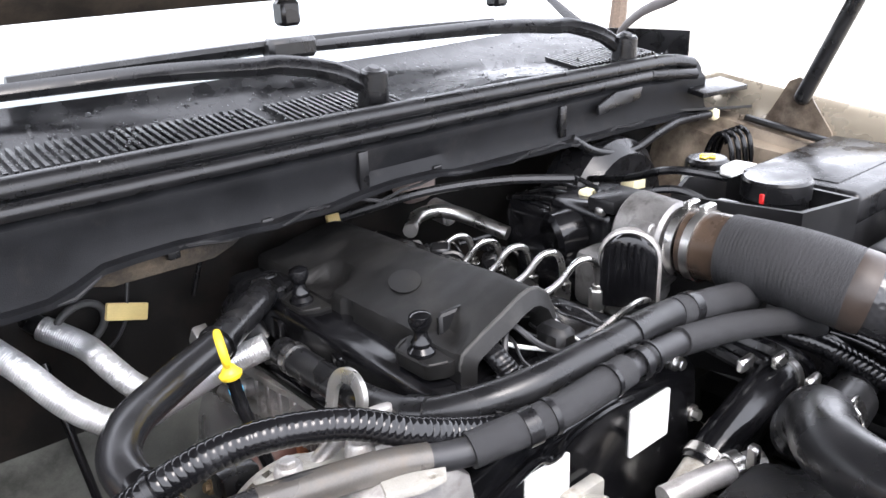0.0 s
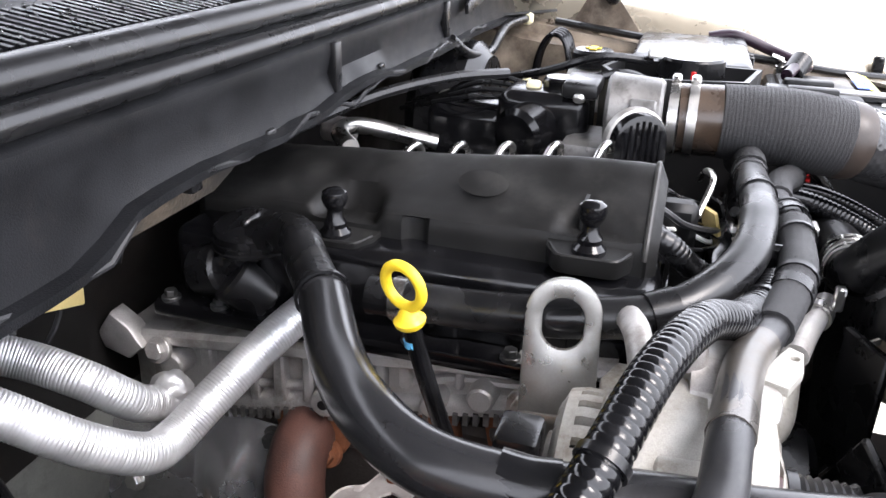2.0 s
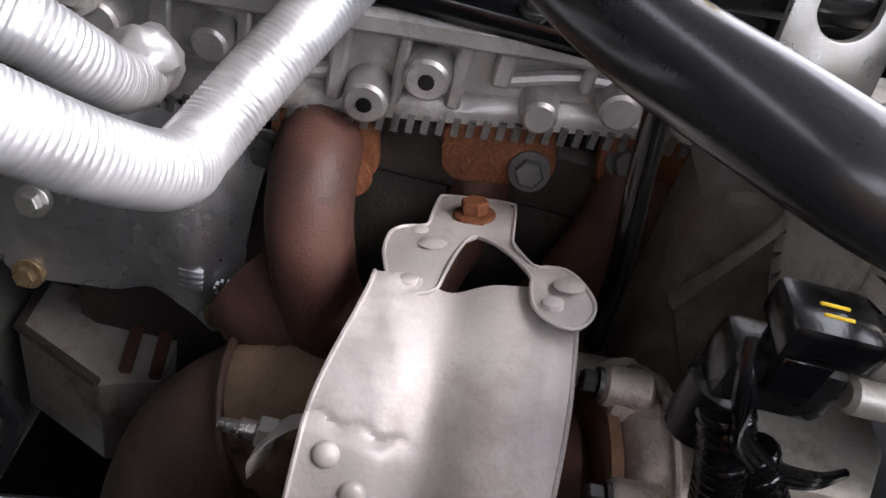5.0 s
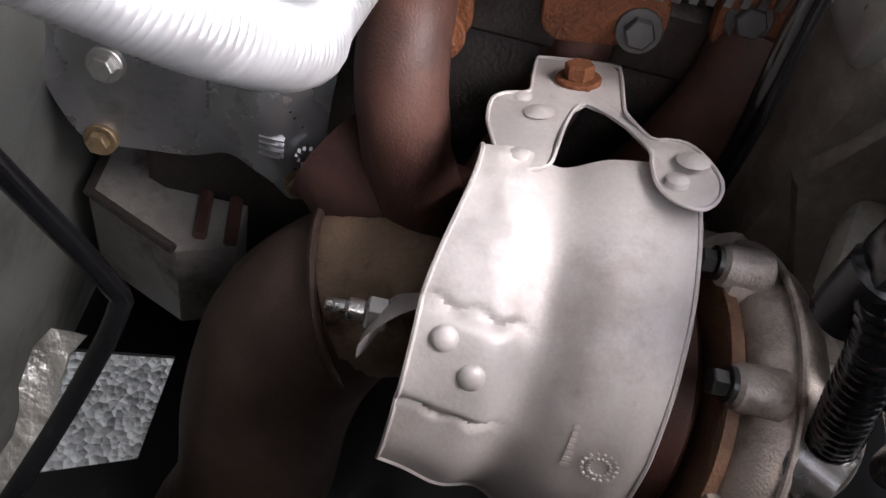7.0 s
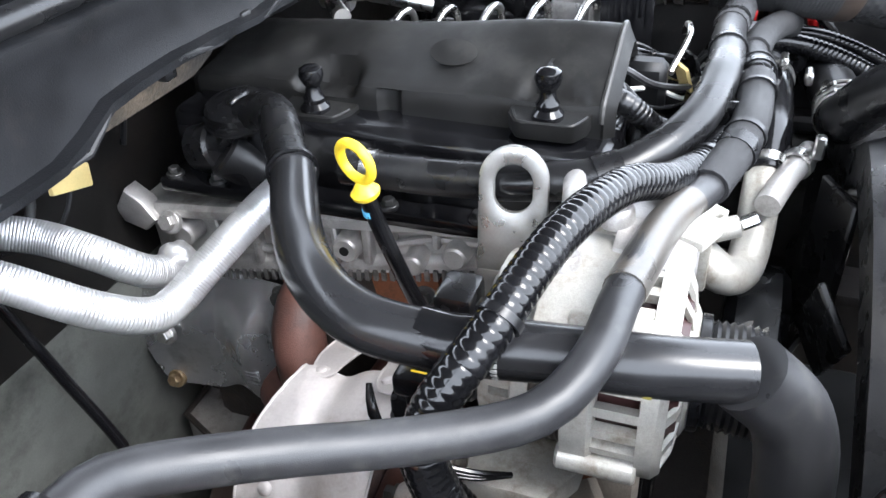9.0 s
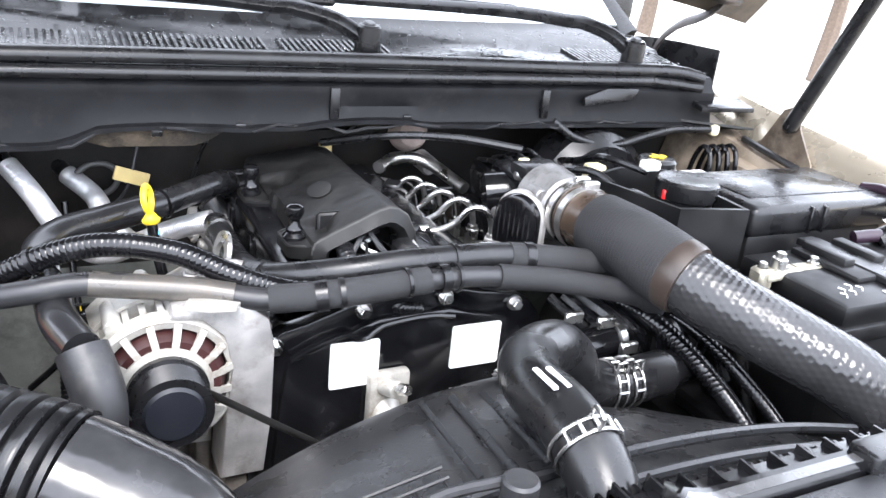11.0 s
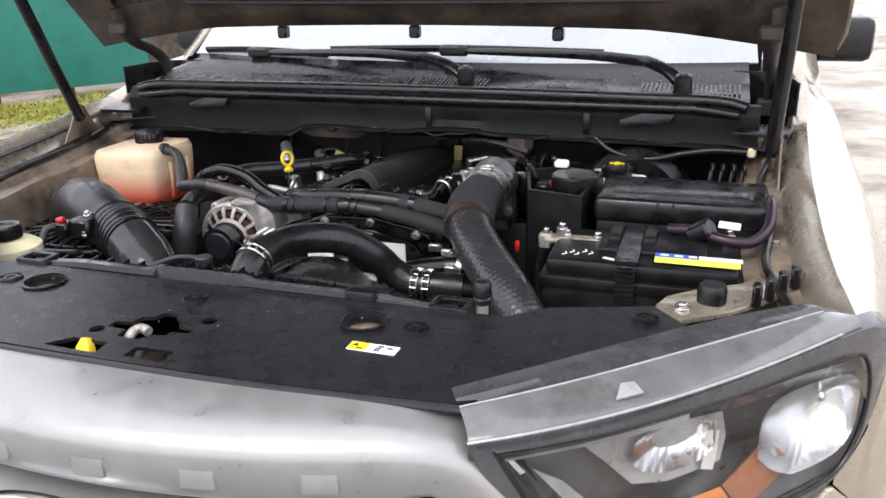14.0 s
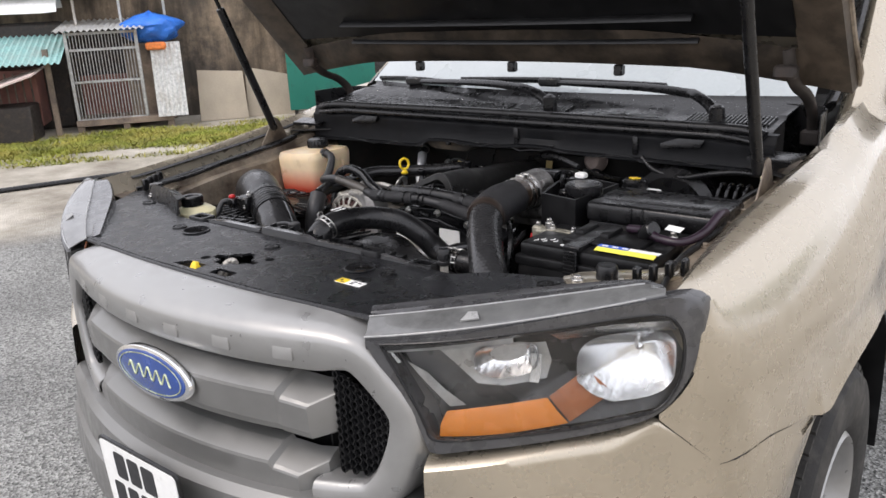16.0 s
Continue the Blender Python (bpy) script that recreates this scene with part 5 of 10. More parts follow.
part("middle_bar", faceted_bar(bm(), bar_steps(0.287, 0.342, 0.378, 0.974, 0.892)), SILVER_DARK, grille, sharp=14.0)
part("lower_bar", faceted_bar(bm(), bar_steps(0.258, 0.312, 0.346, 0.838, 0.757)), SILVER_DARK, grille, sharp=14.0)
b = bm()
nose_strip(b, [(0.085, 1.05), (0.09, 0.75), (0.095, 0.75), (0.095, 1.05)], -0.43, 0.43)
part("grille_back", b, MATTE, grille)
for k in range(7):
    x = -0.33 + 0.11 * k
    b = bm()
    box(b, (x - 0.0015, front(x) + 0.060, 0.76), (x + 0.0015, front(x) + 0.085, 1.02))
    part("grille_slat", b, MATTE, grille)
for s in (1, -1):
    def surf(x, z, out=0.0):
        return Vector((s * x, front(x) - out, z))

    # side mesh
    for i in range(14):
        for j in range(10):
            x, z = 0.385 + 0.0095 * j, 0.838 + 0.0145 * i + (0.007 if j % 2 else 0)
            edge = 0.47 - 0.10 * max(0, z - 0.95) / 0.08 - 0.03 * max(0, 0.90 - z) / 0.06
            if x > edge or z > 1.02:
                continue
            c = surf(x, z, -0.02)
            ring = [(c + Vector((s * 0.0066 * math.cos(math.pi / 3 * k), 0, 0.0078 * math.sin(math.pi / 3 * k)))) for k in range(6)]
            b = bm()
            sheet(b, [[p for p in ring], [p + Vector((0, -0.008, 0)) for p in ring]], 0.0016, close=True)
            part("mesh_cell", b, BLACK, grille)
badge = part("badge", slab(bm(), circle(0, 0, 0.1175, 48, 0.049), 0.012, frame_at((0, -0.004, 0.95), (1, 0, 0), (0, 0.06, 1)), bev=0.004), CHROME, grille, "chrome-rimmed blue oval badge")
part("badge_field", slab(bm(), circle(0, 0, 0.106, 48, 0.0405), 0.004, frame_at((0, -0.0145, 0.951), (1, 0, 0), (0, 0.06, 1)), bev=0.001), BLUE, badge)
b = bm()
mm = frame_at((0, -0.0188, 0.951), (1, 0, 0), (0, 0.06, 1))
slab(b, circle(0, 0, 0.098, 40, 0.036), 0.0008, mm, [circle(0, 0, 0.0955, 40, 0.0342)])
wave = [Vector((-0.066 + 0.0033 * k, 0.011 * math.sin(0.75 * k), 0)) for k in range(41)]
tube(b, [mm @ p for p in wave], 0.0022, 6, 0.004, flat=(1, 1))
part("badge_emblem", b, mat("badge_silver", (0.62, 0.68, 0.46), 0.3, metal=0.6), badge, "pale plain shapes in the badge")

SMOKY = mat("smoky_trim", (0.135, 0.136, 0.134), 0.2, vary=0.12, scale=30, dirt=(0.09, 0.09, 0.088), dirt_amount=0.35, dirt_scale=12, coat=0.5, rough_vary=0.05)
BEZEL = mat("bezel_plastic", (0.050, 0.050, 0.052), 0.28, vary=0.2, dirt=(0.085, 0.085, 0.082), dirt_amount=0.35, dirt_scale=25, coat=0.4)
EDGE_GLINT = mat("edge_glint", (0.30, 0.302, 0.30), 0.2, vary=0.15, scale=60, coat=0.6)
LAMPBLACK = mat("lamp_black", (0.095, 0.096, 0.098), 0.3, metal=0.35, vary=0.2, scale=20)
SATIN = mat("satin_bezel", (0.40, 0.405, 0.40), 0.35, metal=0.5)
AMBER_DARK = mat("amber_lens_dark", (0.36, 0.11, 0.03), 0.25, vary=0.12, bump=0.0, coat=0.6)
for s in (1, -1):
    def surf(x, z, out=0.0):
        return Vector((s * x, front(x) - out, z))

    lamp = thing("headlamp", "clear headlamp with chrome reflectors and an amber indicator", "headlamp", (s * 0.66, 0.3, 0.9), "headlamps")

    def loop_at(pts, depth, n=72):
        """A closed outline of (x, z) resampled evenly and laid on the nose."""
        line = curve([Vector((x, z, 0)) for x, z in [*pts, pts[0]]], 0.004)
        k = len(line) - 1
        return [surf(line[round(k * i / n)].x, line[round(k * i / n)].y, depth) for i in range(n)]

    def shrink(pts, f):
        cx, cz = 0.69, 1.025
        return [(cx + (x - cx) * f, cz + (z - cz) * f) for x, z in pts]

    OUTER = [(0.447, 1.080), (0.56, 1.098), (0.65, 1.117), (0.76, 1.137), (0.83, 1.146), (0.855, 1.137), (0.865, 1.116), (0.866, 1.078), (0.860, 1.032), (0.845, 0.988), (0.822, 0.953), (0.78, 0.936), (0.69, 0.920), (0.60, 0.906), (0.54, 0.897), (0.527, 0.928), (0.500, 0.998), (0.462, 1.050)]
    INNER_RIM = [(0.474, 1.078), (0.575, 1.091), (0.65, 1.102), (0.713, 1.110), (0.776, 1.118), (0.820, 1.117), (0.838, 1.098), (0.846, 1.056), (0.840, 1.0), (0.817, 0.961), (0.765, 0.949), (0.713, 0.940), (0.63, 0.930), (0.549, 0.922), (0.535, 0.945), (0.523, 0.977), (0.498, 1.030)]
    # strip above the lamp in three bands, bezel, housing, lens
    REAR_EDGE = [(0.0, 0.412, 0.150, 1.110), (0.28, 0.522, 0.232, 1.121), (0.57, 0.640, 0.318, 1.134), (0.85, 0.742, 0.372, 1.147), (0.96, 0.776, 0.384, 1.149), (1.0, 0.796, 0.392, 1.142)]
    rows = []
    for i in range(37):
        t = i / 36
        x = 0.446 + 0.376 * t
        z = 1.092 + 0.165 * (x - 0.466)
        rx, ry, rz = lerp_rows(REAR_EDGE, t)
        a, c = Vector((x - 0.004, front(x) + 0.012, z + 0.004)), Vector((rx, ry, rz))
        end = 1 - ease(t, 0.94, 1.0) * 0.9
        f = front(x)
        prof = [Vector((x, f + 0.006, z - 0.026)), Vector((x, f + 0.003, z - 0.020)), Vector((x, f + 0.0035, z - 0.006)), Vector((x, f + 0.006, z - 0.004)), Vector((x, f + 0.001, z - 0.0025)), Vector((x, f + 0.003, z + 0.001)), a + Vector((0, 0, 0.001)),
                a.lerp(c, 0.22) + Vector((0, 0, 0.0035 * end)), a.lerp(c, 0.44) + Vector((0, 0, 0.004 * end)), a.lerp(c, 0.475) + Vector((0, 0, 0.0045 * end)), a.lerp(c, 0.50), a.lerp(c, 0.60) - Vector((0, 0, 0.001)), a.lerp(c, 0.72) + Vector((0, 0, 0.003)), a.lerp(c, 0.80) + Vector((0, 0, 0.001)), c + Vector((0, 0, 0.002)), c + Vector((-0.002, 0.004, -0.006)), c + Vector((-0.002, 0.004, -0.03))]
        rows.append([Vector((s * p.x, p.y, p.z)) for p in prof])
    for name, i0, i1, mt, lab in (("trim_front_edge", 0, 5, BEZEL, "dark edge"), ("lamp_top_trim", 4, 11, SMOKY, "smoky clear strip"), ("trim_rear_edge", 10, 17, BEZEL, "dark edge")):
        b = bm()
        sheet(b, [row[i0:i1] for row in rows], 0.002)
        part(name, b, mt, lamp, lab)
    # paler beads paint in the highlights along the smoky strip's two lips
    for k, r in ((4, 0.0016), (9, 0.0013)):
        b = bm()
        tube(b, [row[k] + Vector((0, -0.0005, 0.0006)) for row in rows[:35]], r, 6, 0.02)
        part("glint_bead", b, EDGE_GLINT, lamp)
    b = bm()
    tube(b, [*loop_at(shrink(INNER_RIM, 1.004), 0.003, 90), loop_at(shrink(INNER_RIM, 1.004), 0.003, 90)[0]], 0.0024, 6, 0.01)
    part("lens_gasket", b, RUBBER, lamp)
    b = bm()
    slab(b, [(0, 0), (0.030, 0.0), (0.026, 0.016), (0.012, 0.018)], 0.003, frame_at(surf(0.580, 1.117, -0.013), (s, 0.5, 0.2), (-s * 0.3, 1, 0.45)), bev=0.001)
    part("trim_clip", b, mat("grey_clip", (0.28, 0.28, 0.275), 0.3), lamp)
    b = bm()
    sheet(b, [loop_at(OUTER, -0.035), loop_at(OUTER, -0.002), loop_at(shrink(OUTER, 0.985), 0.004), loop_at(shrink(INNER_RIM, 1.02), 0.004), loop_at(INNER_RIM, 0.0), loop_at(INNER_RIM, -0.03)], close=True)
    part("lamp_bezel", b, BEZEL, lamp)
    b = bm()
    rows = [loop_at(shrink(INNER_RIM, f), -0.050 - 0.045 * (1 - f)) for f in (1.01, 0.8, 0.55, 0.3, 0.08)]
    sheet(b, rows, close=True)
    part("lamp_housing", b, LAMPBLACK, lamp)
    b = bm()
    rows = [loop_at(shrink(INNER_RIM, f), 0.002 + 0.006 * (1 - f)) for f in (1.0, 0.85, 0.65, 0.4, 0.2, 0.02)]
    sheet(b, rows, close=True)
    lens = part("lens", b, LENS, lamp)
    lens.visible_shadow = False
    for cx, cz, hw, hh, deep, lean in ((0.776, 1.036, 0.056, 0.056, 0.042, 0.05), (0.636, 1.056, 0.040, 0.028, 0.026, 0.15)):
        b = bm()
        rows = []
        for k in range(15):
            f = 0.04 + 0.96 * k / 14
            ring = []
            for j in range(96):
                u = 2 * math.pi * j / 96
                cu, su = math.cos(u), math.sin(u)
                e = 0.62 if cu > 0 or su > 0 else 0.62 + 0.5 * min(1.0, -2 * cu * -su * 1.2)
                x = cx + hw * f * math.copysign(abs(cu) ** e, cu)
                z = cz + hh * (f * math.copysign(abs(su) ** e, su) + 0.45 * (1 - f)) + lean * (x - cx)
                ring.append(surf(x, z, -0.014 - deep * (1 - f ** 1.8) + 0.0007 * math.sin((x - cx) * 800) * f))
            rows.append(ring)
        sheet(b, rows, close=True)
        ref = part("reflector", b, REFLECTOR, lamp, sharp=60.0)
        b = bm()
        tip = surf(cx, cz + 0.4 * hh, -0.022 - deep * 0.6)
        disc_cyl(b, surf(cx, cz + 0.45 * hh, -0.012 - deep), tip, 0.0065, 0.0045, 14, 0.001)
        part("bulb", b, CHROME, ref)
    for name, mt, quads in (("inner_bezel", SATIN, (((0.545, 1.074, 0.020), (0.60, 1.078, 0.024), (0.676, 1.080, 0.034)), ((0.572, 1.045, 0.022), (0.612, 1.040, 0.032), (0.680, 1.048, 0.040)), ((0.596, 1.017, 0.022), (0.628, 1.012, 0.026), (0.678, 1.022, 0.030)))),
                            ("upper_reflector", REFLECTOR, (((0.690, 1.098, 0.014), (0.76, 1.108, 0.012), (0.825, 1.106, 0.012)), ((0.695, 1.085, 0.028), (0.76, 1.092, 0.026), (0.828, 1.088, 0.024)))),
                            ("side_reflector", REFLECTOR, (((0.664, 1.066, 0.020), (0.678, 1.064, 0.018)), ((0.663, 1.040, 0.022), (0.677, 1.038, 0.018)), ((0.662, 1.020, 0.020), (0.675, 1.018, 0.016)))),
                            ("silver_strip", SATIN, (((0.503, 1.050, 0.016), (0.532, 1.033, 0.016)), ((0.532, 1.012, 0.016), (0.556, 1.005, 0.016)), ((0.561, 0.977, 0.016), (0.583, 0.981, 0.016)))),
                            ("chrome_edge", CHROME, (((0.476, 1.073, 0.006), (0.480, 1.075, 0.006)), ((0.494, 1.047, 0.007), (0.499, 1.050, 0.007)))),
                            ("top_edge", SATIN, (((0.480, 1.064, 0.005), (0.575, 1.077, 0.005), (0.65, 1.087, 0.006)), ((0.478, 1.074, 0.003), (0.575, 1.087, 0.003), (0.65, 1.097, 0.004))))):
        b = bm()
        sheet(b, [[surf(x, z, -d) for x, z, d in row] for row in quads], 0.0015)
        part(name, b, mt, lamp)
    # the indicator: a long foot and a darker wing that leans back
    b = bm()
    rows = []
    for i in range(13):
        t = i / 12
        rows.append([surf(0.545 + 0.166 * t, 0.924 + 0.024 * t - 0.004 * math.sin(math.pi * t), -0.014), surf(0.549 + 0.150 * t, 0.946 + 0.026 * t, -0.010), surf(0.556 + 0.129 * t, 0.969 + 0.024 * t, -0.016)])
    sheet(b, rows, 0.003)
    ind = part("indicator", b, AMBER, lamp, "amber indicator lens")
    b = bm()
    rows = []
    for i in range(9):
        t = i / 8
        rows.append([surf(0.712 + 0.045 * t, 0.949 + 0.044 * t, -0.016 - 0.010 * t), surf(0.700 + 0.042 * t, 0.972 + 0.043 * t, -0.014 - 0.012 * t), surf(0.686 + 0.038 * t, 0.994 + 0.040 * t, -0.018 - 0.012 * t)])
    sheet(b, rows, 0.003)
    part("indicator_wing", b, AMBER_DARK, ind)
    # bumper below the lamp, carried round the corner to the arch
    b = bm()
    rows = []
    line = nose_corner()
    for i, (x, y) in enumerate(line):
        a, c = line[max(0, i - 1)], line[min(len(line) - 1, i + 1)]
        nrm = Vector((c[1] - a[1], -(c[0] - a[0]))).normalized()
        if x < 0.819:
            zt = 0.884 + 0.20 * (x - 0.53) if x < 0.70 else 0.918 + 0.13 * (x - 0.70) + 0.25 * max(0.0, x - 0.77)
        elif x < 0.89:
            zt = 0.9455 - 1.35 * (x - 0.819)
        else:
            zt = seam_z(y)
        zt -= 0.003
        low = arch_low(y, 0.5)
        cut = 0.5 if x < 0.944 else low
        proud = 0.012 if x < 0.76 else 0.012 * max(0.0, (0.85 - x) / 0.09) ** 1.5
        flush = min(1.0, max(0.0, (x - 0.80) / 0.035))
        proud *= 1.6
        row = [(-0.03 * (1 - flush), zt + 0.001), (-0.004 * (1 - flush), zt), (0.6 * proud, zt - 0.003), (proud * 0.92, zt - 0.009), (proud, zt - 0.020), (proud + 0.004, zt + (cut - zt) * 0.3), (proud + 0.003, zt + (cut - zt) * 0.55), (proud * 0.5, zt + (cut - zt) * 0.8), (-0.03 if cut < 0.55 else 0.0, cut)]
        rows.append([(s * (x + nrm.x * o), y + nrm.y * o, z) for o, z in row])
    sheet(b, rows)
    part("bumper_corner", b, PAINT, truck)
    # dark joint behind the seam
    b = bm()
    joint = []
    for x, y in line:
        if x > 0.822:
            joint.append((s * (x - 0.0035), y + 0.001, (0.9455 - 1.35 * (x - 0.819) if x < 0.89 else seam_z(y)) - 0.0015))
    tube(b, joint, 0.0032, 6, 0.01)
    part("bumper_joint", b, RUBBER, truck)
b = bm()
nose_strip(b, [(0.03, 0.79), (-0.02, 0.785), (-0.035, 0.77), (-0.04, 0.70), (-0.05, 0.69), (-0.055, 0.60), (-0.03, 0.52), (0.06, 0.50), (0.08, 0.78)], -0.53, 0.53)
part("bumper_middle", b, SILVER_DARK, truck)
plate = thing("number_plate", "white number plate with a black rim", "number plate", (0.012, -0.06, 0.66))
pm = frame_at((-0.115, -0.066, 0.655), (1, 0, 0), (0, -0.05, 1))
b = bm()
slab(b, rounded((0, 0), (0.255, 0.165), 0.012), 0.006, pm, bev=0.001)
part("plate_rim", b, BLACK, plate)
b = bm()
slab(b, rounded((0.005, 0.005), (0.25, 0.16), 0.010), 0.0072, pm)
part("plate_face", b, WHITE, plate)
for u, v, w in ((0.05, 0.09, 0.036), (0.095, 0.09, 0.036), (0.14, 0.09, 0.04), (0.03, 0.02, 0.034), (0.075, 0.02, 0.034), (0.12, 0.02, 0.034), (0.165, 0.02, 0.034), (0.208, 0.02, 0.03)):
    b = bm()
    slab(b, rounded((u, v), (u + w, v + 0.056), 0.006), 0.0082, pm)
    part("plate_bar", b, INK, plate)

# ---- engine ----
engine = thing("engine", "black and bare-metal diesel engine set lengthways in the bay", "engine", (0.02, 1.0, 0.5))
b = bm()
box(b, (-0.10, 0.79, 0.50), (0.13, 1.27, 0.90), 0.02, 2)
box(b, (-0.07, 1.20, 0.50), (0.11, 1.75, 0.80), 0.05, 2)
part("engine_block", b, DARK_IRON, engine)


def head_low(y):
    """The head's lower edge, which rises towards the nose."""
    return 0.934 + 0.19 * (1.1 - y)


def head_top(y):
    return 1.008 + 0.10 * (1.1 - y)


b = bm()
rows = []
for i in range(61):
    y = 0.845 + 0.43 * i / 60
    lo, hi = head_low(y), head_top(y)
    k = 0.0022 * noise.noise(Vector((y * 34, 0.7, 0)))
    rows.append([(0.02, y, hi + 0.002), (-0.122 + k, y, hi + 0.002), (-0.126 + k, y, hi - 0.002), (-0.126 + k, y, hi - 0.010), (-0.121, y, hi - 0.014), (-0.108, y, hi - 0.018), (-0.106 + 2 * k, y, 0.5 * (lo + hi)), (-0.107, y, lo + 0.020), (-0.112, y, lo + 0.017), (-0.115 + k, y, lo + 0.012), (-0.115, y, lo + 0.004), (-0.108, y, lo), (0.02, y, lo)])
sheet(b, rows)
head = part("cylinder_head", b, CAST, engine, "dull grey cast aluminium cylinder head")
b = bm()
box(b, (-0.104, 0.79, 0.895), (0.13, 1.27, 0.945), 0.006)
part("head_gasket", b, DARK_IRON, head)
for y, z, r in ((1.079, 0.957, 0.0125), (1.049, 0.980, 0.0125), (0.985, 0.975, 0.010), (1.225, 0.965, 0.012), (1.165, 0.968, 0.010), (0.945, 0.990, 0.011)):
    b = bm()
    disc_cyl(b, (-0.10, y, z), (-0.128, y, z), r * 1.15, r, 20, 0.002)
    boss = part("bolt_boss", b, CAST, head)
    if r > 0.012:
        b = bm()
        lathe(b, [(0.0045, 0.0), (0.0045, 0.0012), (0.0001, 0.0012)], (-0.128, y, z), (-1, 0, 0), 14)
        part("boss_hole", b, MATTE, boss)
rg = random.Random(21)
for y in (0.875, 0.905, 0.965, 1.010, 1.032, 1.064, 1.098, 1.125, 1.150, 1.195, 1.245):
    b = bm()
    lo, hi = head_low(y), head_top(y)
    w = rg.uniform(0.003, 0.006)
    box(b, (-0.118, y - w, lo + (0.014 if rg.random() < 0.5 else 0.030)), (-0.104, y + w, hi - 0.010), 0.002)
    part("web", b, CAST, head)
for y0, y1, dz in ((0.90, 1.01, 0.034), (1.095, 1.20, 0.030)):
    b = bm()
    tube(b, [(-0.110, y, head_low(y) + dz + 0.003 * math.sin(y * 60)) for y in [y0 + (y1 - y0) * k / 8 for k in range(9)]], 0.0042, 8, 0.01)
    part("cast_rib", b, CAST, head)
b = bm()
for k in range(40):
    y = 0.88 + 0.0085 * k
    box(b, (-0.1175, y, head_low(y) - 0.004), (-0.108, y + 0.0042, head_low(y) + 0.007))
tagged(part("gasket_teeth", b, DULLCAST, head), kind="stuff")
b = bm()
slab(b, [(1.292, 0.990), (1.276, 1.012), (1.258, 1.000), (1.246, 0.982), (1.262, 0.968), (1.286, 0.975)], 0.02, Matrix(((0, 0, -1, -0.115), (1, 0, 0, 0), (0, 1, 0, 0), (0, 0, 0, 1))), bev=0.004)
part("end_lug", b, CAST, head)
b = bm()
bolt_head(b, (-0.132, 1.232, 0.982), (-1, 0, 0.4), 0.008, 0.007)
part("head_bolt", b, CAST, head)
b = bm()
box(b, (-0.104, 0.822, 1.02), (0.135, 1.225, 1.090), 0.012, 3)
box(b, (-0.128, 0.815, 1.014), (0.15, 1.235, 1.028), 0.004, 2)
rocker = part("rocker_cover", b, GLOSSY, engine, "glossy black plastic rocker cover")
for y in (0.86, 0.97, 1.09, 1.19):
    b = bm()
    box(b, (-0.1075, y, 1.028), (-0.100, y + 0.026, 1.074), 0.004, 2)
    part("cover_rib", b, GLOSSY, rocker)
for y in (0.842, 0.925, 1.005, 1.10, 1.175, 1.222):
    b = bm()
    bolt_head(b, (-0.118, y, 1.029), (0, 0, 1), 0.0055, 0.006)
    part("cover_bolt", b, BOLT, rocker)
b = bm()
lathe(b, [(0.0, 0.020), (0.020, 0.020), (0.024, 0.017), (0.030, 0.017), (0.033, 0.014), (0.033, 0.008), (0.0345, 0.007), (0.0345, 0.003), (0.036, 0.002), (0.036, 0)], (-0.088, 1.155, 1.080), (-0.1, 0, 1), 32)
cap = part("oil_filler_cap", b, BLACK, engine)
b = bm()
box(b, (-0.105, 1.150, 1.096), (-0.071, 1.160, 1.104), 0.003)
part("cap_grip", b, BLACK, cap)
# timing cover with bolts and paper labels
b = bm()
tout = [(-0.155, 0.70), (-0.16, 0.90), (-0.152, 1.00), (-0.145, 1.040), (-0.125, 1.052), (-0.10, 1.058), (-0.052, 1.074), (-0.03, 1.080), (0.03, 1.082), (0.066, 1.083), (0.10, 1.074), (0.15, 1.066), (0.17, 1.055), (0.19, 1.03), (0.20, 0.95), (0.19, 0.70)]
FM = Matrix(((1, 0, 0, 0), (0, 0, -1, 0.785), (0, 1, 0, 0), (0, 0, 0, 1)))
slab(b, tout, 0.018, FM, bev=0.004)
inner = [(x * 0.86 + 0.004, z - 0.022 if z > 0.95 else z) for x, z in tout]
slab(b, inner, 0.026, FM, bev=0.006)
tube(b, [(x, 0.757, z) for x, z in ((-0.118, 1.025), (-0.09, 1.038), (-0.06, 1.046), (-0.05, 1.040), (-0.035, 1.040), (-0.02, 1.051), (0.03, 1.056), (0.065, 1.052))], 0.0035, 8, 0.008)
timing = part("timing_cover", b, GLOSSY, engine, "black timing cover on the engine's front")
for x, z in ((-0.133, 1.038), (-0.039, 1.068), (0.056, 1.073), (0.147, 1.055), (-0.148, 0.96), (0.185, 0.98)):
    b = bm()
    bolt_head(b, (x, 0.765, z), (0, -1, 0), 0.0062, 0.008)
    part("cover_bolt", b, STEEL, timing)
for u0, u1, z0, z1 in ((-0.076, -0.021, 0.982, 1.036), (0.066, 0.128, 0.985, 1.038)):
    b = bm()
    slab(b, rounded((u0, z0), (u1, z1), 0.003), 0.0282, FM)
    part("paper_label", b, WHITE, timing, "blank white paper label")
# insulating cover on the injectors
cover = thing("injector_cover", "charcoal foam cover on ball studs over the injectors", "engine cover", (-0.01, 1.0, 1.105))


COVER = [(-0.0735, 1.084), (-0.0725, 1.110), (-0.0700, 1.1175), (-0.064, 1.1215), (0.002, 1.1545), (0.012, 1.1575), (0.022, 1.155), (0.034, 1.146), (0.044, 1.126), (0.050, 1.10), (0.052, 1.085)]
STUDS = ((0.878, 1.150), (1.083, 1.134))
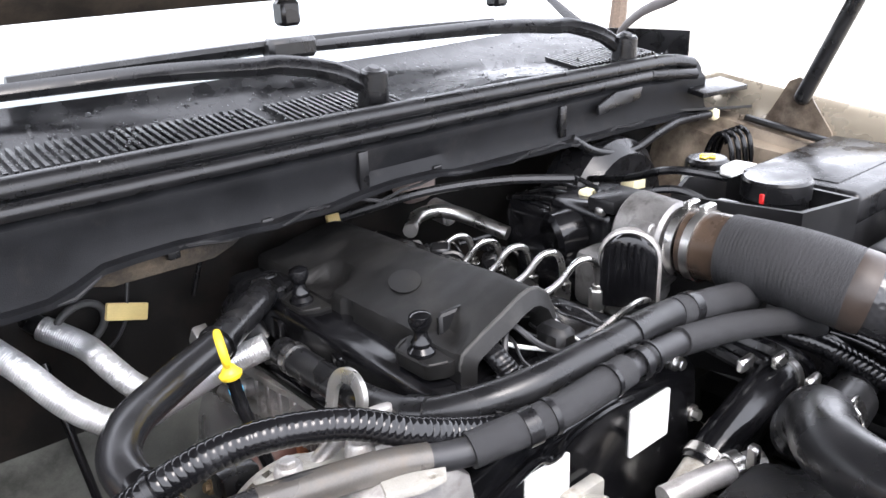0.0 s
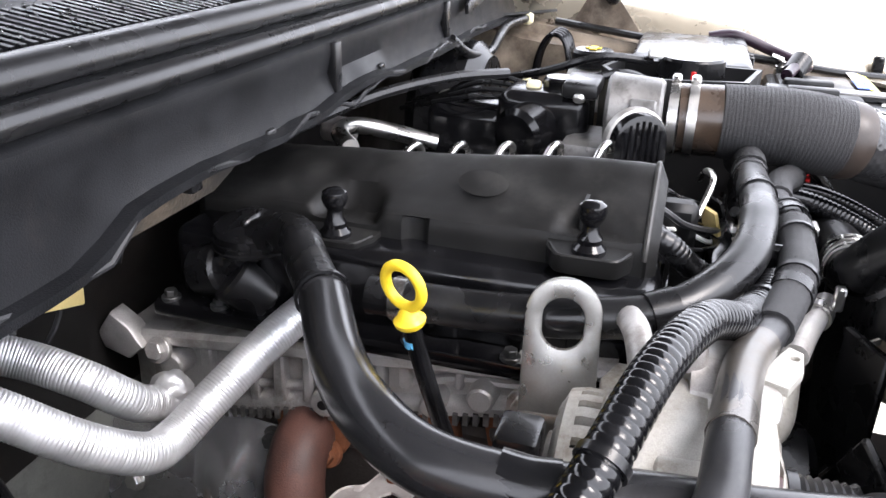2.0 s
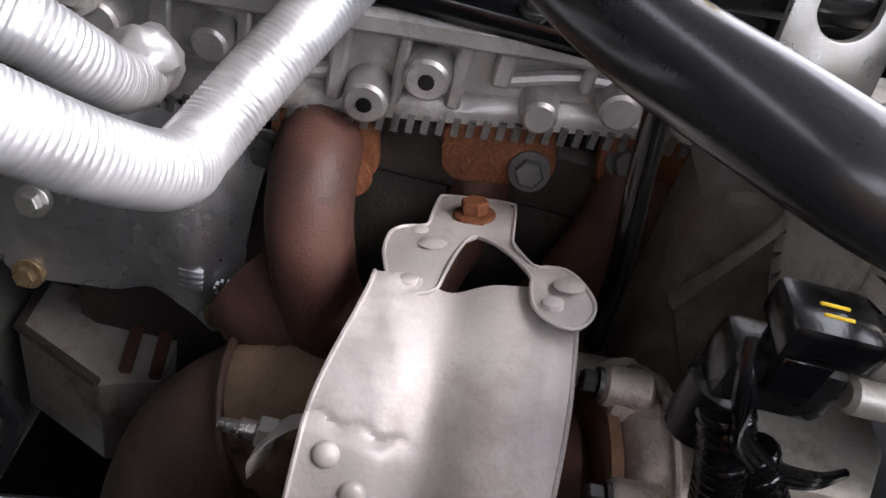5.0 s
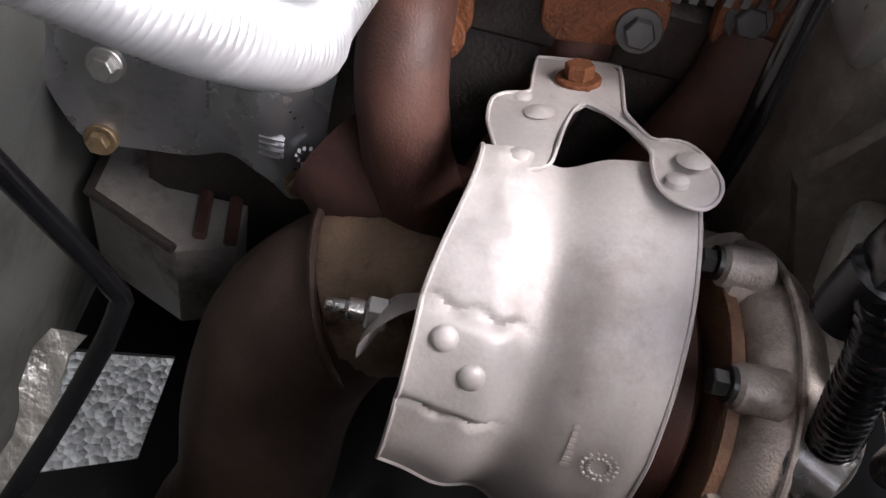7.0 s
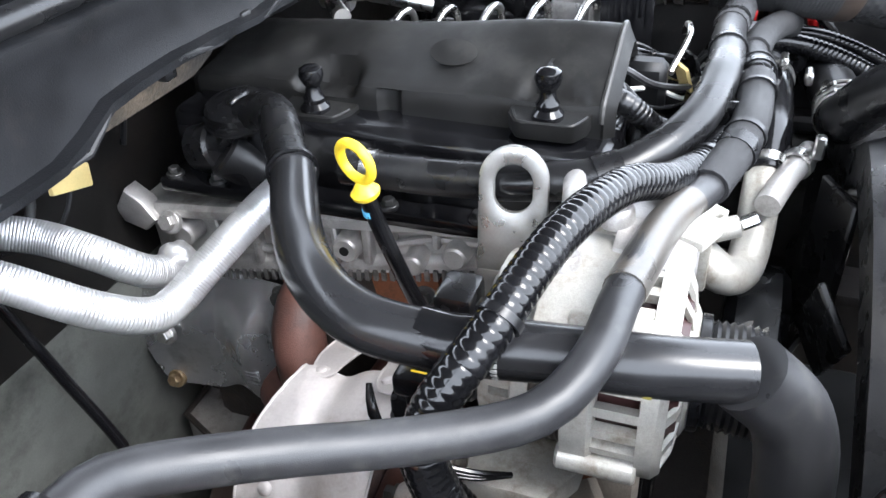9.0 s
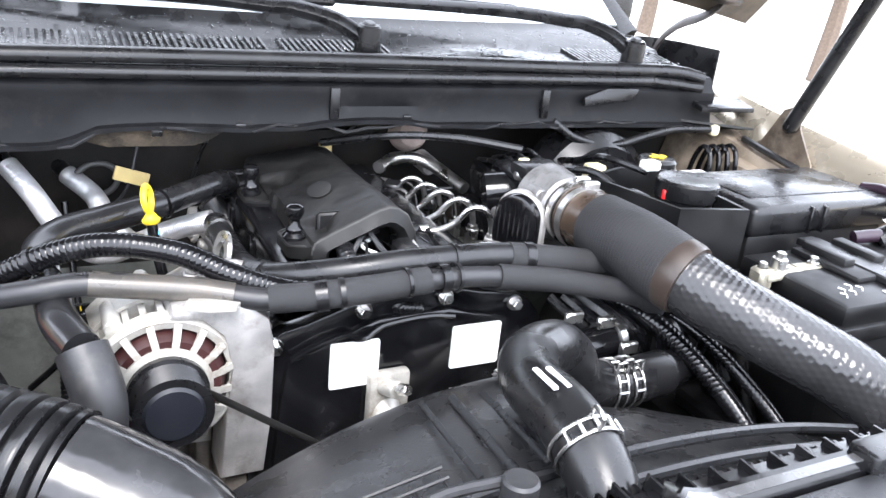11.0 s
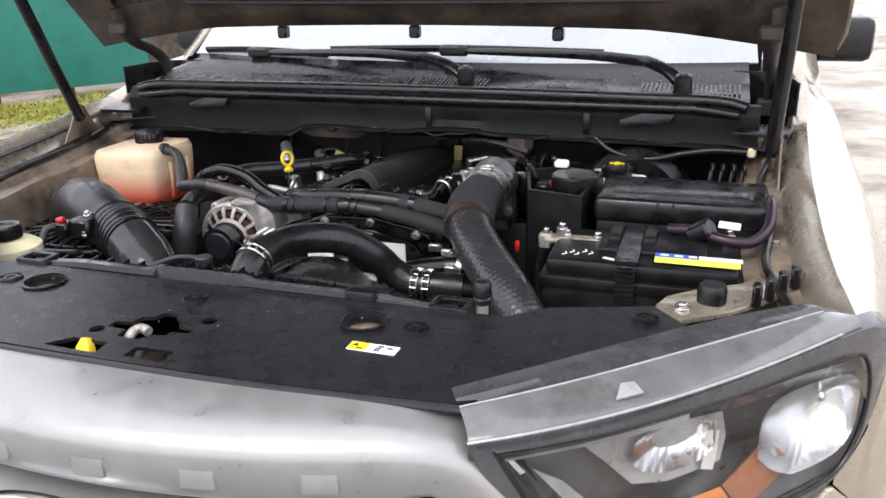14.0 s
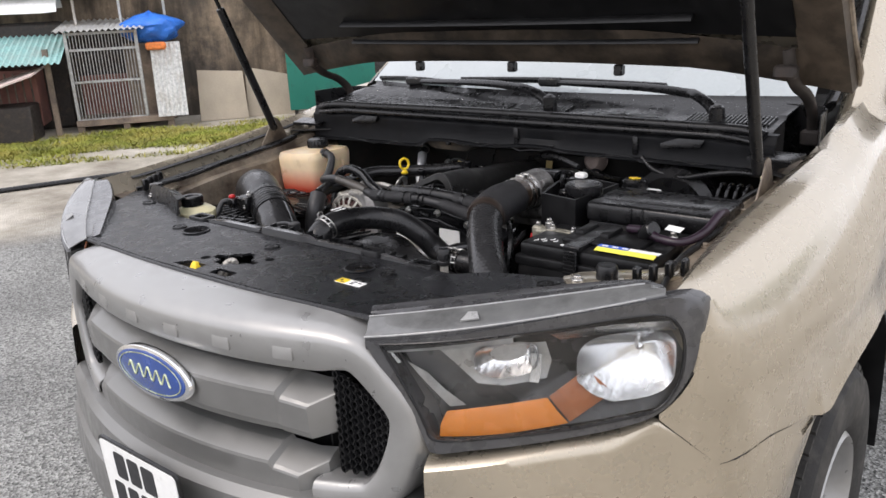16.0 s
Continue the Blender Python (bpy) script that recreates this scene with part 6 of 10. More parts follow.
RIDGE_DROP = [(0.83, 0.004), (0.90, 0.006), (0.96, 0.013), (1.02, 0.021), (1.12, 0.029), (1.23, 0.040)]


def cov(y):
    """Cross-section of the cover at y: an upright front, a sloping top scooped out round the studs, the ridge and the far side."""
    t = (y - 0.838) / 0.38
    drop = lerp_rows(RIDGE_DROP, y)[0]
    shift = 0.030 * t
    out = []
    for (x0, z0), (x1, z1) in zip(COVER, COVER[1:]):
        k = 8 if x1 - x0 > 0.05 else (4 if z1 - z0 > 0.02 else 2)
        for i in range(k):
            x, z = x0 + (x1 - x0) * i / k, z0 + (z1 - z0) * i / k
            z -= drop * ((z - 1.06) / 0.1) ** 2
            for cy, zt in STUDS:
                scoop = ease(math.hypot((x + 0.074) / 1.0, (y - cy) / 1.05), 0.034, 0.024)
                z += (min(z, zt - 0.036) - z) * scoop
            z += 0.0010 * noise.noise(Vector((x * 18, y * 14, 3))) + 0.0008 * noise.noise(Vector((x * 70, y * 60, 8)))
            if abs(y - 1.020) < 0.012 and x < -0.066 and z < 1.11:
                x += 0.006 * ease(abs(y - 1.020), 0.012, 0.006)
            out.append((x + shift * (0.4 if x < -0.06 else 1.0), y, z))
    return out + [(COVER[-1][0] + shift, y, COVER[-1][1])]


b = bm()
sheet(b, [cov(0.838 + 0.38 * i / 96) for i in range(97)], 0.007)
shell = part("foam_shell", b, FOAM, cover)
b = bm()
edge = cov(0.838)
sheet(b, [edge, [(0.86 * x + 0.0, 0.832, 1.09 + (z - 1.09) * 0.80) for x, y, z in edge], [(0.80 * x, 0.838, 1.088 + (z - 1.088) * 0.72) for x, y, z in edge], [(0.78 * x, 0.875, 1.088 + (z - 1.088) * 0.70) for x, y, z in edge]], 0.003)
part("front_arch", b, FOAM, cover)
# thin rim along the front edge, paler than the shell
b = bm()
tube(b, [(x, 0.8372, z + 0.0005) for x, y, z in edge[3:]], 0.0024, 8, 0.01)
part("pale_edge", b, mat("pale_foam_edge", (0.035, 0.034, 0.032), 0.45), shell, "paler front edge")
b = bm()
box(b, (-0.055, 0.885, 1.085), (0.040, 0.89, 1.135), 0.004)
part("cavity", b, MATTE, cover)
b = bm()
rows = cov(1.218)
sheet(b, [rows, [(x * 0.9, 1.228, 1.09 + (z - 1.09) * 0.6) for x, y, z in rows], [(x * 0.5, 1.23, 1.09) for x, y, z in rows]], 0.003)
part("rear_end", b, FOAM, cover)
for y, zt in STUDS:
    b = bm()
    mm = frame_at((-0.078, y, zt - 0.040), (0, 1, 0), (-1, 0, -0.06))
    slab(b, [(-0.034, -0.024), (0.034, -0.024), (0.032, 0.004), (0.024, 0.017), (0.018, 0.0195), (-0.018, 0.0195), (-0.024, 0.017), (-0.032, 0.004)], -0.015, mm, bev=0.003)
    tube(b, [mm @ Vector((u, v, 0.0)) for u, v in ((-0.030, 0.000), (-0.023, 0.0145), (-0.016, 0.0175), (0.016, 0.0175), (0.023, 0.0145), (0.030, 0.000))], 0.0018, 6, 0.004)
    pad = part("stud_pad", b, FOAM, cover)
    b = bm()
    lathe(b, [(0.013, 0), (0.013, 0.004), (0.009, 0.008), (0.0095, 0.012), (0.007, 0.016), (0.006, 0.022), (0.0095, 0.028), (0.011, 0.033), (0.0098, 0.038), (0.006, 0.0405), (0.0, 0.041)], (-0.083, y, zt - 0.041), (0, 0, 1), 20)
    part("ball_stud", b, GLOSSY, pad, "glossy black ball stud")
b = bm()
slab(b, circle(0, 0, 0.021, 28, 0.015), 0.0008, frame_at((-0.024, 0.975, 1.1325), (0, 1, 0.05), (0.894, 0, 0.447)), bev=0.0004)
part("round_mark", b, FOAM, shell)

# injector pipes and rail
rail = thing("fuel_rail", "row of bright bent steel fuel pipes on a rail", "fuel pipes", (0.15, 1.0, 1.05))
b = bm()
disc_cyl(b, (0.184, 0.868, 1.040), (0.184, 1.13, 1.012), 0.013, n=14, bev=0.002)
part("rail_tube", b, STEEL, rail)
for k in range(5):
    y, z = 0.892 + 0.051 * k, 1.126 - 0.006 * k
    b = bm()
    tube(b, [(0.090, y + 0.034, z - 0.040), (0.116, y + 0.024, z - 0.036), (0.134, y + 0.014, z - 0.024), (0.147, y + 0.006, z - 0.005), (0.158, y + 0.001, z), (0.171, y - 0.002, z - 0.006), (0.180, y - 0.001, z - 0.026), (0.182, y, z - 0.056)], 0.0040, 10, 0.004)
    pipe = part("fuel_pipe", b, STEEL, rail)
    b = bm()
    disc_cyl(b, (0.182, y, z - 0.066), (0.182, y, z - 0.042), 0.0098, n=6, bev=0.001)
    disc_cyl(b, (0.182, y, z - 0.042), (0.182, y, z - 0.037), 0.0066, n=10)
    part("pipe_nut", b, STEEL, pipe)
    b = bm()
    disc_cyl(b, (0.084, y + 0.036, z - 0.040), (0.106, y + 0.028, z - 0.038), 0.0085, n=6, bev=0.001)
    part("pipe_nut", b, STEEL, pipe)
    b = bm()
    disc_cyl(b, (0.182, y, z - 0.085), (0.182, y, z - 0.066), 0.0075, n=10, bev=0.001)
    part("pipe_union", b, DULLCAST, pipe)
    b = bm()
    box(b, (0.070, y + 0.020, z - 0.055), (0.094, y + 0.044, z - 0.028), 0.005)
    part("injector_plug", b, BLACK, rail)
b = bm()
box(b, (0.06, 0.858, 1.005), (0.205, 1.2, 1.035), 0.006)
part("rail_bed", b, MATTE, rail)
b = bm()
tube(b, [(0.13, 1.16, 1.10), (0.17, 1.19, 1.105), (0.22, 1.18, 1.10), (0.25, 1.10, 1.08)], 0.010, 10, 0.01)
part("return_pipe", b, STEEL, rail)

# wires at the mouth of the cover
loom = thing("injector_loom", "black ribbed wiring conduit at the engine cover's mouth", "wiring", (-0.02, 0.83, 1.08))
b = bm()
tube(b, [(-0.03, 0.86, 1.112), (-0.04, 0.825, 1.108), (-0.03, 0.80, 1.085), (0.0, 0.775, 1.065), (0.03, 0.77, 1.06)], 0.0095, 12, 0.0014, rad=ribs(0.0042, 0.12))
part("conduit", b, BLACK, loom)
b = bm()
tube(b, [(0.01, 0.86, 1.118), (-0.02, 0.835, 1.12), (-0.035, 0.82, 1.10), (-0.03, 0.805, 1.09)], 0.003, 8, 0.006)
part("wire", b, RUBBER_GREY, loom)
b = bm()
box(b, (0.015, 0.80, 1.07), (0.04, 0.835, 1.12), 0.006)
part("plug_body", b, MATTE, loom)
for k, (x, c) in enumerate(((0.055, OLDYELLOW), (0.085, BLACK))):
    b = bm()
    slab(b, rounded((-0.012, -0.012), (0.012, 0.012), 0.002), 0.003, frame_at((x, 0.79 - 0.005 * k, 1.095), (0.8, 0.5, 0), (0, 0.4, 1)))
    part("wire_tag", b, c, loom)
b = bm()
tube(b, [(0.05, 0.80, 1.10), (0.09, 0.79, 1.12), (0.13, 0.795, 1.118), (0.16, 0.80, 1.10)], 0.0032, 8, 0.006)
part("bright_wire", b, STEEL, loom)

rg = random.Random(12)
for k in range(9):
    b = bm()
    x0, z0 = -0.02 + 0.012 * k, 1.092 + 0.02 * rg.random()
    tube(b, [(x0, 0.865, z0 + 0.01), (x0 + 0.02 * rg.uniform(-1, 1), 0.835, z0 + 0.02 * rg.random()), (x0 + 0.03 * rg.random(), 0.81, z0 - 0.005), (x0 + 0.05, 0.785, z0 - 0.02), (x0 + 0.09, 0.775, 1.085)], rg.choice((0.0016, 0.0022, 0.003)), 7, 0.006)
    part("thin_wire", b, (BLACK, RUBBER_GREY, WHITE, BLACK, STEEL, BLACK, BLACK, BLACK, BLACK)[k], loom)
back = thing("rear_loom", "tangle of wires and small plugs behind the engine cover", "wiring", (0.16, 1.08, 1.08))
for k in range(8):
    b = bm()
    x0, y0 = 0.07 + 0.026 * k, 1.02 + 0.16 * rg.random()
    tube(b, [(x0, y0, 1.03), (x0 + 0.03 * rg.uniform(-1, 1), y0 + 0.03, 1.065 + 0.025 * rg.random()), (x0 + 0.05 * rg.uniform(-1, 1), y0 + 0.06, 1.075), (x0 + 0.06 * rg.uniform(-1, 1), y0 + 0.10, 1.06)], rg.choice((0.002, 0.003, 0.004)), 8, 0.008)
    part("wire", b, BLACK, back)
for x, y, z, mt in ((0.105, 1.06, 1.115, BLACK), (0.085, 1.12, 1.11, CAST_WHITE), (0.13, 1.10, 1.12, BLACK), (0.065, 1.185, 1.105, CAST), (0.17, 1.05, 1.11, BLACK), (0.145, 1.17, 1.10, CAST)):
    b = bm()
    box(b, (-0.013, -0.010, -0.009), (0.013, 0.010, 0.009), 0.003, 1, Matrix.Translation((x, y, z - 0.032)) @ Matrix.Rotation(rg.uniform(0, 3), 4, "Z") @ Matrix.Rotation(rg.uniform(-0.5, 0.5), 4, "X"))
    part("plug", b, mt, back)
# lifting eye
eye = thing("lifting_eye", "flat steel lifting eye bolted to the engine", "lifting eye", (-0.163, 0.883, 1.0))
b = bm()
out = [(-0.0255, -0.064), (0.0255, -0.064), (0.0255, 0.006)] + [(0.0255 * math.cos(radians(a)), 0.006 + 0.0255 * math.sin(radians(a))) for a in range(10, 180, 10)] + [(-0.0255, 0.006)]
hole = [(0.0143 * math.cos(radians(a)), (0.004 if a <= 180 else -0.004) + 0.0138 * math.sin(radians(a))) for a in range(0, 360, 12)]
slab(b, out, 0.005, frame_at((-0.161, 0.8825, 1.089), (0.06, -1, 0.02), (0.26, 0, 1)), [hole], 0.0012)
box(b, (-0.185, 0.858, 0.985), (-0.12, 0.907, 1.030), 0.006, 2)
part("eye_plate", b, mat("dull_zinc_plate", (0.33, 0.325, 0.31), 0.36, metal=0.75, vary=0.10, scale=60, dirt=(0.30, 0.28, 0.24), dirt_amount=0.25, dirt_scale=40), eye)
b = bm()
bolt_head(b, (-0.138, 0.910, 1.002), (-1, -0.1, 0.25), 0.008, 0.009)
part("flange_bolt", b, STEEL, eye)
# dipstick
dip = thing("dipstick", "oil dipstick with a bright yellow ring handle", "dipstick", (-0.205, 0.945, 0.98))
n = Vector((-0.92, 0.36, 0)).normalized()
up = Vector((-0.12, 0.14, 1)).normalized()
sidev = n.cross(up).normalized()
c = Vector((-0.226, 0.9735, 1.131))
b = bm()
ring = [c + 0.0142 * math.cos(2 * math.pi * k / 28) * sidev + 0.0145 * math.sin(2 * math.pi * k / 28) * up for k in range(28)]
tube(b, [*ring, ring[0], ring[1]], 0.0036, 10, 0.004)
disc_cyl(b, c - up * 0.029, c - up * 0.022, 0.0098, 0.0105, 18, 0.002)
disc_cyl(b, c - up * 0.023, c - up * 0.015, 0.0085, 0.0045, 16, 0.001)
part("ring_handle", b, YELLOW, dip)
b = bm()
tube(b, [c - up * 0.028, (-0.219, 0.962, 1.07), (-0.207, 0.948, 1.01), (-0.19, 0.93, 0.94), (-0.17, 0.915, 0.86)], 0.0062, 12, 0.01)
part("guide_tube", b, GLOSSY, dip)
b = bm()
disc_cyl(b, c - up * 0.043, c - up * 0.038, 0.0066, n=12)
part("paint_mark", b, LIGHTBLUE, dip)

# ---- hoses and pipes ----
def hose_thing(name, label, pts, r, material, n=16, rad=None, step=0.012, category="hose"):
    h = thing(name, label, category, pts[len(pts) // 2])
    b = bm()
    tube(b, pts, r, n, step, rad)
    part("hose_wall", b, material, h)
    return h


A = [(-0.14, 1.03, 1.075), (-0.141, 0.946, 1.077), (-0.144, 0.871, 1.086), (-0.131, 0.813, 1.096), (-0.074, 0.769, 1.113), (0.016, 0.755, 1.123), (0.123, 0.757, 1.119), (0.236, 0.751, 1.103), (0.27, 0.76, 1.09)]
ha = hose_thing("coolant_hose", "thick black coolant hose bent round the engine's front", A, 0.0148, RUBBER)
for at, w, mt in ((0.33, 0.02, BLACK), (0.035, 0.010, STEEL), (0.66, 0.004, BLACK), (0.80, 0.012, BLACK)):
    b = bm()
    band(b, A, 0.0148, at, w, over=1.12)
    part("hose_clip", b, mt, ha)
b = bm()
tube(b, A[6:], 0.0158, 14, 0.012)
part("woven_sleeve", b, SLEEVE, ha)
B = [(-0.536, 0.955, 1.139), (-0.510, 0.953, 1.138), (-0.489, 0.944, 1.131), (-0.455, 0.906, 1.118), (-0.415, 0.852, 1.103), (-0.385, 0.808, 1.103), (-0.350, 0.789, 1.112), (-0.300, 0.783, 1.118), (-0.213, 0.772, 1.108), (-0.143, 0.751, 1.099), (-0.068, 0.731, 1.108), (0.014, 0.728, 1.114), (0.099, 0.733, 1.107), (0.184, 0.724, 1.096), (0.269, 0.701, 1.081), (0.30, 0.70, 1.06)]
hb = hose_thing("overflow_hose", "grey-black hose from the coolant tank along the engine's front", B, 0.0112, RUBBER_GREY)
b = bm()
tube(b, B[9:12], 0.0142, 14, 0.01)
part("woven_sleeve", b, SLEEVE, hb)
b = bm()
tube(b, B[12:], 0.0138, 14, 0.01)
part("woven_sleeve", b, SLEEVE, hb)
b = bm()
tube(b, [B[7], B[8], Vector(B[8]).lerp(Vector(B[9]), 0.55)], 0.0120, 16, 0.01)
part("pale_connector", b, mat("pale_pipe_metal", (0.095, 0.088, 0.080), 0.35, metal=0.4, vary=0.2, dirt=(0.10, 0.085, 0.07), dirt_amount=0.4, dirt_scale=60), hb)
for at, w in ((0.008, 0.010), (0.565, 0.012), (0.585, 0.005), (0.66, 0.004), (0.70, 0.010), (0.72, 0.004)):
    b = bm()
    band(b, B, 0.0142, at, w, over=1.1)
    part("hose_clip", b, BLACK, hb)
for x, y, z in ((-0.04, 0.738, 1.108), (0.012, 0.74, 1.112)):
    b = bm()
    box(b, (x - 0.003, y - 0.014, z - 0.016), (x + 0.003, y + 0.020, z + 0.010), 0.004)
    part("hose_holder", b, BLACK, hb)
C = [(-0.395, 0.85, 1.02), (-0.392, 0.864, 1.079), (-0.35, 0.841, 1.118), (-0.289, 0.821, 1.140), (-0.223, 0.799, 1.136), (-0.176, 0.778, 1.118), (-0.137, 0.768, 1.104), (-0.103, 0.754, 1.099), (-0.066, 0.745, 1.098)]
hc = thing("ribbed_conduit", "glossy black ribbed conduit curving over the alternator", "conduit", C[4])
b = bm()
tube(b, C, 0.0119, 18, 0.0011, rad=lambda s, t: 1.01 - 0.05 * max(0.0, math.cos(2 * math.pi * s / 0.0056)) ** 2)
part("conduit_wall", b, GLOSSY, hc)
for at in (0.30, 0.90):
    b = bm()
    band(b, C, 0.0124, at, 0.005, over=1.10)
    part("cable_tie", b, BLACK, hc)
D = [(-0.100, 1.175, 1.062), (-0.100, 1.140, 1.090), (-0.122, 1.100, 1.106), (-0.205, 1.037, 1.102), (-0.272, 0.997, 1.100), (-0.317, 0.960, 1.102), (-0.340, 0.920, 1.098), (-0.338, 0.870, 1.092), (-0.331, 0.819, 1.092), (-0.326, 0.763, 1.093), (-0.311, 0.716, 1.088), (-0.301, 0.689, 1.053), (-0.304, 0.679, 0.996), (-0.30, 0.68, 0.90), (-0.30, 0.69, 0.75)]
hd = thing("breather_pipe", "thick smooth black pipe with elbows crossing the engine's side", "pipe", D[6])
b = bm()
tube(b, [*D[:2], D[2], Vector(D[2]).lerp(Vector(D[3]), 0.5), D[3]], 0.0162, 20, 0.006)
part("elbow", b, RUBBER, hd)
b = bm()
tube(b, D[3:11], 0.0168, 24, 0.008)
dw = part("pipe_wall", b, mat("satin_black_pipe", (0.013, 0.013, 0.014), 0.24, vary=0.1, bump=0.03, rough_vary=0.04), hd)
b = bm()
tube(b, D[10:], 0.0222, 18, 0.008)
part("lower_sleeve", b, RUBBER_GREY, hd)
b = bm()
band(b, D, 0.0178, 0.205, 0.004, over=1.1)
part("hose_clip", b, BLACK, hd)
b = bm()
tube(b, [Vector(D[6]).lerp(Vector(D[7]), 0.66), Vector(D[7]), Vector(D[7]).lerp(Vector(D[8]), 0.28)], 0.0172, 24, 0.004)
part("joint_band", b, GLOSSY, hd)
b = bm()
disc_cyl(b, (-0.105, 1.17, 1.06), (-0.10, 1.20, 1.05), 0.024, n=20, bev=0.003)
disc_cyl(b, (-0.10, 1.14, 1.03), (-0.115, 1.165, 1.058), 0.022, n=20, bev=0.003)
part("pipe_connector", b, BLACK, hd)
for k, (y0, n0) in enumerate(((0.80, 5), (0.90, 5))):
    b = bm()
    for i in range(n0):
        y = y0 - 0.010 * i
        xx = -0.3255 - 0.0176 * 0.78 - 0.09 * max(0, y - 0.79)
        box(b, (xx - 0.0016, y, 1.0835), (xx + 0.001, y + 0.0045, 1.0855))
    tagged(part("pipe_print", b, INKYELLOW, dw, "small yellow printed bars"), kind="stuff")
b = bm()
for k in range(13):
    a = radians(95 + 13 * k)
    q = Vector((-0.334, 0.842, 1.092))
    d = Vector((math.cos(a), 0.09 * math.cos(a), math.sin(a)))
    box(b, (-0.0012, -0.0022, -0.0004), (0.0012, 0.0022, 0.0005), 0, 1, frame_at(q + d * 0.0168, d.cross(Vector((0, 1, 0))), (0, 1, 0)))
tagged(part("tick_ring", b, mat("pale_print", (0.30, 0.30, 0.29), 0.6), dw, "ring of small pale printed ticks"), kind="stuff")
E2 = [(-0.372, 1.230, 1.100), (-0.345, 1.190, 1.072), (-0.318, 1.150, 1.037), (-0.288, 1.130, 1.012), (-0.260, 1.128, 1.004), (-0.229, 1.116, 1.019), (-0.179, 1.092, 1.047), (-0.135, 1.072, 1.064)]
E1 = [(-0.300, 1.272, 1.072), (-0.270, 1.235, 1.052), (-0.258, 1.196, 1.036), (-0.245, 1.178, 1.018), (-0.228, 1.174, 1.002), (-0.205, 1.172, 0.990)]
for pts, lab in ((E2, "bent aluminium-foil heater pipe, ribbed and crumpled"), (E1, "shorter aluminium-foil heater pipe with a folded end")):
    h = thing("foil_pipe", lab, "pipe", pts[2], "foil-wrapped heater pipes")
    b = bm()
    tube(b, pts, 0.0138, 20, 0.0006, rad=ribs(0.0026, 0.05))
    part("foil_wrap", b, FOIL, h)
    if pts is E1:
        b = bm()
        bmesh.ops.create_icosphere(b, subdivisions=4, radius=0.0165, matrix=Matrix.Translation((-0.200, 1.171, 0.996)))
        for v in b.verts:
            d = (v.co - Vector((-0.200, 1.171, 0.996))).normalized()
            v.co += d * (0.0026 * noise.noise(v.co * 110) + 0.0012 * noise.noise(v.co * 260))
        part("folded_end", b, FOIL, h)
    b = bm()
    tube(b, [Vector(pts[0]), Vector(pts[0]) + Vector((-0.015, 0.035, 0.012)), Vector(pts[0]) + Vector((-0.02, 0.10, 0.01))], 0.0115, 12, 0.008)
    part("rubber_stub", b, RUBBER, h)
    b = bm()
    q = Vector(pts[0]) + Vector((-0.012, 0.03, 0.010))
    lathe(b, [(0.0125, -0.005), (0.0138, -0.005), (0.0138, 0.005), (0.0125, 0.005)], q, (-0.3, 0.9, 0.3), 18, closed=True)
    box(b, q + Vector((-0.018, -0.004, 0.008)), q + Vector((-0.008, 0.004, 0.02)), 0.001)
    part("spring_clamp", b, STEEL, h)

# radiator hose
Fh = [(0.005, 0.402, 1.085), (0.006, 0.425, 1.105), (0.008, 0.465, 1.116), (0.014, 0.525, 1.112), (0.040, 0.570, 1.106), (0.086, 0.597, 1.096), (0.128, 0.622, 1.062), (0.150, 0.637, 1.032), (0.185, 0.638, 1.014), (0.225, 0.638, 1.012), (0.275, 0.645, 1.01)]
hf = hose_thing("radiator_hose", "thick black radiator hose bent in an arch", Fh, 0.0255, RUBBER, 22)
hose_line = curve(Fh, 0.004)
for at in (0.10, 0.83, 0.875):
    p = hose_line[round(at * (len(hose_line) - 1))]
    w = (hose_line[min(len(hose_line) - 1, round(at * (len(hose_line) - 1)) + 1)] - p).normalized()
    side = w.cross(Vector((0, 0, 1))).normalized()
    up = side.cross(w)
    b = bm()
    for off in (-0.0055, 0.0055):
        tube(b, [p + w * off + 0.0268 * (side * math.cos(a) + up * math.sin(a)) for a in [2 * math.pi * k / 28 for k in range(29)]], 0.0015, 6, 0.01)
    for k in range(5):
        a = radians(10 + 26 * k) if at > 0.5 else radians(40 + 26 * k)
        q = p + 0.0272 * (side * math.cos(a) + up * math.sin(a))
        tube(b, [q - w * 0.0055, q + w * 0.0055], 0.0017, 6)
    a = radians(60 if at > 0.5 else 95)
    q = p + 0.033 * (side * math.cos(a) + up * math.sin(a))
    tube(b, [q - w * 0.006 - up * 0.006, q - w * 0.006 + up * 0.005, q + w * 0.006 + up * 0.005, q + w * 0.006 - up * 0.006], 0.0018, 6)
    part("hose_clamp", b, STEEL, hf, "bright spring wire hose clamp")
b = bm()
disc_cyl(b, (0.27, 0.645, 1.01), (0.33, 0.66, 1.005), 0.021, n=20, bev=0.003)
part("hose_neck", b, BLACK, hf)
b = bm()
for i, (x, z) in enumerate(((-0.006, 1.142), (0.0, 1.138), (0.006, 1.141))):
    box(b, (x, 0.47, z - 0.001), (x + 0.004, 0.50, z + 0.001))
tagged(part("hose_print", b, WHITE, hf, "small white printed bars"), kind="stuff")

# charge-air pipe from the throttle to the nose
Gp = [(0.262, 0.875, 1.132), (0.264, 0.83, 1.133), (0.267, 0.785, 1.134), (0.270, 0.72, 1.133), (0.280, 0.660, 1.124), (0.308, 0.61, 1.106), (0.352, 0.55, 1.084), (0.395, 0.497, 1.060), (0.43, 0.455, 1.02), (0.45, 0.42, 0.95)]
